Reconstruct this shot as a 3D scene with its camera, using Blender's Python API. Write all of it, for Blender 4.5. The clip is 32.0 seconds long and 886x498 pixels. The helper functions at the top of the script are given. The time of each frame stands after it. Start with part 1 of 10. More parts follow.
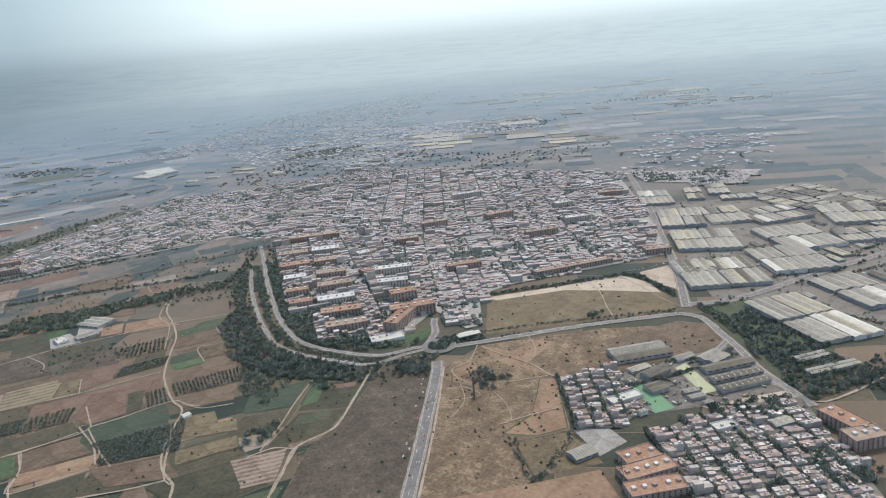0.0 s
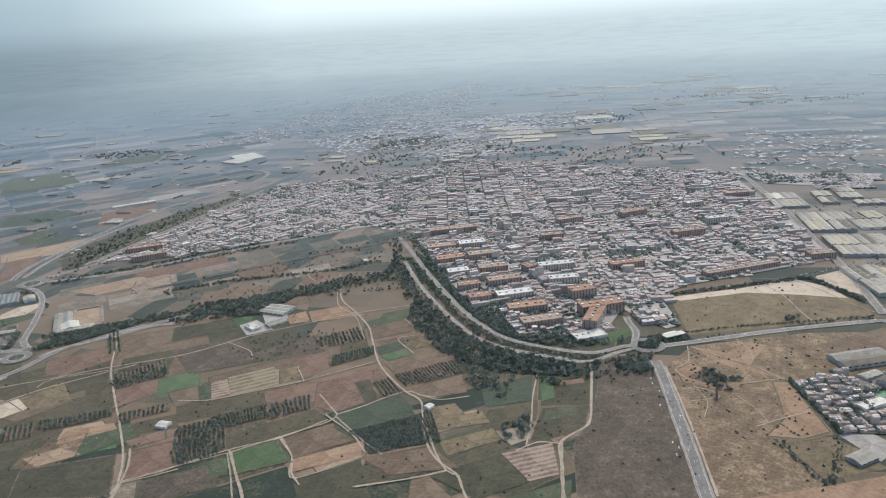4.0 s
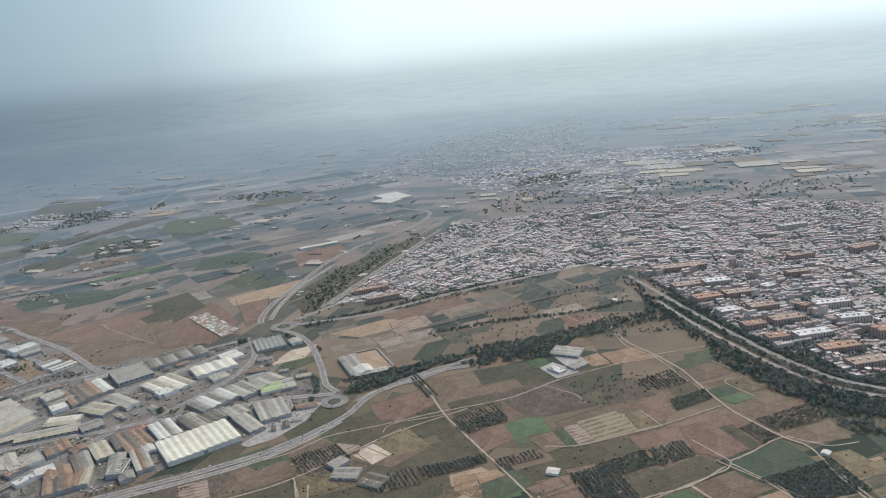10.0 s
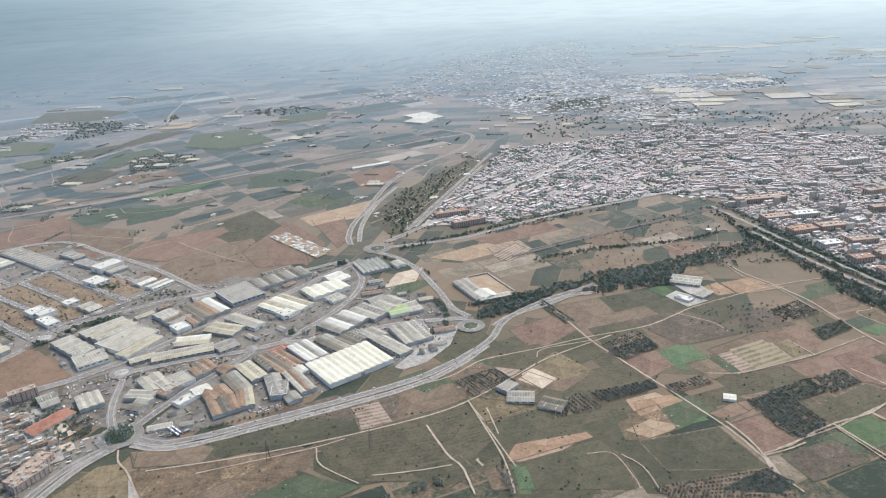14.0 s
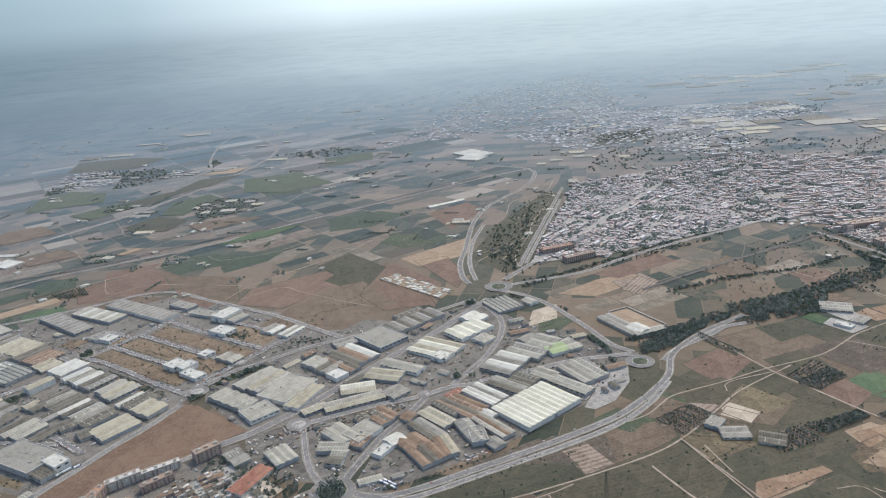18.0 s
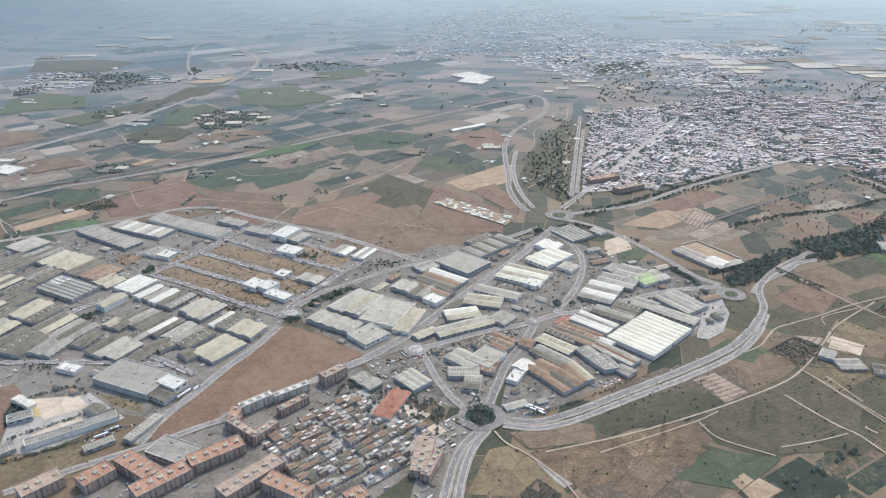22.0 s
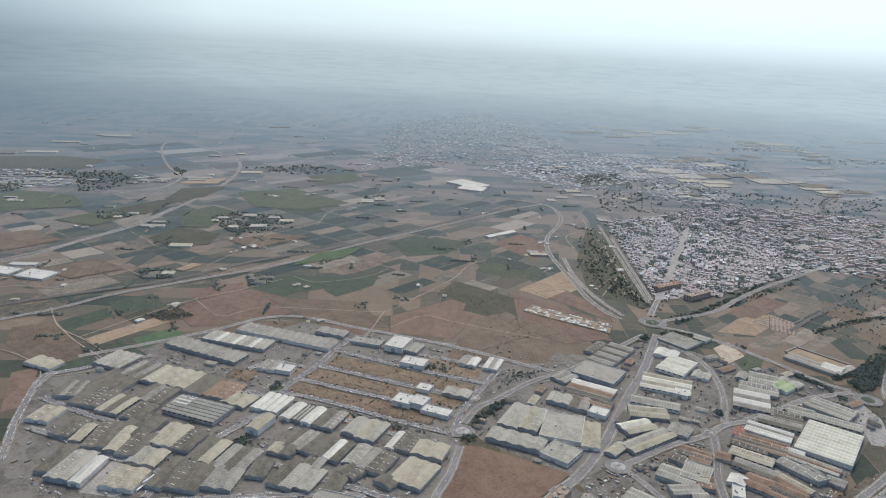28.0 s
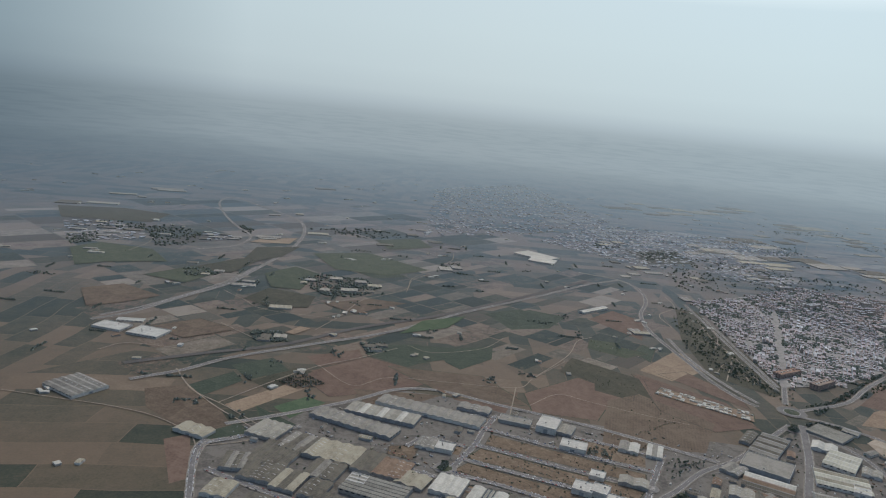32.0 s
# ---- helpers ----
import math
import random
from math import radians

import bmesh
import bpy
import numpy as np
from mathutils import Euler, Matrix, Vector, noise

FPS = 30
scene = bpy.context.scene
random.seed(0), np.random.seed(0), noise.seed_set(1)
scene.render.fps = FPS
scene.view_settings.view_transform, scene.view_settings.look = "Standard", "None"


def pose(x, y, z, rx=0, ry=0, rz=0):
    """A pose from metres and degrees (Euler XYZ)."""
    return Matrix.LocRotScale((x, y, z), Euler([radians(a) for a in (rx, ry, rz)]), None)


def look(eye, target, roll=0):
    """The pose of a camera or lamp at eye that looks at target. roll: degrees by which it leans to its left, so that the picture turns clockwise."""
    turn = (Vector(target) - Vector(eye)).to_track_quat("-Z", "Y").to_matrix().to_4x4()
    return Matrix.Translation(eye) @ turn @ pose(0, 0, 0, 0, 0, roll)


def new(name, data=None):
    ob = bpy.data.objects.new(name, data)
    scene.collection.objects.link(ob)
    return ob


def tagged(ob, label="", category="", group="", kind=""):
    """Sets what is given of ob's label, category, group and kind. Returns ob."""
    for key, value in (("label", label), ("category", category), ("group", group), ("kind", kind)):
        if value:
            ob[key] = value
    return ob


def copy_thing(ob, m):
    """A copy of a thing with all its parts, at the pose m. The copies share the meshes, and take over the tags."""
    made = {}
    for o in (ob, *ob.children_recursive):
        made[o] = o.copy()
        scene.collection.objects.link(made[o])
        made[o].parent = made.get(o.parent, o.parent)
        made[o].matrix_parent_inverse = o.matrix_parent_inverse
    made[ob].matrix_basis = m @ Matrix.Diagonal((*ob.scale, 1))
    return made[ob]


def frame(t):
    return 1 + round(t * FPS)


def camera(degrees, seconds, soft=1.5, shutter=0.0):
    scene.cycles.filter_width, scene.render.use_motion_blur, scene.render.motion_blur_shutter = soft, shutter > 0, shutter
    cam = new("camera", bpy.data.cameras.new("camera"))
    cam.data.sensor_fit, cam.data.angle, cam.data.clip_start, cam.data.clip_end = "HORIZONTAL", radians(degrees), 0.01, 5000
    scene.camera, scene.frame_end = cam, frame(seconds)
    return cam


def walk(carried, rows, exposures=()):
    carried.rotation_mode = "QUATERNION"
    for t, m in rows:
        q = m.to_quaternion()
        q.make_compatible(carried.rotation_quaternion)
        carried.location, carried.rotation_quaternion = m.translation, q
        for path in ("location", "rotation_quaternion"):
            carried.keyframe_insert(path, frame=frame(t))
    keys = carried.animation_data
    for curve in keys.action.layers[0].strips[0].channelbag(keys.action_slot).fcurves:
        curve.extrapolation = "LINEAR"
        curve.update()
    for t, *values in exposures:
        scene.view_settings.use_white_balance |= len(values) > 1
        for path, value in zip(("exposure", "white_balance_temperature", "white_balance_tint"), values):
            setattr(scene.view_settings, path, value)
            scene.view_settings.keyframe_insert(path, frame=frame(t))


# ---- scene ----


def aim(x, y, z, yaw, pitch, roll):
    """A camera at x, y, z, turned left by yaw from +y, up by pitch, and leaning by roll."""
    return pose(x, y, z, 0, 0, yaw) @ pose(0, 0, 0, 90 + pitch, 0, 0) @ pose(0, 0, 0, 0, 0, roll)


# ---- camera ----
cam = camera(62.96, 32.0, soft=1.15)
ROWS = [
    (0, aim(0.00, 0.00, 192.00, -11.706, -16.177, -5.382)),
    (0.1, aim(-3.25, 0.53, 192.53, -11.502, -16.068, -5.526)),
    (0.5, aim(-16.26, 2.64, 194.64, -10.684, -15.636, -6.103)),
    (1, aim(-32.56, 5.30, 197.23, -11.427, -14.566, -5.621)),
    (1.5, aim(-48.89, 7.97, 199.77, -10.577, -13.844, -5.675)),
    (2, aim(-65.26, 10.66, 202.26, -8.704, -12.071, -6.404)),
    (2.5, aim(-81.65, 13.37, 204.70, -8.916, -15.451, -5.763)),
    (3, aim(-98.07, 16.11, 207.09, -8.422, -17.865, -6.221)),
    (3.5, aim(-114.51, 18.88, 209.42, -9.516, -17.150, -5.041)),
    (5.5, aim(-180.47, 30.35, 218.22, -11.959, -17.098, -3.496)),
    (6, aim(-196.99, 33.33, 220.28, -9.460, -17.664, -5.364)),
    (6.5, aim(-213.52, 36.37, 222.29, -8.779, -17.719, -5.376)),
    (7, aim(-230.06, 39.45, 224.25, -8.287, -19.179, -5.689)),
    (7.5, aim(-246.59, 42.60, 226.15, -10.479, -18.984, -7.504)),
    (8, aim(-263.13, 45.81, 227.99, -9.064, -16.877, -7.240)),
    (8.5, aim(-279.66, 49.09, 229.77, -3.910, -16.779, -9.062)),
    (9, aim(-296.19, 52.44, 231.50, -4.529, -16.750, -5.907)),
    (9.5, aim(-312.71, 55.87, 233.17, -7.207, -15.398, -4.455)),
    (10, aim(-329.21, 59.37, 234.78, -7.857, -14.215, -5.494)),
    (10.5, aim(-345.71, 62.95, 236.34, -8.829, -13.592, -6.062)),
    (11, aim(-362.18, 66.62, 237.83, -11.009, -12.231, -7.235)),
    (11.5, aim(-378.64, 70.38, 239.27, -10.298, -13.184, -6.106)),
    (12, aim(-395.08, 74.22, 240.65, -11.201, -14.850, -5.037)),
    (12.5, aim(-411.49, 78.17, 241.96, -10.616, -18.997, -4.354)),
    (13, aim(-427.87, 82.21, 243.22, -13.527, -19.952, -0.972)),
    (13.5, aim(-444.22, 86.36, 244.42, -12.166, -20.462, -2.158)),
    (14, aim(-460.55, 90.62, 245.55, -10.882, -20.669, -3.116)),
    (14.5, aim(-476.83, 94.98, 246.62, -7.432, -20.690, -7.207)),
    (16.5, aim(-541.56, 113.62, 250.29, -12.975, -17.568, -4.864)),
    (17, aim(-557.63, 118.59, 251.05, -12.127, -16.896, -5.147)),
    (17.5, aim(-573.65, 123.69, 251.74, -11.974, -16.652, -5.305)),
    (18, aim(-589.61, 128.93, 252.37, -12.612, -17.882, -4.630)),
    (18.5, aim(-605.52, 134.31, 252.93, -13.430, -19.814, -3.714)),
    (19, aim(-621.36, 139.83, 253.43, -13.795, -22.039, -2.939)),
    (19.5, aim(-637.15, 145.50, 253.87, -13.694, -23.841, -2.450)),
    (20, aim(-652.86, 151.32, 254.23, -12.659, -23.948, -3.276)),
    (20.5, aim(-668.51, 157.29, 254.54, -12.661, -22.524, -2.755)),
    (21, aim(-684.10, 163.42, 254.77, -14.955, -20.428, -1.461)),
    (21.5, aim(-699.60, 169.72, 254.93, -17.040, -23.157, -0.223)),
    (22, aim(-715.03, 176.17, 255.03, -18.995, -24.123, -0.080)),
    (22.5, aim(-730.39, 182.80, 255.06, -20.532, -24.163, 0.701)),
    (23, aim(-745.66, 189.59, 255.02, -21.188, -24.147, 1.156)),
    (23.5, aim(-760.85, 196.56, 254.92, -22.266, -23.522, 1.462)),
    (24, aim(-775.95, 203.72, 254.74, -23.439, -22.371, -0.025)),
    (24.5, aim(-790.96, 211.05, 254.49, -24.088, -21.994, 1.686)),
    (26.5, aim(-850.07, 242.29, 252.79, -27.130, -19.097, 3.555)),
    (27, aim(-864.60, 250.59, 252.19, -27.672, -17.545, 2.552)),
    (27.5, aim(-879.02, 259.10, 251.51, -27.505, -16.652, 1.787)),
    (28, aim(-893.33, 267.81, 250.77, -28.194, -15.825, 3.073)),
    (28.5, aim(-907.54, 276.74, 249.94, -28.364, -14.146, 2.557)),
    (29, aim(-921.62, 285.88, 249.05, -28.756, -12.725, 2.294)),
    (29.5, aim(-935.60, 295.24, 248.08, -29.017, -11.514, 2.235)),
    (30, aim(-949.45, 304.83, 247.03, -29.321, -10.250, 2.239)),
    (30.5, aim(-963.19, 314.64, 245.92, -29.052, -9.433, 2.661)),
    (31, aim(-976.80, 324.68, 244.72, -27.807, -9.896, 2.535)),
    (31.5, aim(-990.28, 334.95, 243.45, -27.956, -8.827, 5.025)),
    (31.9, aim(-1000.97, 343.34, 242.38, -28.195, -10.210, 5.631)),
    (32, aim(-1003.63, 345.46, 242.10, -28.254, -10.556, 5.782)),
]
walk(cam, ROWS, exposures=[(0, 0.79, 7200, 9), (1, 0.64, 7200, 9), (2, 0.43, 7200, 9), (3, 0.75, 7200, 9), (6, 0.83, 7200, 9), (7, 1.03, 7200, 9), (8, 1.09, 7200, 9), (9, 0.95, 7200, 9), (10, 0.71, 7200, 9), (11, 0.4, 7200, 9), (12, 0.44, 7200, 9), (13, 1.05, 7200, 9), (14, 1.21, 7200, 9), (17, 0.97, 7050, 9), (18, 0.83, 7050, 9), (19, 1, 6900, 9), (20, 1.18, 6900, 9), (21, 1.13, 6900, 9), (22, 1.15, 6900, 9), (23, 1.17, 6900, 9), (24, 1.11, 6900, 9), (27, 0.79, 7050, 9), (28, 0.59, 7050, 9), (30, 0.06, 7050, 9), (32, -0.07, 7050, 9)])

# ---- sky and sun ----
SUN_AZ, SUN_EL = -40.0, 50.0   # degrees left of +y, degrees up
world = bpy.data.worlds.new("hazy_sky")
scene.world = world
world.use_nodes = True
wn = world.node_tree
sky = wn.nodes.new("ShaderNodeTexSky")
sky.sky_type = "NISHITA"
sky.sun_disc = False
sky.sun_elevation = radians(SUN_EL)
sky.sun_rotation = radians(-SUN_AZ)
sky.dust_density = 2.5
sky.ozone_density = 2.0
sky.air_density = 1.2
sky.altitude = 300
wn.links.new(sky.outputs[0], wn.nodes["Background"].inputs[0])
wn.nodes["Background"].inputs[1].default_value = 0.15
sun = new("sun", bpy.data.lights.new("sun", "SUN"))
sun.data.energy, sun.data.angle, sun.data.color = 1.05, radians(3.0), (1.0, 0.93, 0.82)
a, e = radians(SUN_AZ), radians(SUN_EL)
sun.matrix_world = look((0, 0, 0), (math.sin(a) * math.cos(e), -math.cos(a) * math.cos(e), -math.sin(e)))

# ---- far haze: a glowing ring of distance, its see-through foot over the far plain ----
def ramp_nodes(nt, stops, fac):
    r = nt.nodes.new("ShaderNodeValToRGB")
    el = r.color_ramp.elements
    while len(el) < len(stops):
        el.new(0.5)
    for e_, (p, c) in zip(el, stops):
        e_.position, e_.color = p, (*c[:3], c[3] if len(c) > 3 else 1)
    nt.links.new(fac, r.inputs[0])
    return r


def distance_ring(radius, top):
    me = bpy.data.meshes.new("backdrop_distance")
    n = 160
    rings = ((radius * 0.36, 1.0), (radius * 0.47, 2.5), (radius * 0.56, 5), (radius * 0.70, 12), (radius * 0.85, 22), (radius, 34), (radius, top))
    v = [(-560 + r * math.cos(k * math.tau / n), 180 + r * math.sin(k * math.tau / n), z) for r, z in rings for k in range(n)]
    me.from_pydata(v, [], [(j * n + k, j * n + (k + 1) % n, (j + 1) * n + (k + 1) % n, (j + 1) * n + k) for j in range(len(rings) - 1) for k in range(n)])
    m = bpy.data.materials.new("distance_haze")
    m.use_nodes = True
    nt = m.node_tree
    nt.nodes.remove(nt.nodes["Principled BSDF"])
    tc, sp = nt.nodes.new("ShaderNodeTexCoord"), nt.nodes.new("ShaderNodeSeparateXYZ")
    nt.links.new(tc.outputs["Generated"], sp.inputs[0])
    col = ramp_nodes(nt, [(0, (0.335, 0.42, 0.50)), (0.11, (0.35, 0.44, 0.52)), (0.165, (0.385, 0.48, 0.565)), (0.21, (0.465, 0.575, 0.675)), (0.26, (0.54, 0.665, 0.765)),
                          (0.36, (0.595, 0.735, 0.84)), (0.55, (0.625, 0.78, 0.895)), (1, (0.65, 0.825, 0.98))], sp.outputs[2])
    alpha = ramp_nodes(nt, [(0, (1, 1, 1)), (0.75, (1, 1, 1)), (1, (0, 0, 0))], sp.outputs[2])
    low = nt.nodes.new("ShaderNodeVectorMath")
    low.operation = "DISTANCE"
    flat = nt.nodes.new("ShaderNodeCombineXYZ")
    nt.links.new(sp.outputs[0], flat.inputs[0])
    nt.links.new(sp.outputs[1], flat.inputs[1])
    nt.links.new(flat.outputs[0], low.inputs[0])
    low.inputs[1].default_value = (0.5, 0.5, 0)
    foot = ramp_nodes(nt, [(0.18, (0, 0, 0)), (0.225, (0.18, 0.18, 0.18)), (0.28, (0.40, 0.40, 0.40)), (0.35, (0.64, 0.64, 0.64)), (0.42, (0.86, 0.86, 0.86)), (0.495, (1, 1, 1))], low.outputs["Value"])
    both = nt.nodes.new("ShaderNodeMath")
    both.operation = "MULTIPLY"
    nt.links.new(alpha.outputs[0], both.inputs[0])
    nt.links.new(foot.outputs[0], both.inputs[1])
    # glow made dimmer and bluer toward -x, away from the sun
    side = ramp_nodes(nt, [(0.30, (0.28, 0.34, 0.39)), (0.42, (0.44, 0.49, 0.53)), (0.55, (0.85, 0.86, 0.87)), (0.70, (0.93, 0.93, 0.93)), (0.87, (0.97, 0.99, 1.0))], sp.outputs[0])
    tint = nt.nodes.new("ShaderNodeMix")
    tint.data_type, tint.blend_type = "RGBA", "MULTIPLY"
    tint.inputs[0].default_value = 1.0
    # faint bands in the low glow stand for hazy far land
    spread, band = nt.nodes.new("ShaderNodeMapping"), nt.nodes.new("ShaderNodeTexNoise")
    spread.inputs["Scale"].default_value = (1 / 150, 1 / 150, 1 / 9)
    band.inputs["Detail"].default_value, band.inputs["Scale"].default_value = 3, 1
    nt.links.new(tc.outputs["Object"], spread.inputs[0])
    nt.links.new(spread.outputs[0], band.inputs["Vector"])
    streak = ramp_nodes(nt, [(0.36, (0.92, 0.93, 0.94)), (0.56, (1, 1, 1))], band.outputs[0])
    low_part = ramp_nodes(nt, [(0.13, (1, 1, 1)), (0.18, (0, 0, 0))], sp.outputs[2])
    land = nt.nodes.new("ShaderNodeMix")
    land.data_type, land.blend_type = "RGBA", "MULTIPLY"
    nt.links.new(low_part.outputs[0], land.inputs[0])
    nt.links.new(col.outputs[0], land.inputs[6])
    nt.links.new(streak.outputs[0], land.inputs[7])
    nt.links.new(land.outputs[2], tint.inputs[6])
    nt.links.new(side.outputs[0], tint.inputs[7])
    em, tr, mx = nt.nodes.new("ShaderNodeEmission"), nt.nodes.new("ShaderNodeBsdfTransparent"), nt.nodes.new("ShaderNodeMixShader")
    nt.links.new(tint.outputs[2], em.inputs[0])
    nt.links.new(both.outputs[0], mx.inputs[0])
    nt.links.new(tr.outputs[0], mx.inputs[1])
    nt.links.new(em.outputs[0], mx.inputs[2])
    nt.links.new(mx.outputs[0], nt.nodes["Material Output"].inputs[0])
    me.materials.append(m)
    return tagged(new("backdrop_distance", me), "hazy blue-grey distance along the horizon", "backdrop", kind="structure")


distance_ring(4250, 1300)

# ---- materials ----
# sheen weight shared by most materials, imitating haze at flat angles
SHEEN = 0.55
HAZED = (0.62, 0.79, 1.0)   # blue haze for the far plain and town, painted through sheen at flat angles


def mat(name, stops, size=6.0, fine=0.6, rough=0.9, metal=0.0, bump=0.3, stripes=0.0, stripe_amount=0.3, vary=0.25, sheen=SHEEN, patches=0.0, sheen_rough=0.2, sheen_tint=(0.86, 0.90, 1.0)):
    """Weathered surface: a ramp over two sizes of noise, optional stripes along local x, a change from object to
    object, fine relief and a sheen that stands in for haze.
    """
    m = bpy.data.materials.new(name)
    m.use_nodes = True
    nt = m.node_tree
    L, N = nt.links.new, nt.nodes.new
    b = nt.nodes["Principled BSDF"]
    tc = N("ShaderNodeTexCoord")
    val, small = None, None
    for sc, det, weight in ((size, 4, 1.2), (math.sqrt(size * fine), 3, 0.9), (fine, 2, 1.0)):
        tx, ma = N("ShaderNodeTexNoise"), N("ShaderNodeMath")
        tx.inputs["Scale"].default_value, tx.inputs["Detail"].default_value = 1 / sc, det
        tx.inputs["Roughness"].default_value = 0.65
        L(tc.outputs["Object"], tx.inputs["Vector"])
        ma.operation = "MULTIPLY_ADD"
        L(tx.outputs[0], ma.inputs[0])
        ma.inputs[1].default_value = weight
        if val is None:
            ma.inputs[2].default_value = 0.58 - 0.5 * 3.1
        else:
            L(val, ma.inputs[2])
        val, small = ma.outputs[0], tx
    if patches:
        vo = N("ShaderNodeTexVoronoi")
        vo.inputs["Scale"].default_value = 1 / patches
        L(tc.outputs["Object"], vo.inputs["Vector"])
        hs = N("ShaderNodeSeparateColor")
        L(vo.outputs["Color"], hs.inputs[0])
        pm = N("ShaderNodeMath")
        pm.operation = "MULTIPLY_ADD"
        L(hs.outputs[0], pm.inputs[0])
        pm.inputs[1].default_value = 0.35
        L(val, pm.inputs[2])
        val = pm.outputs[0]
    if stripes:
        wv = N("ShaderNodeTexWave")
        wv.inputs["Scale"].default_value = 0.314 / stripes
        wv.inputs["Distortion"].default_value = 0.6
        wv.inputs["Detail"].default_value = 1.0
        L(tc.outputs["Object"], wv.inputs["Vector"])
        sm = N("ShaderNodeMath")
        sm.operation = "MULTIPLY_ADD"
        L(wv.outputs["Fac"], sm.inputs[0])
        sm.inputs[1].default_value = stripe_amount
        L(val, sm.inputs[2])
        val = sm.outputs[0]
    oi = N("ShaderNodeObjectInfo")
    om = N("ShaderNodeMath")
    om.operation = "MULTIPLY_ADD"
    L(oi.outputs["Random"], om.inputs[0])
    om.inputs[1].default_value = vary
    off = N("ShaderNodeMath")
    off.operation = "ADD"
    L(val, off.inputs[0])
    off.inputs[1].default_value = -vary / 2
    L(off.outputs[0], om.inputs[2])
    n = len(stops)
    r = ramp_nodes(nt, [(0.2 + 0.75 * k / max(n - 1, 1), c) for k, c in enumerate(stops)], om.outputs[0])
    L(r.outputs[0], b.inputs["Base Color"])
    b.inputs["Roughness"].default_value, b.inputs["Metallic"].default_value = rough, metal
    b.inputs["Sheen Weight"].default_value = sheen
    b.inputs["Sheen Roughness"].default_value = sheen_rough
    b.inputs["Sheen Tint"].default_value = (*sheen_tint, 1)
    if bump:
        bp = N("ShaderNodeBump")
        bp.inputs["Strength"].default_value, bp.inputs["Distance"].default_value = bump, 0.3
        L(small.outputs[0], bp.inputs["Height"])
        L(bp.outputs[0], b.inputs["Normal"])
    return m


def island(m, amount=0.35):
    """Lets the joined pieces of a mesh differ from one another."""
    nt = m.node_tree
    geo = nt.nodes.new("ShaderNodeNewGeometry")
    r = [n for n in nt.nodes if n.type == "VALTORGB"][0]
    src = r.inputs[0].links[0].from_socket
    mm = nt.nodes.new("ShaderNodeMath")
    mm.operation = "MULTIPLY_ADD"
    nt.links.new(geo.outputs["Random Per Island"], mm.inputs[0])
    mm.inputs[1].default_value = amount
    of = nt.nodes.new("ShaderNodeMath")
    of.operation = "ADD"
    nt.links.new(src, of.inputs[0])
    of.inputs[1].default_value = -amount / 2
    nt.links.new(of.outputs[0], mm.inputs[2])
    nt.links.new(mm.outputs[0], r.inputs[0])
    return m


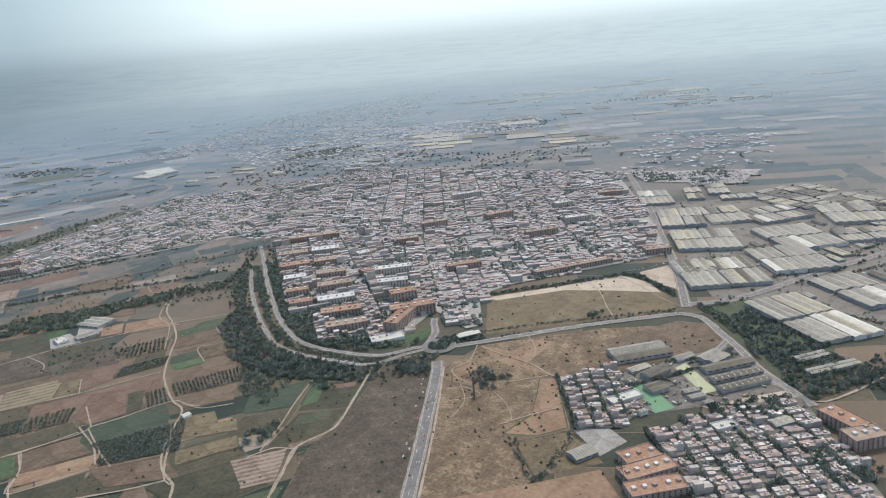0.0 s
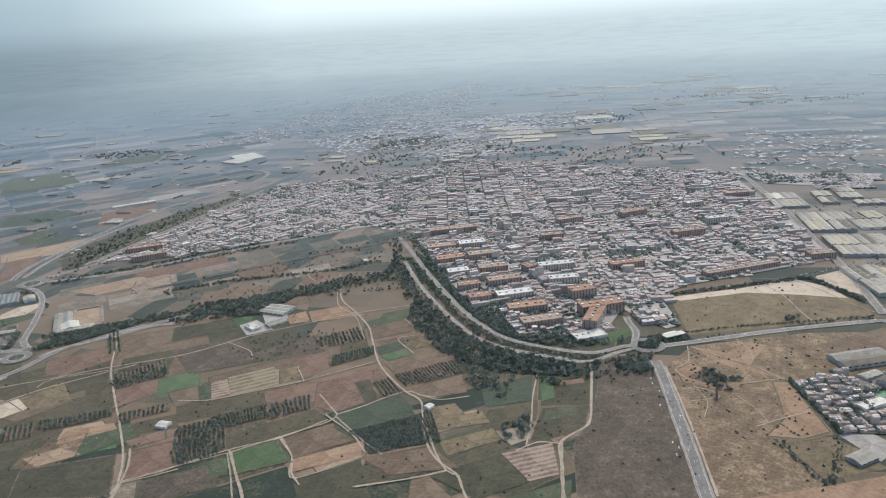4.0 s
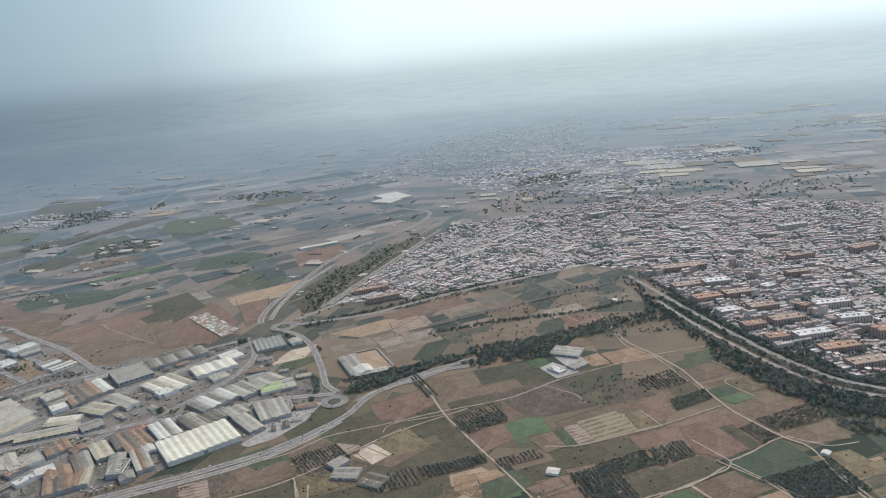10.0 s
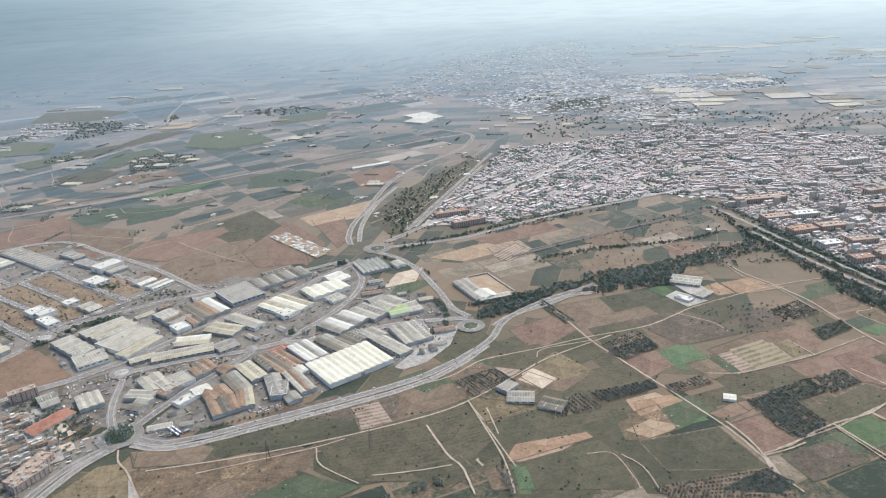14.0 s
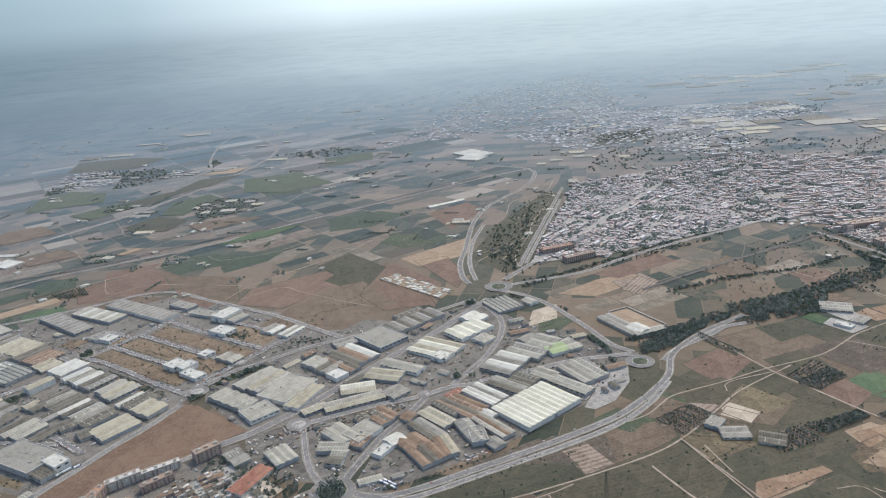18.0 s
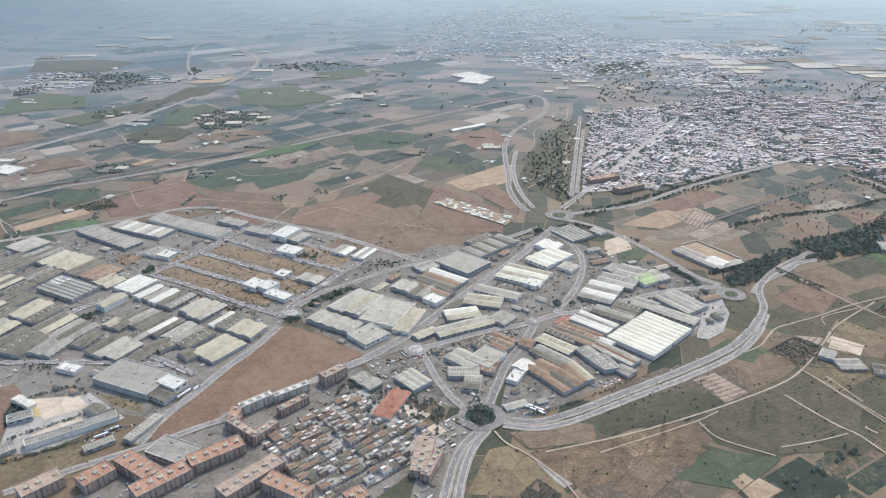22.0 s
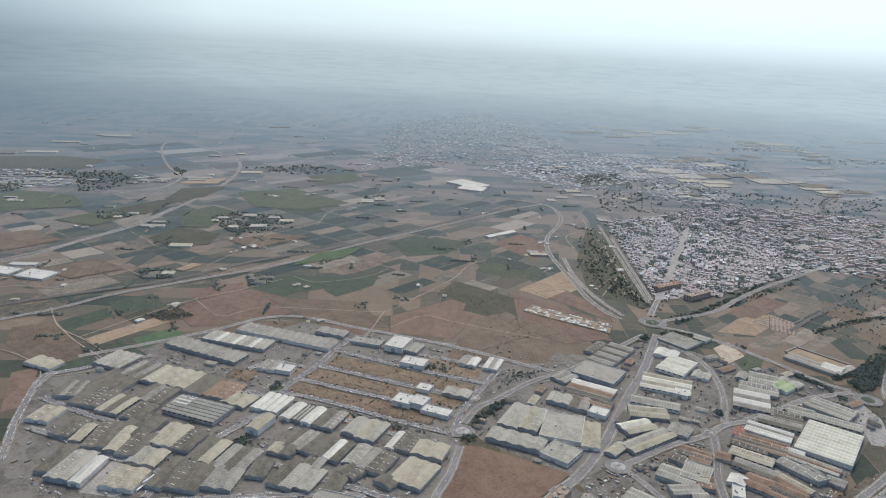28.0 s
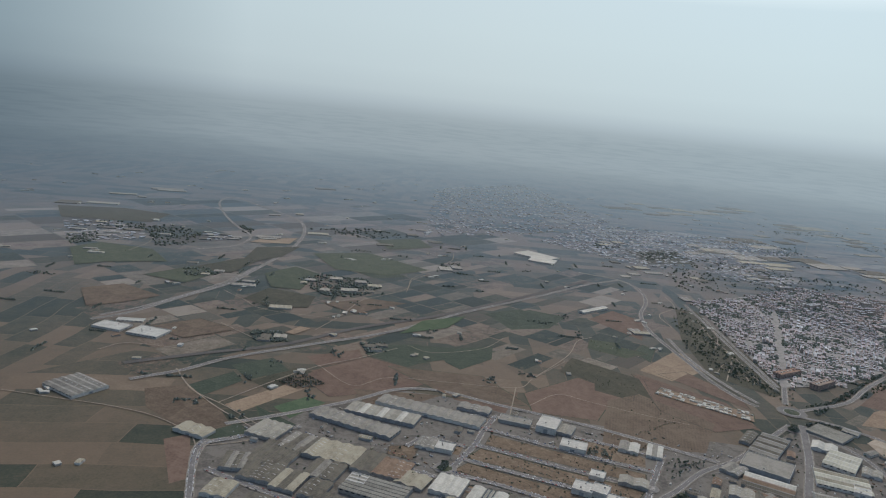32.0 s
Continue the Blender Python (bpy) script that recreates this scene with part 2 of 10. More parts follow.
FIELD = {
    "scrub": mat("scrub", [(0.045, 0.036, 0.026), (0.07, 0.055, 0.04), (0.092, 0.073, 0.053), (0.145, 0.115, 0.085)], 26, 1.6),
    "scrub2": mat("dry_scrub", [(0.05, 0.038, 0.025), (0.104, 0.074, 0.046), (0.15, 0.106, 0.065), (0.28, 0.205, 0.13)], 22, 1.6),
    "bare": mat("bare_orange_soil", [(0.16, 0.10, 0.062), (0.24, 0.155, 0.098), (0.31, 0.22, 0.148)], 25, 2.5),
    "tan": mat("tan_soil", [(0.19, 0.13, 0.085), (0.27, 0.195, 0.13), (0.33, 0.25, 0.17)], 20, 2),
    "sand": mat("pale_sand", [(0.30, 0.24, 0.175), (0.42, 0.35, 0.27), (0.50, 0.43, 0.34)], 20, 2),
    "drygrass": mat("dry_grass", [(0.075, 0.058, 0.034), (0.132, 0.103, 0.06), (0.195, 0.152, 0.09)], 22, 1.6),
    "soil": mat("red_soil", [(0.100, 0.061, 0.043), (0.148, 0.094, 0.067), (0.19, 0.128, 0.095)], 28, 2.0, stripes=2.2, stripe_amount=0.12),
    "soil2": mat("brown_soil", [(0.074, 0.051, 0.033), (0.118, 0.084, 0.056), (0.165, 0.122, 0.084)], 26, 2.0, stripes=2.4, stripe_amount=0.12),
    "brownlot": mat("bare_brown_plot", [(0.115, 0.070, 0.045), (0.165, 0.105, 0.070), (0.20, 0.135, 0.092)], 45, 2.0),
    "plot": mat("dry_building_plot", [(0.085, 0.063, 0.040), (0.146, 0.102, 0.064), (0.198, 0.143, 0.094), (0.28, 0.215, 0.15)], 16, 1.6),
    "olive": mat("fallow_field", [(0.034, 0.033, 0.019), (0.056, 0.051, 0.030), (0.086, 0.074, 0.046)], 28, 1.8, stripes=3, stripe_amount=0.14),
    "olive2": mat("grassy_field", [(0.030, 0.034, 0.019), (0.052, 0.051, 0.030), (0.080, 0.072, 0.044)], 32, 1.8),
    "green": mat("green_crop", [(0.024, 0.058, 0.022), (0.040, 0.080, 0.031), (0.066, 0.098, 0.046)], 25, 1.6, stripes=1.8, stripe_amount=0.12),
    "green2": mat("young_green_crop", [(0.040, 0.078, 0.036), (0.060, 0.105, 0.050), (0.09, 0.13, 0.065)], 25, 1.6, stripes=1.8, stripe_amount=0.12),
    "green3": mat("dark_meadow", [(0.030, 0.048, 0.026), (0.052, 0.070, 0.038), (0.085, 0.092, 0.055)], 22, 1.6),
    "darkgreen": mat("dense_grove", [(0.018, 0.034, 0.022), (0.032, 0.052, 0.032), (0.052, 0.070, 0.045)], 18, 2.4, bump=1.0, stripes=2.6, stripe_amount=0.2),
    "rows": mat("ploughed_rows", [(0.085, 0.06, 0.045), (0.17, 0.125, 0.095), (0.28, 0.22, 0.17)], 26, 2, stripes=3.6, stripe_amount=0.5),
    "striped": mat("crop_strips", [(0.08, 0.072, 0.042), (0.145, 0.122, 0.076), (0.235, 0.195, 0.13)], 26, 2, stripes=5, stripe_amount=0.55),
    "court": mat("green_court", [(0.12, 0.25, 0.14), (0.16, 0.31, 0.18)], 20, 2, vary=0),
    "courtpale": mat("pale_court", [(0.34, 0.36, 0.22), (0.44, 0.46, 0.30)], 20, 2, vary=0),
    "paddock": mat("yellow_sand_paddock", [(0.34, 0.26, 0.12), (0.45, 0.35, 0.17)], 14, 2, vary=0),
    "pave": mat("grey_paving", [(0.20, 0.188, 0.17), (0.30, 0.285, 0.26), (0.39, 0.365, 0.33)], 9, 1.4),
    "apron": mat("estate_asphalt", [(0.068, 0.062, 0.053), (0.112, 0.102, 0.088), (0.18, 0.165, 0.141)], 16, 2.2, patches=14),
}
ASPHALT = mat("asphalt", [(0.125, 0.12, 0.114), (0.18, 0.172, 0.163), (0.235, 0.225, 0.21)], 14, 1.2)
VERGE = mat("dusty_verge", [(0.17, 0.152, 0.125), (0.25, 0.228, 0.19), (0.33, 0.305, 0.26)], 8, 1.4)
DIRT = mat("dirt_track", [(0.22, 0.175, 0.13), (0.31, 0.26, 0.20), (0.38, 0.325, 0.26)], 8, 1.2)
KERB = mat("concrete_kerb", [(0.35, 0.34, 0.32), (0.48, 0.46, 0.43)], 5, 1)
PAINT = mat("road_paint", [(0.55, 0.55, 0.53), (0.75, 0.75, 0.72)], 3, 0.6)
BALLAST = mat("rail_ballast", [(0.075, 0.07, 0.068), (0.13, 0.12, 0.11)], 6, 1)
ROOFS = {
    "grey": mat("grey_corrugated_roof", [(0.115, 0.108, 0.091), (0.185, 0.175, 0.147), (0.265, 0.25, 0.212)], 9, 1.2, stripes=1.6, stripe_amount=0.3, rough=0.7),
    "dark": mat("weathered_fibre_cement_roof", [(0.062, 0.056, 0.044), (0.104, 0.094, 0.073), (0.16, 0.145, 0.112)], 9, 1.2, stripes=1.6, stripe_amount=0.3),
    "white": mat("white_metal_roof", [(0.32, 0.31, 0.265), (0.43, 0.42, 0.363), (0.54, 0.53, 0.465)], 9, 1.2, stripes=2.0, stripe_amount=0.18, rough=0.6, vary=0.15),
    "whiteflat": mat("white_flat_roof", [(0.37, 0.36, 0.316), (0.48, 0.47, 0.419), (0.59, 0.58, 0.516)], 6, 1, rough=0.7, vary=0.15),
    "pale": mat("pale_fibre_cement_roof", [(0.19, 0.178, 0.144), (0.28, 0.265, 0.219), (0.37, 0.35, 0.288)], 10, 1.2, stripes=1.8, stripe_amount=0.26),
    "cream": mat("cream_metal_roof", [(0.39, 0.37, 0.288), (0.51, 0.49, 0.391), (0.62, 0.6, 0.484)], 12, 1.2, stripes=2.4, stripe_amount=0.2),
    "beige": mat("beige_roof", [(0.21, 0.185, 0.13), (0.31, 0.28, 0.205), (0.4, 0.365, 0.274)], 9, 1.2, stripes=1.6, stripe_amount=0.3),
    "brown": mat("brown_tile_roof", [(0.12, 0.075, 0.048), (0.19, 0.125, 0.084), (0.27, 0.19, 0.13)], 8, 1.0, stripes=1.2, stripe_amount=0.2),
    "red": mat("red_tile_roof", [(0.17, 0.062, 0.039), (0.25, 0.105, 0.07), (0.32, 0.16, 0.112)], 8, 1.0, stripes=1.2, stripe_amount=0.2),
    "lime": mat("lime_green_roof", [(0.24, 0.3, 0.149), (0.34, 0.4, 0.223)], 8, 1.0, stripes=1.6, stripe_amount=0.2),
    "pink": mat("pink_terrace", [(0.25, 0.18, 0.135), (0.33, 0.25, 0.191), (0.42, 0.34, 0.265)], 6, 0.8),
    "terracotta": mat("terracotta_terrace", [(0.24, 0.13, 0.082), (0.34, 0.2, 0.132), (0.43, 0.285, 0.2)], 6, 0.8),
}
ROOFS["saw"], ROOFS["paleflat"], ROOFS["greyflat"] = ROOFS["pale"], ROOFS["pale"], ROOFS["grey"]
SKYLIGHT = mat("skylight_sheet", [(0.42, 0.43, 0.42), (0.56, 0.57, 0.55)], 4, 0.8, rough=0.4)
DARKGLASS = mat("dark_window_glass", [(0.020, 0.024, 0.030), (0.045, 0.052, 0.06)], 3, 1, rough=0.15, bump=0, sheen=0)
WALLS = [mat("white_render_wall", [(0.46, 0.43, 0.39), (0.58, 0.55, 0.50), (0.68, 0.65, 0.60)], 4, 0.8),
         mat("grey_block_wall", [(0.23, 0.225, 0.21), (0.33, 0.32, 0.30), (0.43, 0.42, 0.395)], 4, 0.8),
         mat("blue_grey_cladding", [(0.19, 0.195, 0.20), (0.28, 0.288, 0.292), (0.36, 0.366, 0.37)], 4, 0.8),
         mat("ochre_render_wall", [(0.28, 0.21, 0.14), (0.40, 0.31, 0.22), (0.48, 0.39, 0.29)], 4, 0.8)]
CREAM = mat("cream_render_wall", [(0.34, 0.295, 0.25), (0.44, 0.39, 0.335), (0.53, 0.48, 0.42)], 5, 0.7)
BRICK = mat("orange_brick_wall", [(0.24, 0.17, 0.14), (0.33, 0.245, 0.205), (0.42, 0.335, 0.285)], 5, 0.7)
# town roofs and walls: haze laid on as a strong blue sheen
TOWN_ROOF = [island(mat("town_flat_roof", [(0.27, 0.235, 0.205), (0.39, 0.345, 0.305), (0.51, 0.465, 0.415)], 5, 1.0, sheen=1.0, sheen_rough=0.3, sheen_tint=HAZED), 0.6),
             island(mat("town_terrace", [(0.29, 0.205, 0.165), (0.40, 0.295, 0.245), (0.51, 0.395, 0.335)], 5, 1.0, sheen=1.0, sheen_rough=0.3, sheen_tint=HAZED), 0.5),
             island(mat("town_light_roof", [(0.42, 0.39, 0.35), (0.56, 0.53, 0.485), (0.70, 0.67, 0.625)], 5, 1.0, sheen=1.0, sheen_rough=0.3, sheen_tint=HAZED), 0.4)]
# far walls also paled, so shaded sides keep the low contrast of haze
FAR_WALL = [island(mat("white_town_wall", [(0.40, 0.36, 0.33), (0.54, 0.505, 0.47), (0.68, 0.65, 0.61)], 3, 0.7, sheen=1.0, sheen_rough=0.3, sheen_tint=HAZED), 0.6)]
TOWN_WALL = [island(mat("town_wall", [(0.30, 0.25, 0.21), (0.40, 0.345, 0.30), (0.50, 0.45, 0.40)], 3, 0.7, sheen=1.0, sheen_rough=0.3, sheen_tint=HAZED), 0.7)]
# sheen whitens the crowns, a stand-in for haze
LEAF = [island(mat("leaf_green", [(0.068, 0.092, 0.046), (0.108, 0.138, 0.072), (0.15, 0.175, 0.10)], 1.5, 0.3, bump=0, sheen=1.0, sheen_rough=0.5), 0.5),
        island(mat("leaf_dark", [(0.056, 0.078, 0.044), (0.09, 0.118, 0.066), (0.13, 0.152, 0.09)], 1.5, 0.3, bump=0, sheen=1.0, sheen_rough=0.5), 0.5)]
# paler copy of the leaf for far groves, haze painted into colour and sheen
LEAF.append(island(mat("hazed_leaf", [(0.10, 0.118, 0.092), (0.142, 0.164, 0.128), (0.185, 0.205, 0.16)], 2.5, 0.5, bump=0, sheen=1.0, sheen_rough=0.3, sheen_tint=HAZED), 0.5))
for m_ in LEAF:
    nt_ = m_.node_tree
    bs = nt_.nodes["Principled BSDF"]
    tl, mx_ = nt_.nodes.new("ShaderNodeBsdfTranslucent"), nt_.nodes.new("ShaderNodeMixShader")
    mx_.inputs[0].default_value = 0.15
    nt_.links.new(bs.inputs["Base Color"].links[0].from_socket, tl.inputs[0])
    nt_.links.new(bs.outputs[0], mx_.inputs[1])
    nt_.links.new(tl.outputs[0], mx_.inputs[2])
    nt_.links.new(mx_.outputs[0], nt_.nodes["Material Output"].inputs[0])
BARK = mat("bark", [(0.05, 0.04, 0.03), (0.11, 0.09, 0.07)], 1, 0.3)
CARPAINT = [mat("car_paint_" + n, [c, c], 2, 0.5, rough=0.3, bump=0, vary=0) for n, c in
            (("white", (0.75, 0.75, 0.75)), ("silver", (0.45, 0.46, 0.47)), ("black", (0.03, 0.03, 0.035)), ("blue", (0.05, 0.09, 0.2)), ("red", (0.32, 0.04, 0.03)))]


# parcel colours overlaid with haze by the blue HAZED sheen
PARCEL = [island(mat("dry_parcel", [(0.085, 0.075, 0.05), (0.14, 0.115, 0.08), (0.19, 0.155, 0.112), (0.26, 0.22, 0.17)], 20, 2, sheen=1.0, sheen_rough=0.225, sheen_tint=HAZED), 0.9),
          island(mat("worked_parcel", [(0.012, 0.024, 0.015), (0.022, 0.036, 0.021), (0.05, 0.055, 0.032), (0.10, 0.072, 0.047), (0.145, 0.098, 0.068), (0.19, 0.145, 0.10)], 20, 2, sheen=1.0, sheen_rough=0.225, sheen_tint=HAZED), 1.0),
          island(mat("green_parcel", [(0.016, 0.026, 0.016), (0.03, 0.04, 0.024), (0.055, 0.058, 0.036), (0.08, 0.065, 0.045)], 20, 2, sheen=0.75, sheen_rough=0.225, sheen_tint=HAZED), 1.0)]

# ---- building helpers ----
class Mesh:
    """Collects boxes and faces, then links them as one mesh object."""

    def __init__(self):
        self.v, self.f, self.k = [], [], []

    def face(self, pts, k=0):
        n = len(self.v)
        self.v += [tuple(p) for p in pts]
        self.f.append(tuple(range(n, n + len(pts))))
        self.k.append(k)

    def box(self, x0, y0, z0, x1, y1, z1, k=0, top=None, bottom=False):
        n = len(self.v)
        self.v += [(x0, y0, z0), (x1, y0, z0), (x1, y1, z0), (x0, y1, z0), (x0, y0, z1), (x1, y0, z1), (x1, y1, z1), (x0, y1, z1)]
        self.f += [(n, n + 1, n + 5, n + 4), (n + 1, n + 2, n + 6, n + 5), (n + 2, n + 3, n + 7, n + 6), (n + 3, n, n + 4, n + 7), (n + 4, n + 5, n + 6, n + 7)]
        self.k += [k, k, k, k, k if top is None else top]
        if bottom:
            self.f.append((n + 3, n + 2, n + 1, n))
            self.k.append(k)

    def link(self, name, mats, parent=None, m=None):
        me = bpy.data.meshes.new(name)
        me.from_pydata(self.v, [], self.f)
        for q in mats:
            me.materials.append(q)
        if len(mats) > 1:
            me.polygons.foreach_set("material_index", self.k)
        ob = new(name, me)
        if parent is not None:
            ob.parent = parent
        if m is not None:
            ob.matrix_basis = m
        return ob


def shared(name, me, parent, m=None):
    ob = new(name, me)
    ob.parent = parent
    if m is not None:
        ob.matrix_basis = m
    return ob


LEVEL = [0.05]


def level(step=0.001):
    """Each flat sheet lies a little over the one before it."""
    LEVEL[0] += step
    return LEVEL[0]


def smooth(pts, step=6.0):
    """A rounded line through the given corners."""
    p = [Vector((*q, 0)) for q in pts]
    p = [p[0] * 2 - p[1]] + p + [p[-1] * 2 - p[-2]]
    out = []
    for a_, b_, c_, d_ in zip(p, p[1:], p[2:], p[3:]):
        n = max(2, int((c_ - b_).length / step))
        for k in range(n):
            t = k / n
            out.append(0.5 * ((2 * b_) + (c_ - a_) * t + (2 * a_ - 5 * b_ + 4 * c_ - d_) * t * t + (3 * b_ - a_ - 3 * c_ + d_) * t ** 3))
    return out + [p[-2]]


def strip(line, half, z, off=0.0, wobble=0.0, seed=0):
    ms = Mesh()
    rnd = random.Random(seed)
    n = len(line)
    for k, p in enumerate(line):
        d = (line[min(k + 1, n - 1)] - line[max(k - 1, 0)]).normalized()
        s = Vector((-d.y, d.x, 0))
        h1, h2 = half + rnd.uniform(-wobble, wobble), half + rnd.uniform(-wobble, wobble)
        ms.v += [tuple(p + s * (off + h1) + Vector((0, 0, z))), tuple(p + s * (off - h2) + Vector((0, 0, z)))]
    for k in range(n - 1):
        ms.f.append((2 * k, 2 * k + 1, 2 * k + 3, 2 * k + 2))
        ms.k.append(0)
    return ms


ON_ROAD = {}


def claim(line, half, z=0.2):
    """Notes the ground that a road covers, so that nothing else is built on it."""
    for p in line:
        for dx in (-half, 0, half):
            for dy in (-half, 0, half):
                ON_ROAD[(round((p.x + dx) / 2), round((p.y + dy) / 2))] = z


def free(x, y):
    return (round(x / 2), round(y / 2)) not in ON_ROAD


def road(width, pts):
    width *= 0.85
    line = smooth(pts)
    verge = strip(line, width * 0.5 + 0.95, level(), wobble=0.25, seed=len(pts)).link("road_verge", [VERGE])
    tagged(verge, "pale dusty verge beside the asphalt road", "verge", kind="structure")
    ob = strip(line, width * 0.5, level() + 0.05).link("road", [ASPHALT])
    tagged(ob, "grey asphalt road across the plain", "road", kind="structure")
    z = level() + 0.06
    for o in (-width * 0.5 + 0.25, width * 0.5 - 0.25):
        strip(line, 0.055, z, o).link("edge_line", [PAINT], ob)
    dash = Mesh()
    for a_, b_ in zip(line[::2], line[1::2]):
        d = (b_ - a_).normalized()
        s = Vector((-d.y, d.x, 0)) * 0.06
        up = Vector((0, 0, z))
        c = (a_ + b_) / 2
        dash.face([c - d * 1.2 - s + up, c + d * 1.2 - s + up, c + d * 1.2 + s + up, c - d * 1.2 + s + up])
    dash.link("centre_dashes", [PAINT], ob)
    claim(smooth(pts, 1.5), width * 0.5 + 0.4, z)
    return ob


def track(width, pts):
    ob = strip(smooth(pts, 3.0), width * 0.23, level() + 0.03, wobble=width * 0.06, seed=int(pts[0][0])).link("dirt_track", [DIRT])
    return tagged(ob, "pale compacted dirt track between fields", "track", kind="structure")


def rail(width, pts):
    line = smooth(pts)
    ob = strip(line, width, level() + 0.05).link("railway", [BALLAST])
    tagged(ob, "dark railway line on a gravel bed", "railway", kind="structure")
    for o in (-width * 0.45, width * 0.45):
        for g in (-0.35, 0.35):
            strip(line, 0.06, LEVEL[0] + 0.1, o + g).link("rail", [ROOFS["dark"]], ob)


def disc(r0, r1, z, n=40):
    ms = Mesh()
    for k in range(n):
        a0, a1 = k * math.tau / n, (k + 1) * math.tau / n
        c0, s0, c1, s1 = math.cos(a0), math.sin(a0), math.cos(a1), math.sin(a1)
        if r0:
            ms.face([(r0 * c0, r0 * s0, z), (r1 * c0, r1 * s0, z), (r1 * c1, r1 * s1, z), (r0 * c1, r0 * s1, z)])
        else:
            ms.face([(0, 0, z), (r1 * c0, r1 * s0, z), (r1 * c1, r1 * s1, z)])
    return ms


def dome(r, h, base, n=36):
    ms = Mesh()
    prof = [(r, base), (r, base + 0.18), (r * 0.96, base + 0.2), (r * 0.6, base + h * 0.8), (r * 0.2, base + h)]
    for (r0, z0), (r1, z1) in zip(prof, prof[1:]):
        for k in range(n):
            a0, a1 = k * math.tau / n, (k + 1) * math.tau / n
            ms.face([(r0 * math.cos(a0), r0 * math.sin(a0), z0), (r0 * math.cos(a1), r0 * math.sin(a1), z0),
                     (r1 * math.cos(a1), r1 * math.sin(a1), z1), (r1 * math.cos(a0), r1 * math.sin(a0), z1)])
    return ms


def ring(radius, x, y, island_kind):
    base = disc(0, radius + 0.4, level() + 0.1).link("roundabout", [VERGE], m=pose(x, y, 0))
    tagged(base, "round asphalt roundabout with a kerbed " + ("paved" if island_kind == "pave" else "green") + " island", "roundabout", kind="structure")
    disc(radius * 0.58, radius, LEVEL[0] + 0.14).link("ring_road", [ASPHALT], base)
    disc(radius * (0.635 if island_kind == "trees" else 0.54), radius * (0.66 if island_kind == "trees" else 0.585), LEVEL[0] + 0.22).link("kerb", [KERB], base)
    dome(radius * (0.64 if island_kind == "trees" else 0.545), 0.5, LEVEL[0] + 0.1).link("island", [FIELD["pave"] if island_kind == "pave" else FIELD["green3"]], base)
    if island_kind == "trees":
        scatter([(x + radius * 0.56 * math.cos(q) * w, y + radius * 0.56 * math.sin(q) * w) for q, w in
                 [(random.Random(int(x)).uniform(0, 6.28) + k * 2.4, 0.25 + 0.75 * (k % 4) / 3) for k in range(int(radius * 3.5))]], True, 2.5)


FIELD_LABEL = {"scrub": "brown scrubland with sparse dry weeds", "scrub2": "dry scrubland with bushes and worn patches", "bare": "bare orange earth plot",
               "tan": "dry tan field of bare earth", "sand": "pale sandy open ground", "drygrass": "plot of yellow dry grass", "soil": "ploughed reddish soil field",
               "soil2": "ploughed brown field", "brownlot": "large bare brown plot beside the estate", "olive": "fallow field with olive weeds",
               "olive2": "grassy field with dull green growth", "green": "dark green crop field", "green2": "bright green crop field", "green3": "dark green meadow strip",
               "darkgreen": "dark dense citrus grove field", "rows": "field with pale planted rows", "striped": "field of pale and olive crop strips",
               "court": "green sports court", "courtpale": "pale yellow-green sports court", "paddock": "yellow sand paddock", "pave": "grey paved yard", "plot": "empty building plot with dry brown grass", "apron": "grey asphalt ground of the industrial estate"}


def local_frame(pts):
    (x0, y0), (x1, y1) = pts[0], pts[1]
    cx, cy = sum(p[0] for p in pts) / len(pts), sum(p[1] for p in pts) / len(pts)
    return pose(cx, cy, 0, 0, 0, math.degrees(math.atan2(y1 - y0, x1 - x0)) + 90)


PLANTED = []
OPEN_GROUND = []


def field(style, pts):
    m = local_frame(pts)
    inv = m.inverted()
    ms = Mesh()
    z = level() + (0.06 if style in ("pave", "court", "courtpale", "paddock", "sand") else 0)
    loc = [(inv @ Vector((x, y, 0))).xy for x, y in pts]
    ms.face([(*p, z) for p in loc])
    ob = ms.link("paved_ground" if style in ("pave", "apron") else "field", [FIELD[style]], m=m)
    tagged(ob, FIELD_LABEL[style], "ground" if style in ("pave", "apron") else "field", kind="structure")
    if style in ("court", "courtpale", "paddock", "sand"):
        OPEN_GROUND.append(pts)
    if style in ("pave", "apron", "court", "courtpale", "paddock", "sand"):
        return ob
    PLANTED.append((style, pts))
    if int(pts[0][0]) % 5 < 3:
        return ob
    edge = Mesh()
    n = len(loc)
    rnd = random.Random(int(pts[0][0] * 3 + pts[0][1]))
    for k in range(n):
        a_, b_ = Vector((*loc[k], z + 0.012)), Vector((*loc[(k + 1) % n], z + 0.012))
        d = (b_ - a_).normalized()
        w = Vector((-d.y, d.x, 0)) * rnd.uniform(0.2, 0.5)
        edge.face([a_ - w, b_ - w, b_ + w, a_ + w])
    edge.link("field_margin", [rnd.choice((FIELD["scrub"], FIELD["olive2"], FIELD["scrub"], FIELD["green3"]))], ob)
    return ob


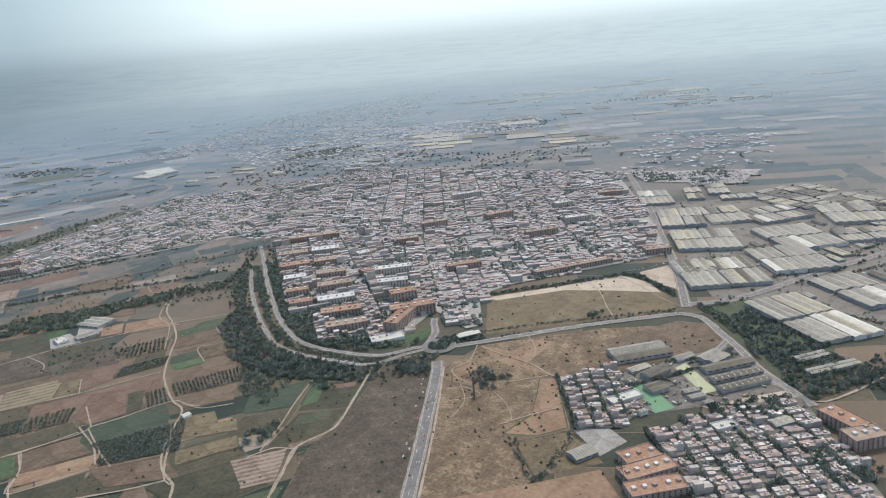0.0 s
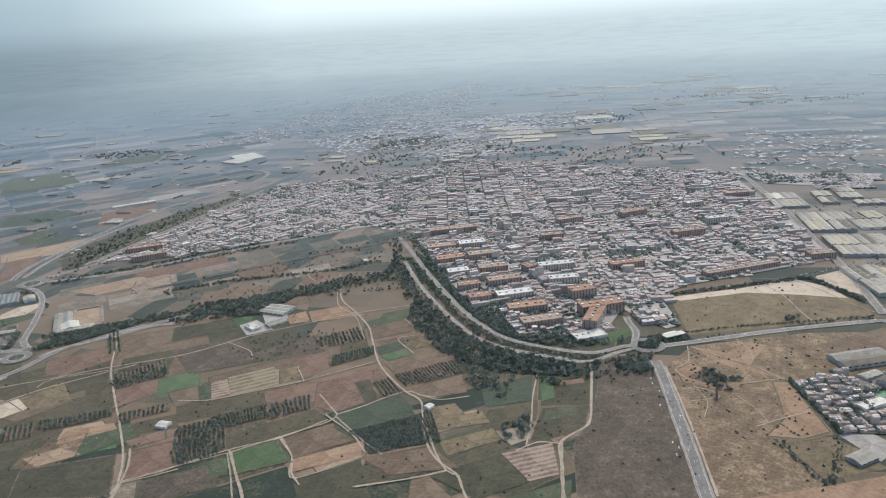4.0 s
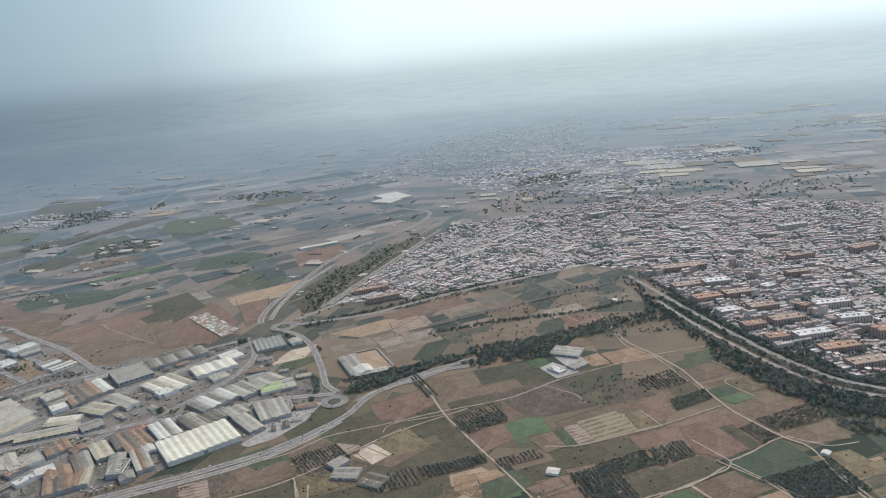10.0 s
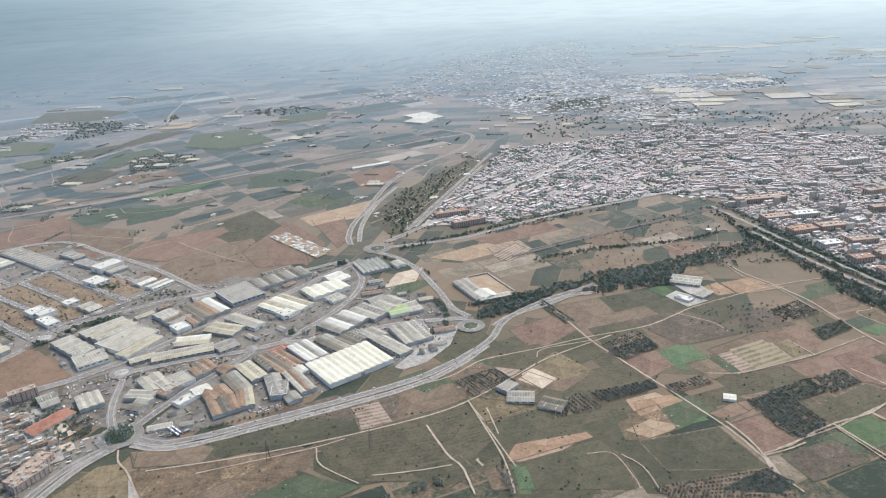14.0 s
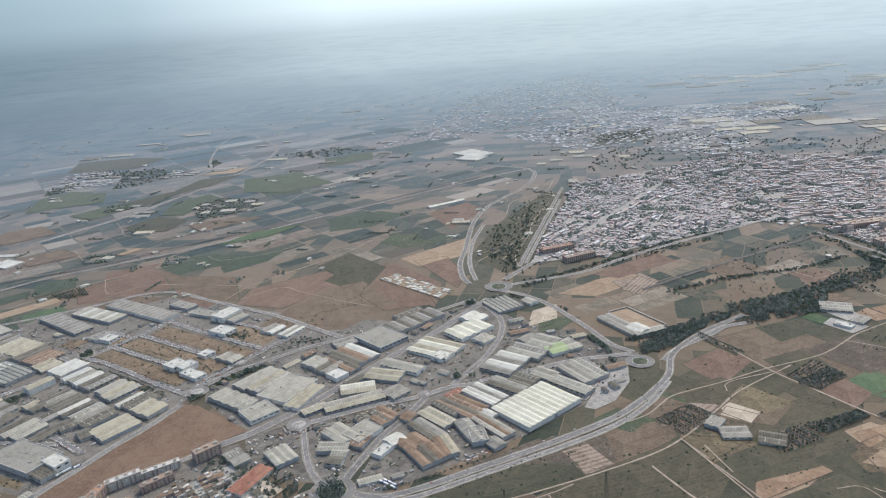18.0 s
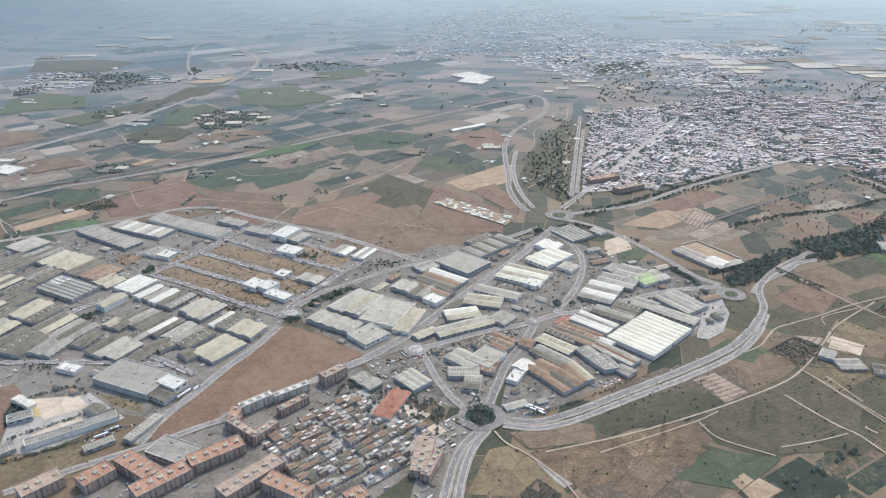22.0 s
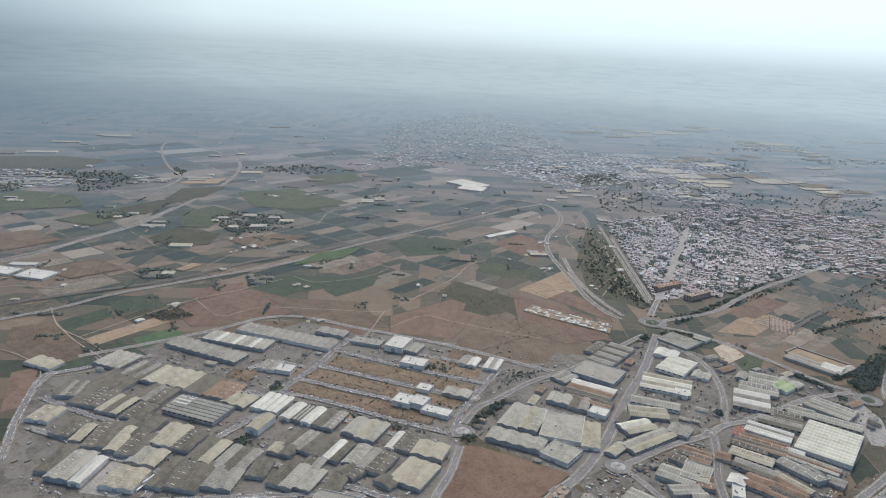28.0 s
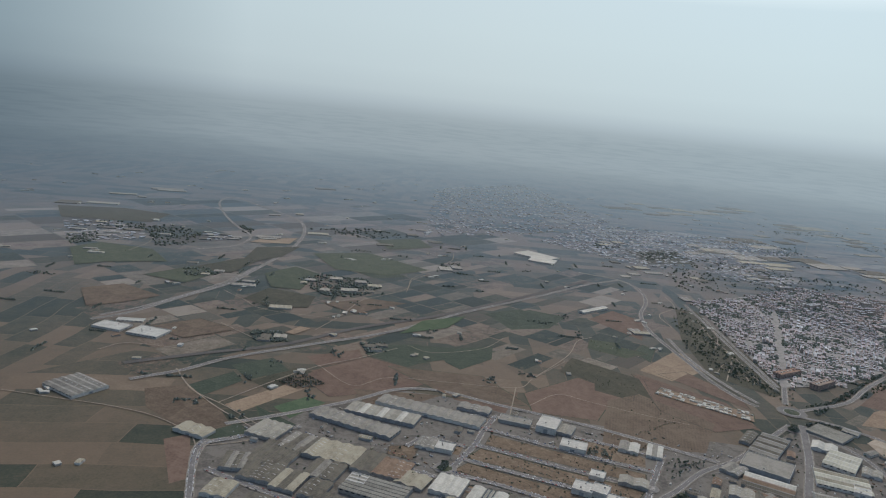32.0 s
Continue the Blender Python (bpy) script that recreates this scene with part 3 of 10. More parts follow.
# ---- trees ----
def crown_template(seed, tall):
    rnd = random.Random(seed)
    V, F = [], []
    for _ in range(26):
        while True:
            p = Vector((rnd.uniform(-1, 1), rnd.uniform(-1, 1), rnd.uniform(-1, 1)))
            if 0.35 < p.length < 1:
                break
        c = Vector((p.x * 0.85, p.y * 0.85, tall * (0.62 + 0.42 * p.z)))
        r = rnd.uniform(0.22, 0.42)
        n = len(V)
        for q in ((1, 0, 0), (-0.5, 0.87, 0), (-0.5, -0.87, 0), (0, 0, 0.9), (0, 0, -0.7)):
            V.append(c + Vector(q) * r * rnd.uniform(0.7, 1.3))
        F += [(n + i, n + j, n + k) for i, j, k in ((0, 1, 3), (1, 2, 3), (2, 0, 3), (1, 0, 4), (2, 1, 4), (0, 2, 4))]
    return np.array([tuple(v) for v in V]), np.array(F)


def trunk_mesh(tall):
    ms = Mesh()
    for (r0, z0), (r1, z1) in (((0.10, 0), (0.07, tall * 0.35)), ((0.07, tall * 0.35), (0.03, tall * 0.8))):
        for k in range(5):
            a0, a1 = k * math.tau / 5, (k + 1) * math.tau / 5
            ms.face([(r0 * math.cos(a0), r0 * math.sin(a0), z0), (r0 * math.cos(a1), r0 * math.sin(a1), z0),
                     (r1 * math.cos(a1), r1 * math.sin(a1), z1), (r1 * math.cos(a0), r1 * math.sin(a0), z1)])
    for k in range(4):
        a0 = k * 1.57 + 0.4
        d = Vector((math.cos(a0), math.sin(a0), 0))
        s = Vector((-d.y, d.x, 0)) * 0.035
        b0, b1 = Vector((0, 0, tall * (0.3 + 0.06 * k))), d * 0.5 + Vector((0, 0, tall * (0.55 + 0.06 * k)))
        ms.face([b0 - s, b0 + s, b1])
        ms.face([b0 - Vector((0, 0, 0.06)), b0 + Vector((0, 0, 0.06)), b1])
    me = bpy.data.meshes.new("trunk")
    me.from_pydata(ms.v, [], ms.f)
    me.materials.append(BARK)
    return me


TEMPLATES = [crown_template(k, (1.7, 2.0, 1.5, 2.6)[k]) for k in range(4)]
CROWNS, TRUNKS = [], []
for k, (V_, F_) in enumerate(TEMPLATES):
    me_ = bpy.data.meshes.new("crown")
    me_.from_pydata(V_.tolist(), [], F_.tolist())
    me_.materials.append(LEAF[k % 2])
    CROWNS.append(me_)
    TRUNKS.append(trunk_mesh((1.7, 2.0, 1.5, 2.6)[k]))
TREES = [0]
TREE_LABEL = ["round leafy green tree on the open ground", "tall leafy dark green tree", "low spreading green tree", "slender dark green poplar tree"]


def joined(places, sizes, kinds, name, label, m_leaf):
    """Many plants as one mesh."""
    vs, fs, n = [], [], 0
    rnd = np.random.RandomState(len(places))
    for (x, y), s, k in zip(places, sizes, kinds):
        V_, F_ = TEMPLATES[k]
        a_ = rnd.uniform(0, 6.28)
        c_, s_ = math.cos(a_), math.sin(a_)
        w = V_ * s
        vs.append(np.stack([w[:, 0] * c_ - w[:, 1] * s_ + x, w[:, 0] * s_ + w[:, 1] * c_ + y, w[:, 2]], 1))
        fs.append(F_ + n)
        n += len(V_)
    me = bpy.data.meshes.new(name)
    me.from_pydata(np.concatenate(vs).tolist(), [], np.concatenate(fs).tolist())
    me.materials.append(m_leaf)
    return tagged(new(name, me), label, "trees", kind="stuff")


def scatter(places, single=False, size=1.9, tall=False):
    lots = [q for st, q in PLANTED if st == "brownlot"]
    places = [p for p in places if free(*p) and not any(inside(*p, q) for q in lots)] or places[:1]
    size *= 0.72
    rnd = random.Random(len(places) * 7 + int(places[0][0]))
    sizes = [size * rnd.uniform(0.6, 1.35) for _ in places]
    kinds = [3 if tall else rnd.choice((0, 0, 1, 2)) for _ in places]
    if not single or TREES[0] + len(places) > 300:
        return joined(places, sizes, kinds, "tree_belt", "belt of leafy dark green trees", LEAF[rnd.randrange(2)])
    for (x, y), s, k in zip(places, sizes, kinds):
        TREES[0] += 1
        ob = new("tree")
        ob.matrix_basis = pose(x, y, 0.02, 0, 0, rnd.uniform(0, 360)) @ Matrix.Scale(s, 4)
        shared("trunk", TRUNKS[k], ob)
        shared("crown", CROWNS[k], ob)
        tagged(ob, TREE_LABEL[k], "tree", "trees of the estate and streets")


def tree_line(count, spread, pts, single=False, size=1.9):
    line = smooth(pts, 4)
    rnd = random.Random(count + int(pts[0][0]))
    out = []
    for k in range(count):
        u = (k + rnd.uniform(-0.35, 0.35)) / count * (len(line) - 1)
        i = min(max(int(u), 0), len(line) - 2)
        p = line[i].lerp(line[i + 1], u - i)
        out.append((p.x + rnd.uniform(-spread, spread), p.y + rnd.uniform(-spread, spread)))
    scatter(out, single, size)


def inside(x, y, poly):
    c, j = False, len(poly) - 1
    for i in range(len(poly)):
        (xi, yi), (xj, yj) = poly[i], poly[j]
        if (yi > y) != (yj > y) and x < (xj - xi) * (y - yi) / (yj - yi) + xi:
            c = not c
        j = i
    return c


def spots(count, poly, seed):
    rnd = random.Random(seed)
    xs, ys = [p[0] for p in poly], [p[1] for p in poly]
    out = []
    for _ in range(count * 60):
        x, y = rnd.uniform(min(xs), max(xs)), rnd.uniform(min(ys), max(ys))
        if inside(x, y, poly):
            out.append((x, y))
        if len(out) >= count:
            break
    return out or [poly[0]]


def wood(count, poly, single=False, size=1.9):
    scatter(spots(count, poly, count + int(poly[0][0])), single, size)


def lerp2(q, u, v):
    (a_, b_, c_, d_) = [Vector((*p, 0)) for p in q]
    return (a_.lerp(b_, u)).lerp(d_.lerp(c_, u), v)


def orchard(spacing, quad):
    field("soil2" if spacing > 2.5 else "olive2", quad)
    a_, b_, c_, d_ = [Vector((*p, 0)) for p in quad]
    spacing *= 0.85
    nu, nv = max(2, int((b_ - a_).length / spacing)), max(2, int((d_ - a_).length / (spacing * 0.8)))
    rnd = random.Random(nu * nv)
    pl = []
    for i in range(nu):
        for j in range(nv):
            if rnd.random() < 0.93:
                p = lerp2(quad, (i + 0.5) / nu, (j + 0.5) / nv)
                pl.append((p.x + rnd.uniform(-0.25, 0.25), p.y + rnd.uniform(-0.25, 0.25)))
    joined(pl, [spacing * 0.36 * rnd.uniform(0.8, 1.2) for _ in pl], [2] * len(pl), "orchard_trees", "rows of small dark green orchard trees", LEAF[1])


# ---- warehouses ----
HALL_LABEL = {"grey": "warehouse with a grey corrugated roof", "dark": "old warehouse with a dark weathered roof", "white": "warehouse with a white metal roof",
              "whiteflat": "white flat-roofed industrial building", "pale": "warehouse with a pale fibre-cement roof", "cream": "large warehouse with a cream metal roof",
              "beige": "warehouse with a beige roof", "brown": "workshop hall with brown tiled roofs", "red": "low building with a red tiled roof",
              "lime": "hall with a lime green roof", "saw": "factory hall with a striped sawtooth roof", "greyflat": "modern grey flat-roofed industrial building", "paleflat": "large pale flat-roofed industrial hall"}


TAKEN = set()


def take(x, y, lx, ly, angle, only_ask=False, margin=0.0, on_road=True):
    """Marks (or only looks up) the ground under an upright box."""
    c, s_ = math.cos(radians(angle)), math.sin(radians(angle))
    nu, nv = max(2, int((lx + 2 * margin) / 1.5)), max(2, int((ly + 2 * margin) / 1.5))
    cells = set()
    for i in range(nu + 1):
        for j in range(nv + 1):
            u, v = (i / nu - 0.5) * (lx + 2 * margin), (j / nv - 0.5) * (ly + 2 * margin)
            cells.add((round((x + u * c - v * s_) / 2), round((y + u * s_ + v * c) / 2)))
    if only_ask:
        return bool(cells & TAKEN or on_road and cells & ON_ROAD.keys())
    TAKEN.update(cells)
    return False


def hall(style, x, y, lx, ly, angle, h, bays=0):
    """A hall with one or more roof bays, along x where their number is given, else along the longer side; "a/b" takes turns from bay to bay."""
    styles = style.split("/")
    style = styles[0]
    if ly > lx and not bays:
        lx, ly, angle = ly, lx, angle + 90
    take(x, y, lx, ly, angle)
    rnd = random.Random(int(x * 3 + y * 7))
    wall = WALLS[1] if style in ("dark", "saw", "brown") else WALLS[0] if style in ("white", "whiteflat", "paleflat", "red", "cream") else rnd.choice((WALLS[0], WALLS[1], WALLS[1], WALLS[2]))
    body = Mesh()
    a_, b_ = lx / 2, ly / 2
    flat = style.endswith("flat")
    bays = 1 if flat else max(bays, round(ly / 9)) if bays else max(1, round(ly / (3.6 if style == "saw" else 6.0)))
    bw = ly / bays
    rise = 0.0 if flat else bw * (0.16 if style == "saw" else 0.13)
    body.box(-a_, -b_, 0, a_, b_, h)
    for k in range(bays if rise else 0):
        y0 = -b_ + k * bw
        for sx in (-a_, a_):
            pts = [(sx, y0, h), (sx, y0 + bw, h), (sx, y0 + bw * (0.55 if style == "saw" else 0.5), h + rise)]
            body.face(pts if sx > 0 else pts[::-1])
    ob = body.link("warehouse", [wall], m=pose(x, y, 0, 0, 0, angle))
    tagged(ob, HALL_LABEL[style] + " on the industrial ground", "warehouse", "industrial halls")
    over = 0.18
    for k in range(bays):
        rf, sk = Mesh(), Mesh()
        y0, y1 = -b_ + k * bw, -b_ + (k + 1) * bw
        ym = y0 + bw * (0.55 if style == "saw" else 0.5)
        e0, e1 = (over if k == 0 else 0), (over if k == bays - 1 else 0)
        z0 = h + 0.05
        if flat:
            rf.box(-a_ - 0.05, y0 - 0.05, h + 0.01, a_ + 0.05, y1 + 0.05, h + 0.12)
            rf.link("roof", [ROOFS[style]], ob)
            for (u0, v0, u1, v1) in ((-a_, -b_, a_, -b_ + 0.25), (-a_, b_ - 0.25, a_, b_), (-a_, -b_ + 0.25, -a_ + 0.25, b_ - 0.25), (a_ - 0.25, -b_ + 0.25, a_, b_ - 0.25)):
                pm = Mesh()
                pm.box(u0, v0, h + 0.125, u1, v1, h + 0.6)
                pm.link("parapet", [WALLS[0]], ob)
            for q in range(rnd.randrange(1, 4)):
                un = Mesh()
                ux, uy = rnd.uniform(-0.7, 0.7) * a_, rnd.uniform(-0.6, 0.6) * b_
                un.box(ux - 0.6, uy - 0.5, h + 0.125, ux + 0.6, uy + 0.5, h + 0.85)
                un.link("roof_unit", [WALLS[1]], ob)
            continue
        rf.face([(-a_ - over, y0 - e0, z0), (a_ + over, y0 - e0, z0), (a_ + over, ym, z0 + rise), (-a_ - over, ym, z0 + rise)])
        rf.face([(-a_ - over, ym, z0 + rise), (a_ + over, ym, z0 + rise), (a_ + over, y1 + e1, z0), (-a_ - over, y1 + e1, z0)])
        rf.face([(-a_ - over, y0 - e0, z0 - 0.12), (a_ + over, y0 - e0, z0 - 0.12), (a_ + over, y0 - e0, z0), (-a_ - over, y0 - e0, z0)])
        rf.face([(a_ + over, y1 + e1, z0 - 0.12), (-a_ - over, y1 + e1, z0 - 0.12), (-a_ - over, y1 + e1, z0), (a_ + over, y1 + e1, z0)])
        rf.link("roof", [ROOFS[styles[k % len(styles)]]], ob)
        if style == "saw":
            sk.face([(-a_, ym + 0.03, z0 + rise + 0.02), (a_, ym + 0.03, z0 + rise + 0.02), (a_, y1, z0 + 0.06), (-a_, y1, z0 + 0.06)])
            sk.link("sawtooth_glazing", [DARKGLASS], ob)
            continue
        if rnd.random() < 0.3:
            n = max(2, int(lx / rnd.choice((3.5, 5.0, 6.5))))
            for q in range(n):
                xc = -a_ + (q + 0.5) * lx / n
                for t0, t1 in ((0.25, 0.8),):
                    ya, yb = y0 + (ym - y0) * t0, y0 + (ym - y0) * t1
                    za, zb = z0 + rise * t0 + 0.03, z0 + rise * t1 + 0.03
                    sk.face([(xc - 0.2, ya, za), (xc + 0.2, ya, za), (xc + 0.2, yb, zb), (xc - 0.2, yb, zb)])
                    ya, yb = y1 + (ym - y1) * t1, y1 + (ym - y1) * t0
                    sk.face([(xc - 0.2, ya, zb), (xc + 0.2, ya, zb), (xc + 0.2, yb, za), (xc - 0.2, yb, za)])
            tagged(sk.link("skylight_glazing", [SKYLIGHT], ob), kind="stuff")
    for side in (-1, 1):
        if lx > 10 and rnd.random() < 0.45:
            band = Mesh()
            n = int(lx / 4)
            for q in range(n):
                xc = -a_ + (q + 0.5) * lx / n
                yy = side * (b_ + 0.03)
                p = [(xc - 1.2, yy, h * 0.62), (xc + 1.2, yy, h * 0.62), (xc + 1.2, yy, h * 0.86), (xc - 1.2, yy, h * 0.86)]
                band.face(p if side < 0 else p[::-1])
            tagged(band.link("window_band", [DARKGLASS], ob), kind="stuff")
        if side < 0 and lx < 14:
            continue
        dr = Mesh()
        xx = side * (a_ + 0.03)
        w = min(1.6, b_ * 0.5)
        p = [(xx, -w, 0.02), (xx, w, 0.02), (xx, w, h * 0.72), (xx, -w, h * 0.72)]
        dr.face(p if side > 0 else p[::-1])
        dr.link("loading_door", [WALLS[2]], ob)


def workshops(poly, angle, tries, limit, seed):
    """Small workshops, stores and lean-tos that fill the ground between the big halls, with trees in the last gaps."""
    rnd = random.Random(seed)
    made = 0
    for x, y in spots(tries, poly, seed):
        lx, ly = rnd.choice(((7, 4), (9, 5), (12, 6), (5, 3), (15, 6), (18, 7), (20, 9), (22, 8)))
        if made < limit and not take(x, y, lx, ly, angle, True, 0.7) and not any(inside(x, y, p) for st, p in PLANTED if st in ("drygrass", "bare", "brownlot", "plot", "green3")) and not any(inside(x, y, p) for p in OPEN_GROUND):
            hall(rnd.choice(("dark", "grey", "dark", "beige", "pale", "brown", "whiteflat", "grey")), x, y, lx * rnd.uniform(0.9, 1.1), ly, angle + rnd.choice((0, 90)) * (lx < 10), rnd.uniform(1.2, 2.2))
            made += 1
    gaps = [p for p in spots(tries, poly, seed + 1) if not take(*p, 1.2, 1.2, 0, True)]
    if gaps:
        joined(gaps[:tries // 3], [rnd.uniform(0.5, 1.1) for _ in gaps], [rnd.choice((0, 2)) for _ in gaps], "yard_trees", "small dusty green trees in the yards between the halls", LEAF[0])


# ---- flats ----
def flats(style, storeys, x0, y0, x1, y1, width, near):
    fh = 1.08
    h = storeys * fh + (int(x0 * 7 + y0 * 3) % 12) * 0.03
    lx = math.hypot(x1 - x0, y1 - y0)
    take((x0 + x1) / 2, (y0 + y1) / 2, lx, width, math.degrees(math.atan2(y1 - y0, x1 - x0)))
    m = pose((x0 + x1) / 2, (y0 + y1) / 2, 0, 0, 0, math.degrees(math.atan2(y1 - y0, x1 - x0)))
    a_, b_ = lx / 2, width / 2
    wall = BRICK if style == "brick" else CREAM
    body = Mesh()
    body.box(-a_, -b_, 0, a_, b_, h)
    ob = body.link("apartment_building", [wall], m=m)
    tagged(ob, ("orange brick" if style == "brick" else "cream rendered") + f" apartment block of {storeys} storeys with a flat terrace roof", "apartment building", "apartment blocks")
    rf = Mesh()
    rf.box(-a_ + 0.3, -b_ + 0.3, h + 0.004, a_ - 0.3, b_ - 0.3, h + 0.06)
    rf.link("terrace_roof", [(ROOFS["terracotta"], ROOFS["pink"], ROOFS["terracotta"], ROOFS["pink"])[int(x0 + y1) % 4] if style == "brick" else TOWN_ROOF[2]], ob)
    for (u0, v0, u1, v1) in ((-a_, -b_, a_, -b_ + 0.25), (-a_, b_ - 0.25, a_, b_), (-a_, -b_ + 0.25, -a_ + 0.25, b_ - 0.25), (a_ - 0.25, -b_ + 0.25, a_, b_ - 0.25)):
        pm = Mesh()
        pm.box(u0, v0, h + 0.003, u1, v1, h + 0.4)
        pm.link("parapet", [wall], ob)
    rnd = random.Random(int(x0 + y0))
    for q in range(max(1, int(lx / 5))):
        xc = -a_ + (q + 0.5) * lx / max(1, int(lx / 5)) + rnd.uniform(-0.8, 0.8)
        st = Mesh()
        st.box(xc - 0.9, -0.9, h + 0.06, xc + 0.9, 1.0, h + 1.0)
        so = st.link("stair_house", [WALLS[0] if rnd.random() < 0.6 else wall], ob)
        if not near:
            continue
        sr = Mesh()
        sr.box(xc - 1.0, -1.0, h + 1.004, xc + 1.0, 1.1, h + 1.08)
        sr.link("stair_house_roof", [rnd.choice((ROOFS["pink"], ROOFS["beige"], ROOFS["pale"]))], so)
        if near:
            pt = Mesh()
            pt.box(xc + 1.3, -b_ + 0.3, h + 0.065, xc + 1.42, b_ - 0.3, h + 0.42)
            pt.link("partition_wall", [WALLS[0]], ob)
    pw = bpy.data.meshes.new("window")
    wm = Mesh()
    wm.box(-0.36, -0.05, 0, 0.36, 0.05, 0.55, bottom=True)
    pw.from_pydata(wm.v, [], wm.f)
    pw.materials.append(DARKGLASS)
    bal = bpy.data.meshes.new("balcony")
    bm_ = Mesh()
    bm_.box(-0.7, -0.4, -0.08, 0.7, 0, 0.32, bottom=True)
    bal.from_pydata(bm_.v, [], bm_.f)
    bal.materials.append(WALLS[0] if style == "white" else WALLS[3])
    n = max(3, int(lx / 2.4))
    rest = Mesh()
    for side in (-1, 1):
        for f_ in range(storeys):
            for q in range(n):
                xc, z = -a_ + (q + 0.5) * lx / n, f_ * fh + 0.32
                if near and side < 0:
                    shared("window", pw, ob, pose(xc, side * b_, z))
                    if f_ and q % 3 == 1:
                        shared("balcony", bal, ob, pose(xc, -b_ - 0.002, z - 0.2))
                else:
                    rest.box(xc - 0.42, side * b_ - 0.05, z, xc + 0.42, side * b_ + 0.05, z + 0.55)
    ends = max(2, int(width / 3))
    for sx in (-1, 1):
        for f_ in range(storeys):
            for q in range(ends):
                yc, z = -b_ + (q + 0.5) * width / ends, f_ * fh + 0.32
                rest.box(sx * a_ - 0.05, yc - 0.35, z, sx * a_ + 0.05, yc + 0.35, z + 0.55)
    tagged(rest.link("glazing", [DARKGLASS], ob), kind="stuff")


# ---- houses ----
def house_kind(seed):
    rnd = random.Random(seed)
    h = rnd.choice((2.8, 3.0, 4.2, 4.4))
    w, d = 1.9, 2.4
    body = Mesh()
    body.box(-w, -d, 0, w, d, h)
    wall = [WALLS[1], CREAM, WALLS[3], WALLS[0], BRICK][seed % 5]
    pitched = seed % 5 in (0, 1)
    if pitched:
        for sx in (-w, w):
            pts = [(sx, -d, h), (sx, d, h), (sx, 0, h + 0.9)]
            body.face(pts if sx > 0 else pts[::-1])
    ob = body.link("house", [wall], m=pose(0, -3000 - 10 * seed, 0))
    rf = Mesh()
    if pitched:
        rf.face([(-w - 0.1, -d - 0.15, h + 0.0), (w + 0.1, -d - 0.15, h + 0.0), (w + 0.1, 0, h + 0.98), (-w - 0.1, 0, h + 0.98)])
        rf.face([(-w - 0.1, 0, h + 0.98), (w + 0.1, 0, h + 0.98), (w + 0.1, d + 0.15, h + 0.0), (-w - 0.1, d + 0.15, h + 0.0)])
        rf.link("tiled_roof", [ROOFS[("brown", "dark", "brown", "brown", "dark")[seed % 5]]], ob)
        ch = Mesh()
        ch.box(0.6, 0.5, h + 0.4, 1.0, 0.9, h + 1.5)
        ch.link("chimney", [wall], ob)
    else:
        rf.box(-w + 0.15, -d + 0.15, h + 0.004, w - 0.15, d - 0.15, h + 0.05)
        rf.link("terrace_roof", [ROOFS[("pink", "dark", "grey", "pale", "brown", "pale", "grey", "dark", "pink", "grey")[seed % 10]]], ob)
        ch = Mesh()
        ch.box(-w + 0.2, 0.2, h + 0.054, w * 0.2, d - 0.3, h + 1.3)
        ch.link("roof_room", [(WALLS[1], CREAM, WALLS[0])[seed % 3]], ob)
        pp = Mesh()
        pp.box(-w, -d, h + 0.003, w, -d + 0.15, h + 0.5)
        pp.link("parapet", [wall], ob)
    wn_ = Mesh()
    for z in ([0.7] if h < 3.5 else [0.7, 2.4]):
        for xc in (-1.1, 0.9):
            wn_.box(xc - 0.3, -d - 0.03, z, xc + 0.3, -d + 0.05, z + 0.8)
            wn_.box(xc - 0.3, d - 0.05, z, xc + 0.3, d + 0.03, z + 0.8)
    wn_.link("window_glazing", [DARKGLASS], ob)
    tagged(ob, ("small terraced house with a tiled pitched roof", "small house with a flat terrace roof")[not pitched], "house", "small houses of the old quarter")
    return ob


KINDS = [house_kind(k) for k in range(10)]


def houses(nu, nv, quad):
    a_, b_, c_, d_ = [Vector((*p, 0)) for p in quad]
    rnd = random.Random(nu * 31 + nv)
    field("pave", quad)
    for i in range(nu):
        for j in range(nv):
            if rnd.random() < 0.05 or i % 7 == 6 and rnd.random() < 0.85:
                continue
            v = (j - j % 2 + 0.24 + 0.76 * (j % 2 + 0.5)) / nv
            p = lerp2(quad, (i + 0.5) / nu, v)
            du = lerp2(quad, (i + 1) / nu, v) - lerp2(quad, i / nu, v)
            dv = lerp2(quad, (i + 0.5) / nu, v + 1 / nv) - lerp2(quad, (i + 0.5) / nu, v)
            ang = math.degrees(math.atan2(du.y, du.x)) + rnd.choice((0, 180))
            if not free(p.x, p.y) or take(p.x, p.y, du.length * 0.6, dv.length * 0.5, ang, True):
                continue
            ob = copy_thing(KINDS[rnd.randrange(10)], Matrix.Identity(4))
            ob.matrix_basis = pose(p.x, p.y, 0.2, 0, 0, ang) @ Matrix.Diagonal((du.length / 3.8 * 0.97, dv.length / 4.8 * rnd.uniform(0.62, 0.92), rnd.uniform(0.8, 1.5) * 0.6, 1))


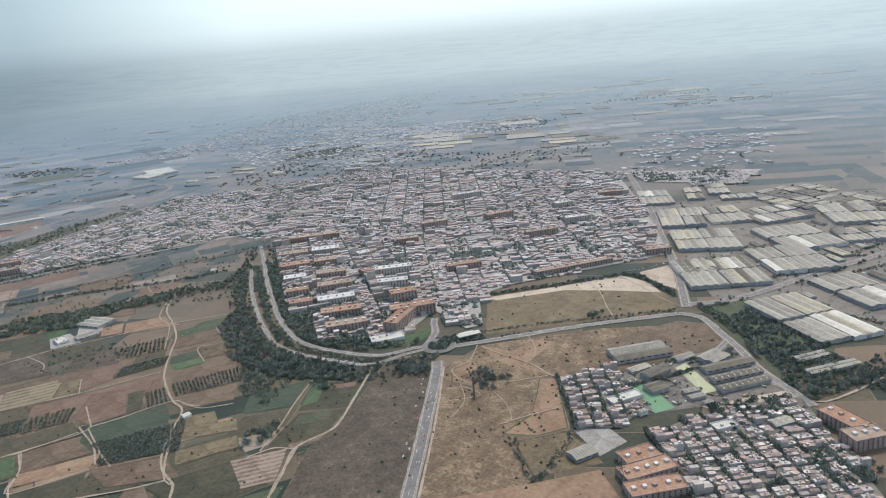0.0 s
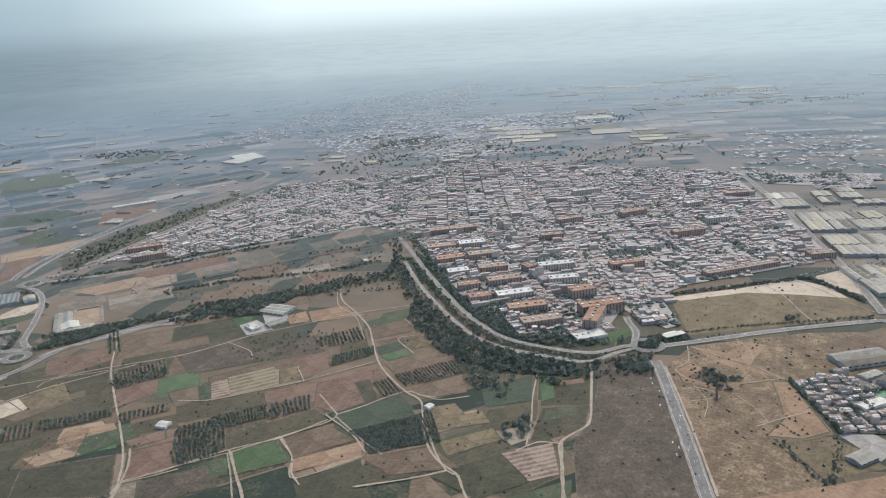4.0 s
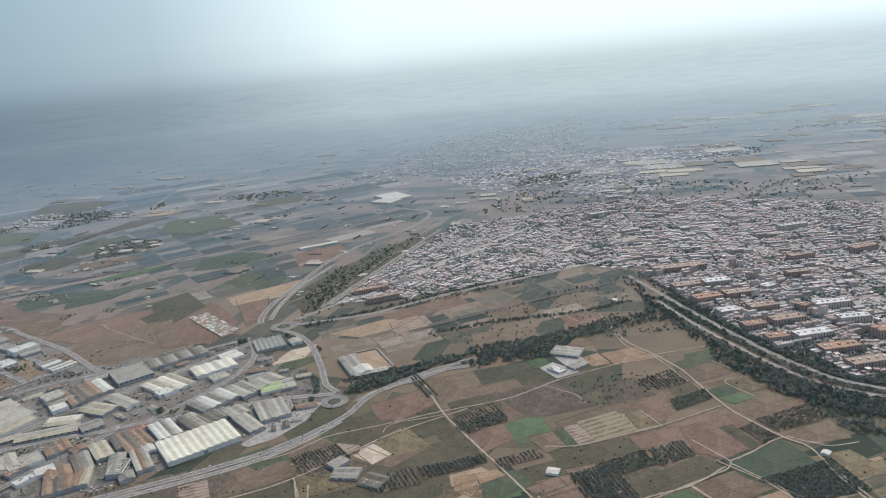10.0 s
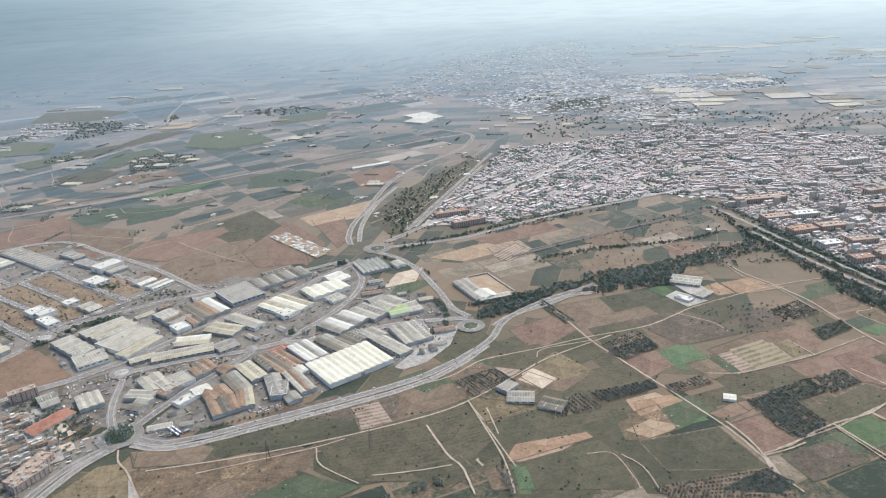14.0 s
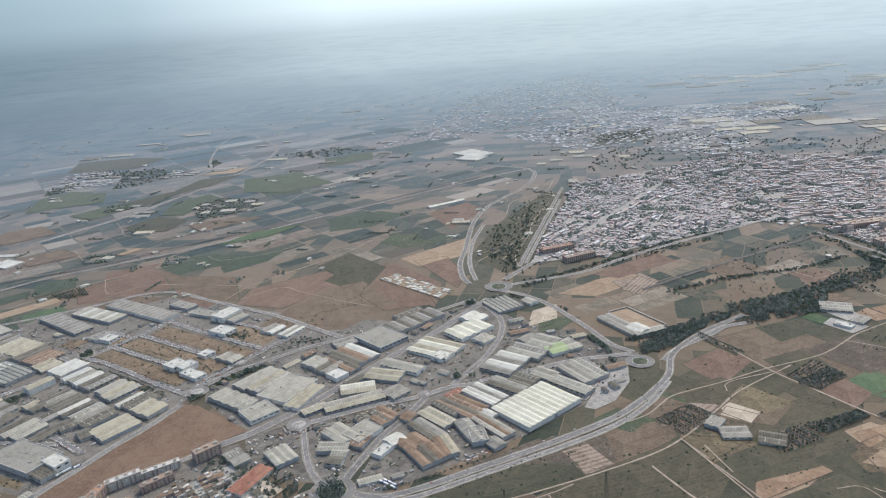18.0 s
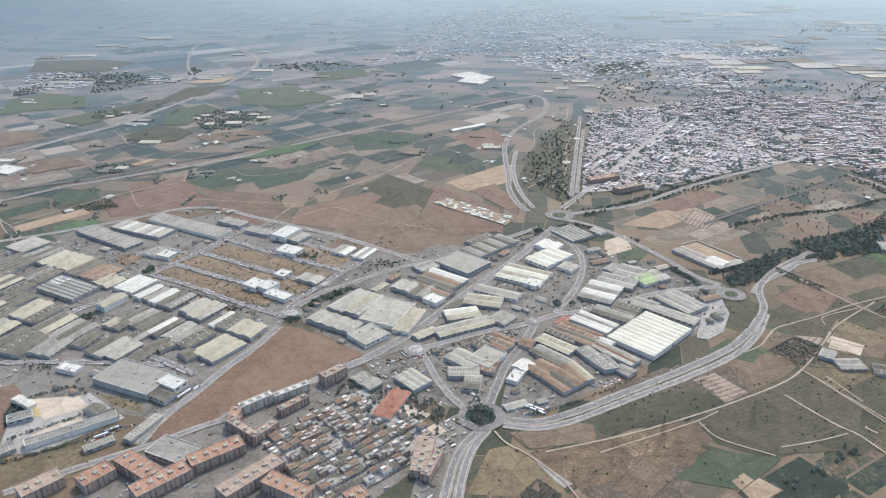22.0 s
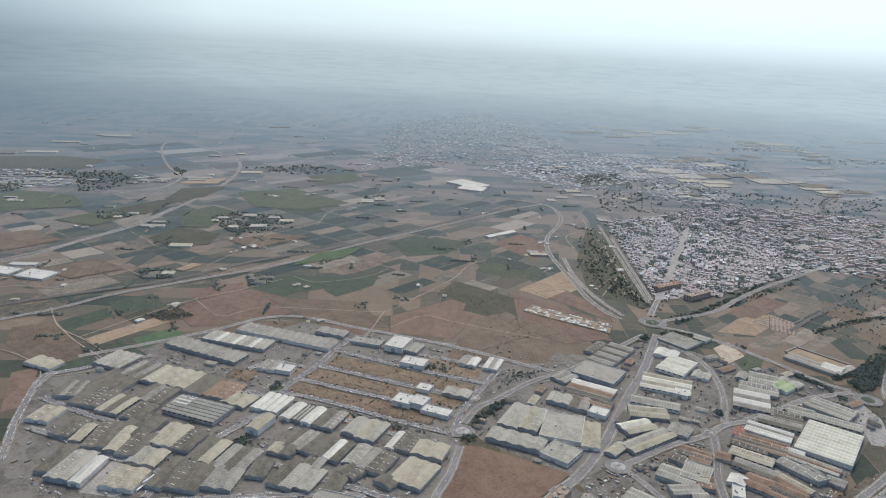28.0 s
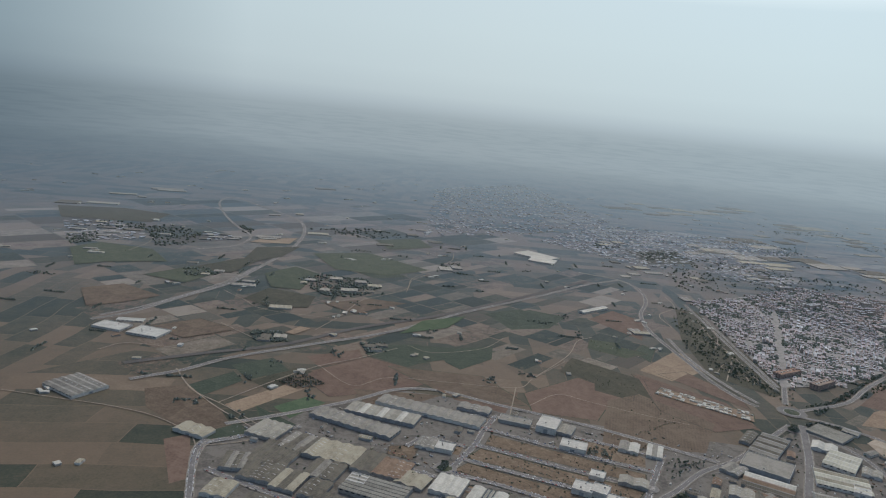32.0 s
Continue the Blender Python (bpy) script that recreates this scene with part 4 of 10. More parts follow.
# ---- denser town, block by block ----
def block(corners, h, rnd, into=None, coarse=False):
    """One street block: two rows of joined town houses, flat roofs at uneven heights."""
    q = corners
    lu = (Vector((*q[1], 0)) - Vector((*q[0], 0))).length
    n = max(2, int(lu / (3.3 if coarse else 2.5)))
    rows = max(2, int((Vector((*q[3], 0)) - Vector((*q[0], 0))).length / 3.7))
    if rnd.random() < 0.3:
        n, h = max(2, n // 3), h * rnd.choice((1.3, 1.6, 2.0))
    walls, roofs = into or (Mesh(), Mesh())
    for j in range(rows):
        for i in range(n):
            if rnd.random() < 0.07:
                continue
            hh = h * 0.44 * rnd.choice((0.5, 0.6, 0.75, 0.85, 1.0, 1.0, 1.25, 1.6))
            v0, v1 = j / rows + 0.015, (j + 1) / rows - rnd.uniform(0.015, 0.3 / rows)
            p = [lerp2(q, i / n + 0.004, v0), lerp2(q, (i + 1) / n - 0.004, v0), lerp2(q, (i + 1) / n - 0.004, v1), lerp2(q, i / n + 0.004, v1)]
            mid = (p[0] + p[2]) / 2
            if not free(mid.x, mid.y) or take(mid.x, mid.y, 2, 2, 0, True, on_road=False):
                continue
            b = len(walls.v)
            walls.v += [tuple(s) for s in p] + [(s.x, s.y, hh) for s in p]
            walls.f += [(b, b + 1, b + 5, b + 4), (b + 1, b + 2, b + 6, b + 5), (b + 2, b + 3, b + 7, b + 6), (b + 3, b, b + 4, b + 7)]
            walls.k += [0] * 4
            k = rnd.choice((0, 0, 0, 0, 0, 1, 1, 1, 1, 1, 1, 2))
            c = sum(p, Vector()) / 4
            if k == 1 and rnd.random() < 0.5:
                e0, e1 = (p[0] + p[3]) / 2, (p[1] + p[2]) / 2
                up = Vector((0, 0, hh + 0.6))
                hz = Vector((0, 0, hh))
                roofs.face([p[0] + hz, p[1] + hz, e1 + up, e0 + up], 1)
                roofs.face([e0 + up, e1 + up, p[2] + hz, p[3] + hz], 1)
                roofs.face([p[1] + hz, p[2] + hz, e1 + up], 1)
                roofs.face([p[3] + hz, p[0] + hz, e0 + up], 1)
            else:
                roofs.face([s + Vector((0, 0, hh)) for s in p], k)
                if rnd.random() < 0.55:
                    w = rnd.uniform(0.3, 0.65)
                    cx, cy = c.x + rnd.uniform(-0.6, 0.6), c.y + rnd.uniform(-0.6, 0.6)
                    roofs.box(cx - w, cy - w, hh, cx + w, cy + w, hh + 0.7, k=rnd.choice((0, 1, 2)), top=rnd.choice((0, 1, 2)))
    if into:
        return None
    ob = walls.link("town_block", TOWN_WALL)
    roofs.link("roofs", TOWN_ROOF, ob)
    return tagged(ob, "street block of joined town houses with flat grey and reddish roofs", "town block", "blocks of the town")


PLAIN_SPOTS = []


def copse(count, poly, size=1.5, places=()):
    """A dark grove of the far plain: low uneven clumps, joined."""
    rnd = random.Random(count + int(poly[0][0]))
    ms = Mesh()
    for x, y in places or spots(count, poly, count):
        if not free(x, y) or any(abs(x - a) < r * 0.5 and abs(y - b) < r * 0.5 for a, b, r in PLAIN_SPOTS):
            continue
        r, n, t0 = size * rnd.uniform(0.6, 1.5), len(ms.v), rnd.uniform(0, 6.28)
        for z, f in ((0.05, 0.8), (0.7, 1.15)):
            for w in range(5):
                rr = r * f * rnd.uniform(0.7, 1.25)
                ms.v.append((x + rr * math.cos(t0 + w * 1.257), y + rr * math.sin(t0 + w * 1.257), r * z * rnd.uniform(0.7, 1.3)))
        ms.v.append((x + rnd.uniform(-0.3, 0.3), y + rnd.uniform(-0.3, 0.3), r * rnd.uniform(1.2, 1.8)))
        for w in range(5):
            ms.f += [(n + w, n + (w + 1) % 5, n + 5 + (w + 1) % 5, n + 5 + w), (n + 5 + w, n + 5 + (w + 1) % 5, n + 10)]
            ms.k += [0, 0]
    tagged(ms.link("grove", [LEAF[2]]), "grove of dark green trees with haze in the leaf colour", "grove", kind="stuff")


def quarter(poly, angle, bu, bv, storeys, seed, near=False, open_share=0.13):
    """A quarter of the town: street blocks on one grid, with squares, courtyards and street trees."""
    rnd = random.Random(seed)
    KEEP_CLEAR.append(poly)
    field("pave" if not near else "apron", poly)
    into = None if near else (Mesh(), Mesh())
    ca, sa = math.cos(radians(angle)), math.sin(radians(angle))
    us = [x * ca + y * sa for x, y in poly]
    vs = [-x * sa + y * ca for x, y in poly]
    green = []

    def at(u, v):
        return (u * ca - v * sa, u * sa + v * ca)

    for i in range(int((max(us) - min(us)) / bu) + 1):
        shift = rnd.uniform(0, bv)
        for j in range(-1, int((max(vs) - min(vs)) / bv) + 1):
            u0, v0 = min(us) + i * bu, min(vs) + j * bv + shift
            g = rnd.choice((0.9, 0.9, 1.1, 2.0))
            if not inside(*at(u0 + bu / 2, v0 + bv / 2), poly):
                continue
            if rnd.random() < open_share:
                green += [at(u0 + rnd.random() * bu, v0 + rnd.random() * bv) for _ in range(10)]
                continue
            green += [at(u0, v0 + rnd.random() * bv) for _ in range(rnd.choice((2, 4, 7, 11)))]
            block([at(u0 + g, v0 + 0.8), at(u0 + bu - 0.8, v0 + 0.8), at(u0 + bu - 0.8, v0 + bv - 0.8), at(u0 + g, v0 + bv - 0.8)], storeys * 1.08 / 0.44 * rnd.choice((0.7, 0.85, 1.0, 1.0, 1.2)) * 0.8, rnd, into, not near)
    if near:
        scatter(green, False, 1.6)
    else:
        copse(0, poly, 1.15, green)
    parks = []
    for x, y in spots(int((max(us) - min(us)) * (max(vs) - min(vs)) / (1700 if not near else 420)), poly, seed + 7):
        r = rnd.uniform(4, 13) if not near else rnd.uniform(2, 5)
        g = radians(angle + rnd.choice((0, 90)))
        for _ in range(int(r * 2.6)):
            a, b = rnd.gauss(0, r), rnd.gauss(0, r * 0.3)
            parks.append((x + a * math.cos(g) - b * math.sin(g), y + a * math.sin(g) + b * math.cos(g)))
    copse(0, poly, 1.7 if not near else 1.0, [p for p in parks if inside(*p, poly)])
    if not near:
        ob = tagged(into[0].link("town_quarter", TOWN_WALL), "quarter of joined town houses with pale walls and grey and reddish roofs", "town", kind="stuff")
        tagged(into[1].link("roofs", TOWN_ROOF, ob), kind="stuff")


def mosaic(poly, angle, lu, lv, share, seed, kinds=(0,)):
    """Parcels of a far plain, edge to edge with dark margins between them."""
    rnd = random.Random(seed)
    ms = Mesh()
    ca, sa = math.cos(radians(angle)), math.sin(radians(angle))
    us = [x * ca + y * sa for x, y in poly]
    vs = [-x * sa + y * ca for x, y in poly]
    z = level()
    u = min(us)
    while u < max(us):
        w = lu * rnd.uniform(0.6, 1.5)
        v = min(vs)
        while v < max(vs):
            d = lv * rnd.uniform(0.5, 1.6)
            m = (u + w / 2, v + d / 2)
            if rnd.random() < share and inside(m[0] * ca - m[1] * sa, m[0] * sa + m[1] * ca, poly):
                k = rnd.choice(kinds)
                ms.face([(p * ca - q * sa, p * sa + q * ca, z) for p, q in ((u, v), (u + w - 2.5, v), (u + w - 2.5, v + d - 1.5), (u, v + d - 1.5))], k)
            v += d
        u += w
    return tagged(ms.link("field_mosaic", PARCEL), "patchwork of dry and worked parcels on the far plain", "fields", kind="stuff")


def estate(nu, nv, h, quad, seed):
    """A block of far halls, side by side."""
    KEEP_CLEAR.append(quad)
    rnd = random.Random(seed)
    if quad[0][1] < 900:
        field("apron" if h > 2 else "tan", quad)
    into = (Mesh(), Mesh())
    nu, nv = int(nu * 1.3), int(nv * 1.5)
    for j in range(nv):
        for i in range(nu):
            if rnd.random() < (0.15 if h > 2 else 0.35):
                continue
            p = lerp2(quad, (i + 0.5) / nu, (j + 0.5) / nv)
            lu = (lerp2(quad, (i + 1) / nu, (j + 0.5) / nv) - lerp2(quad, i / nu, (j + 0.5) / nv))
            lv = (lerp2(quad, (i + 0.5) / nu, (j + 1) / nv) - lerp2(quad, (i + 0.5) / nu, j / nv))
            shed(p.x, p.y, lu.length * rnd.uniform(0.7, 1.0), lv.length * rnd.uniform(0.55, 0.9), math.degrees(math.atan2(lu.y, lu.x)), h * (0.32 if h > 2 else 0.65) * rnd.uniform(0.8, 1.2), rnd, into)
    if h < 2:
        ob = tagged(into[0].link("parked_caravans", [WALLS[0], WALLS[0], WALLS[1]]), "rows of white caravans and vans on a paved lot", "caravans", kind="stuff")
        tagged(into[1].link("roofs", [ROOFS[q] for q in ("white", "whiteflat", "white", "grey", "whiteflat", "pale")], ob), kind="stuff")
        return
    shed_link(into)
    scatter([tuple(lerp2(quad, rnd.random(), rnd.random()).xy) for _ in range(nu * nv)], False, 1.7)


def shed(x, y, lx, ly, ang, h, rnd, into):
    """A far hall with low pitched bays, added to the joined meshes."""
    body, rf = into
    a_, b_ = lx / 2, ly / 2
    m = pose(x, y, 0, 0, 0, ang)
    n0 = len(body.v)
    body.box(-a_, -b_, 0, a_, b_, h, k=rnd.randrange(3))
    body.v[n0:] = [tuple(m @ Vector(p)) for p in body.v[n0:]]
    n, k = max(1, int(lx / 5)), rnd.randrange(6)
    n0 = len(rf.v)
    for q in range(n):
        x0, x1 = -a_ + q * lx / n, -a_ + (q + 1) * lx / n
        xm, r = (x0 + x1) / 2, (x1 - x0) * 0.08
        rf.face([(x0, -b_ - 0.2, h + 0.03), (xm, -b_ - 0.2, h + r), (xm, b_ + 0.2, h + r), (x0, b_ + 0.2, h + 0.03)], k)
        rf.face([(xm, -b_ - 0.2, h + r), (x1, -b_ - 0.2, h + 0.03), (x1, b_ + 0.2, h + 0.03), (xm, b_ + 0.2, h + r)], k)
        rf.face([(x0, -b_ - 0.1, h), (x1, -b_ - 0.1, h), (xm, -b_ - 0.1, h + r)], k)
    rf.v[n0:] = [tuple(m @ Vector(p)) for p in rf.v[n0:]]


def shed_link(into):
    ob = tagged(into[0].link("distant_halls", WALLS[:3]), "distant industrial halls with pale and grey roofs", "warehouses", kind="stuff")
    tagged(into[1].link("roofs", [ROOFS[q] for q in ("grey", "dark", "beige", "dark", "pale", "grey")], ob), kind="stuff")


def far_town(poly, count, seed):
    """A distant town as a crowd of small blocks."""
    rnd = random.Random(seed)
    xs, ys = [p[0] for p in poly], [p[1] for p in poly]
    count = min(count, int((max(xs) - min(xs)) * (max(ys) - min(ys)) / 260))
    ms = Mesh()
    for x, y in spots(count, poly, seed):
        w, d, h = rnd.uniform(1.5, 4.5), rnd.uniform(1.5, 4), rnd.choice((0.7, 0.9, 1.1, 1.4, 2.4))
        ms.box(x - w, y - d, 0, x + w, y + d, h, k=0, top=rnd.choice((1, 1, 2, 3)))
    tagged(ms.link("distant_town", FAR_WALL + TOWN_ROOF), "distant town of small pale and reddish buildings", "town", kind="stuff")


def far_sheds(count, seed):
    """Farm sheds, glasshouses and small works strewn over the far plain."""
    rnd = random.Random(seed)
    into = (Mesh(), Mesh())
    for _ in range(count):
        a0, d0 = rnd.uniform(-0.8, 1.0), rnd.uniform(650, 2500)
        x, y = -500 + d0 * math.sin(a0), 200 + d0 * math.cos(a0)
        if any(inside(x, y, z) for z in KEEP_CLEAR):
            continue
        for k in range(rnd.choice((1, 1, 2, 3))):
            shed(x + rnd.uniform(-9, 9), y + rnd.uniform(-9, 9), rnd.uniform(3, 6) * (1 + d0 / 1500), rnd.uniform(2.5, 5), rnd.choice((24, 114, -10, 60)), rnd.uniform(0.9, 1.6), rnd, into)
    ob = tagged(into[0].link("farm_sheds", [WALLS[0], WALLS[0], WALLS[1]]), "small white and grey farm sheds strewn over the plain", "sheds", kind="stuff")
    tagged(into[1].link("roofs", [ROOFS[q] for q in ("white", "pale", "beige", "whiteflat", "brown", "white")], ob), kind="stuff")


def far_hedges(count, near, far_, seed):
    """Rows of bushes and orchard trees along the field edges."""
    rnd = random.Random(seed)
    ms = Mesh()
    for _ in range(count):
        a0, d0 = rnd.uniform(-0.85, 1.05), math.sqrt(rnd.uniform(near ** 2, far_ ** 2))
        x, y = -500 + d0 * math.sin(a0), 200 + d0 * math.cos(a0)
        g = radians(rnd.choice((-24, 66, 62, -28)))
        wide = rnd.choice((0.5, 0.5, 6.0))
        for k in range(rnd.randrange(4, 18)):
            px = x + k * 1.7 * math.cos(g) + rnd.uniform(-wide, wide)
            py = y + k * 1.7 * math.sin(g) + rnd.uniform(-wide, wide)
            if not free(px, py) or any(inside(px, py, z) for z in KEEP_CLEAR):
                continue
            for q in range(2):
                r, n = rnd.uniform(0.7, 1.7), len(ms.v)
                c = (px + rnd.uniform(-1, 1), py + rnd.uniform(-1, 1))
                t0 = rnd.uniform(0, 6.28)
                for w in range(5):
                    rr = r * rnd.uniform(0.7, 1.25)
                    ms.v.append((c[0] + rr * math.cos(t0 + w * 1.257), c[1] + rr * math.sin(t0 + w * 1.257), rnd.uniform(0.1, 0.7) * r))
                ms.v.append((c[0] + rnd.uniform(-0.3, 0.3), c[1] + rnd.uniform(-0.3, 0.3), r * rnd.uniform(1.1, 1.8)))
                ms.f += [(n + w, n + (w + 1) % 5, n + 5) for w in range(5)]
                ms.k += [0] * 5
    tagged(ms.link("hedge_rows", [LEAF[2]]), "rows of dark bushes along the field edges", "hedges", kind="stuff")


KEEP_CLEAR = []


def weeds():
    """Tufts and low bushes on the open fields, one mesh for each field."""
    rnd = random.Random(9)
    amount = {"scrub": 4, "scrub2": 5, "drygrass": 4, "plot": 4, "olive": 3, "olive2": 4, "bare": 1, "green3": 8}
    for style, pts in PLANTED:
        if style not in amount:
            continue
        xs, ys = [p[0] for p in pts], [p[1] for p in pts]
        area = (max(xs) - min(xs)) * (max(ys) - min(ys))
        ms = Mesh()
        for x, y in spots(min(700, 12 + int(area * amount[style] / 600)), pts, int(area)):
            r = rnd.choice((0.3, 0.35, 0.45, 0.5, 0.7, 1.1))
            n, a0 = len(ms.v), rnd.uniform(0, 6.28)
            for q in range(4):
                t = a0 + q * 1.57
                rr = r * rnd.uniform(0.6, 1.3)
                ms.v.append((x + rr * math.cos(t), y + rr * math.sin(t), 0.1))
            ms.v.append((x + rnd.uniform(-0.2, 0.2), y, r * rnd.uniform(0.7, 1.3)))
            ms.f += [(n + q, n + (q + 1) % 4, n + 4) for q in range(4)]
            ms.k += [0] * 4
        tagged(ms.link("field_weeds", [LEAF[0] if style == "green3" else FIELD["olive2"] if style in ("drygrass", "plot", "scrub2") else FIELD["green3"]]), "low weeds and bushes dotted over the field", "weeds", kind="stuff")

# ---- vehicles ----
def car_mesh(k):
    b, g = Mesh(), Mesh()
    prof = [(-1.05, 0.12), (-1.05, 0.38), (-0.55, 0.44), (0.55, 0.44), (1.05, 0.36), (1.05, 0.12)]
    for (x0, z0), (x1, z1) in zip(prof, prof[1:]):
        b.face([(x0, -0.42, z0), (x0, 0.42, z0), (x1, 0.42, z1), (x1, -0.42, z1)])
    b.face([(x, -0.42, z) for x, z in prof[::-1]])
    b.face([(x, 0.42, z) for x, z in prof])
    roof = [(-0.75, 0.43), (-0.5, 0.68), (0.25, 0.68), (0.6, 0.43)]
    for (x0, z0), (x1, z1) in zip(roof, roof[1:]):
        g.face([(x0, -0.38, z0), (x0, 0.38, z0), (x1, 0.38, z1), (x1, -0.38, z1)], 1 if z0 == z1 else 0)
    g.face([(x, -0.38, z) for x, z in roof[::-1]])
    g.face([(x, 0.38, z) for x, z in roof])
    ob = b.link("car", [CARPAINT[k]], m=pose(0, -3000 - 10 * k, 0))
    g.link("cabin", [DARKGLASS, CARPAINT[k]], ob)
    wh = Mesh()
    for x in (-0.65, 0.65):
        wh.box(x - 0.17, -0.44, 0, x + 0.17, 0.44, 0.3)
    wh.link("undercarriage", [DARKGLASS], ob)
    return tagged(ob, ("white", "silver grey", "black", "dark blue", "red")[k] + " car on the asphalt", "car", "parked and passing cars")


CARS = [car_mesh(k) for k in range(5)]


def truck_mesh():
    c, t = Mesh(), Mesh()
    c.box(2.2, -0.55, 0.25, 3.2, 0.55, 1.55, bottom=True)
    ob = c.link("truck", [CARPAINT[3]], m=pose(0, -3100, 0))
    t.box(-3.2, -0.6, 0.45, 2.1, 0.6, 1.9, bottom=True)
    t.link("trailer", [CARPAINT[0]], ob)
    w = Mesh()
    for x in (-2.6, -2.0, -1.4, 2.6):
        w.box(x - 0.22, -0.56, 0, x + 0.22, 0.56, 0.42)
    w.link("undercarriage", [DARKGLASS], ob)
    return tagged(ob, "lorry with a long white trailer", "truck", "lorries in the yards")


TRUCK = truck_mesh()


def vehicles(count, pts, truck=False):
    line = [Vector((*p, 0)) for p in pts]
    rnd = random.Random(count + int(pts[0][0]))
    seg = [(b - a_).length for a_, b in zip(line, line[1:])]
    for k in range(count):
        s = (k + rnd.uniform(0.2, 0.8)) / count * sum(seg)
        for (a_, b), l in zip(zip(line, line[1:]), seg):
            if s <= l:
                break
            s -= l
        p = a_.lerp(b, min(s / l, 1))
        ang = math.degrees(math.atan2((b - a_).y, (b - a_).x))
        side = rnd.choice((-1.1, 1.1))
        d = Vector((-(b - a_).y, (b - a_).x, 0)).normalized() * side
        src = TRUCK if truck else CARS[rnd.choice((0, 0, 0, 1, 1, 2, 3, 4))]
        made = copy_thing(src, pose(p.x + d.x, p.y + d.y, ON_ROAD.get((round((p.x + d.x) / 2), round((p.y + d.y) / 2)), 0.06) - 0.05, 0, 0, ang + rnd.choice((0, 180, 0, 90 if count > 16 else 0))))
        made.matrix_basis = made.matrix_basis @ Matrix.Scale(0.72, 4)


def parked(lines, every, seed):
    """Parked cars along the kerbs of the estate streets, joined."""
    rnd = random.Random(seed)
    ms, trees = Mesh(), []
    for pts in lines:
        line = smooth(pts, every)
        for a_, b in zip(line, line[1:]):
            d = (b - a_).normalized()
            side = Vector((-d.y, d.x, 0))
            for sg in (-1, 1):
                w = rnd.random()
                p = a_ + side * sg * 2.0
                if w < 0.5 and not take(p.x, p.y, 1.2, 0.6, 0, True, on_road=False):
                    n, k = len(ms.v), rnd.choice((0, 0, 0, 1, 1, 2, 3, 4))
                    m = Matrix.Translation((p.x, p.y, ON_ROAD.get((round(p.x / 2), round(p.y / 2)), 0.12))) @ Matrix.Rotation(math.atan2(d.y, d.x), 4, "Z")
                    ms.box(-0.72, -0.3, 0.04, 0.72, 0.3, 0.28, k)
                    ms.box(-0.5, -0.26, 0.28, 0.36, 0.26, 0.46, 5, top=k)
                    ms.v[n:] = [tuple(m @ Vector(q)) for q in ms.v[n:]]
                elif w > 0.78:
                    q = a_ + side * sg * 2.9
                    if not take(q.x, q.y, 1, 1, 0, True):
                        trees.append((q.x, q.y))
    tagged(ms.link("parked_cars", CARPAINT + [DARKGLASS]), "many small cars parked along the estate streets", "cars", kind="stuff")
    joined(trees, [rnd.uniform(0.5, 1.0) for _ in trees], [rnd.choice((0, 2)) for _ in trees], "street_trees", "small green trees along the estate streets", LEAF[0])


def yard_goods(poly, tries, seed):
    """Pallets, containers, lean-tos and stacked goods in the yards, joined."""
    rnd = random.Random(seed)
    ms = Mesh()
    clear = [q for st, q in PLANTED if st in ("drygrass", "bare", "brownlot", "plot", "green3", "soil")] + OPEN_GROUND
    for x, y in spots(tries, poly, seed):
        l, w, h = rnd.choice(((0.8, 0.5, 0.4), (1.9, 0.7, 0.75), (1.2, 1.0, 0.5), (0.5, 0.5, 0.6), (2.6, 1.2, 0.9), (3.4, 0.8, 0.7)))
        if take(x, y, l, w, 0, True) or any(inside(x, y, q) for q in clear):
            continue
        n = len(ms.v)
        m = Matrix.Translation((x, y, 0.08)) @ Matrix.Rotation(rnd.choice((0.4, 1.97)) + rnd.uniform(-0.1, 0.1), 4, "Z")
        k = rnd.randrange(6)
        ms.box(-l / 2, -w / 2, 0, l / 2, w / 2, h, k)
        ms.v[n:] = [tuple(m @ Vector(q)) for q in ms.v[n:]]
    tagged(ms.link("yard_goods", [WALLS[0], WALLS[1], WALLS[2], ROOFS["brown"], ROOFS["dark"], ROOFS["beige"]]), "containers, pallets and stacked goods in the estate yards", "yard goods", kind="stuff")


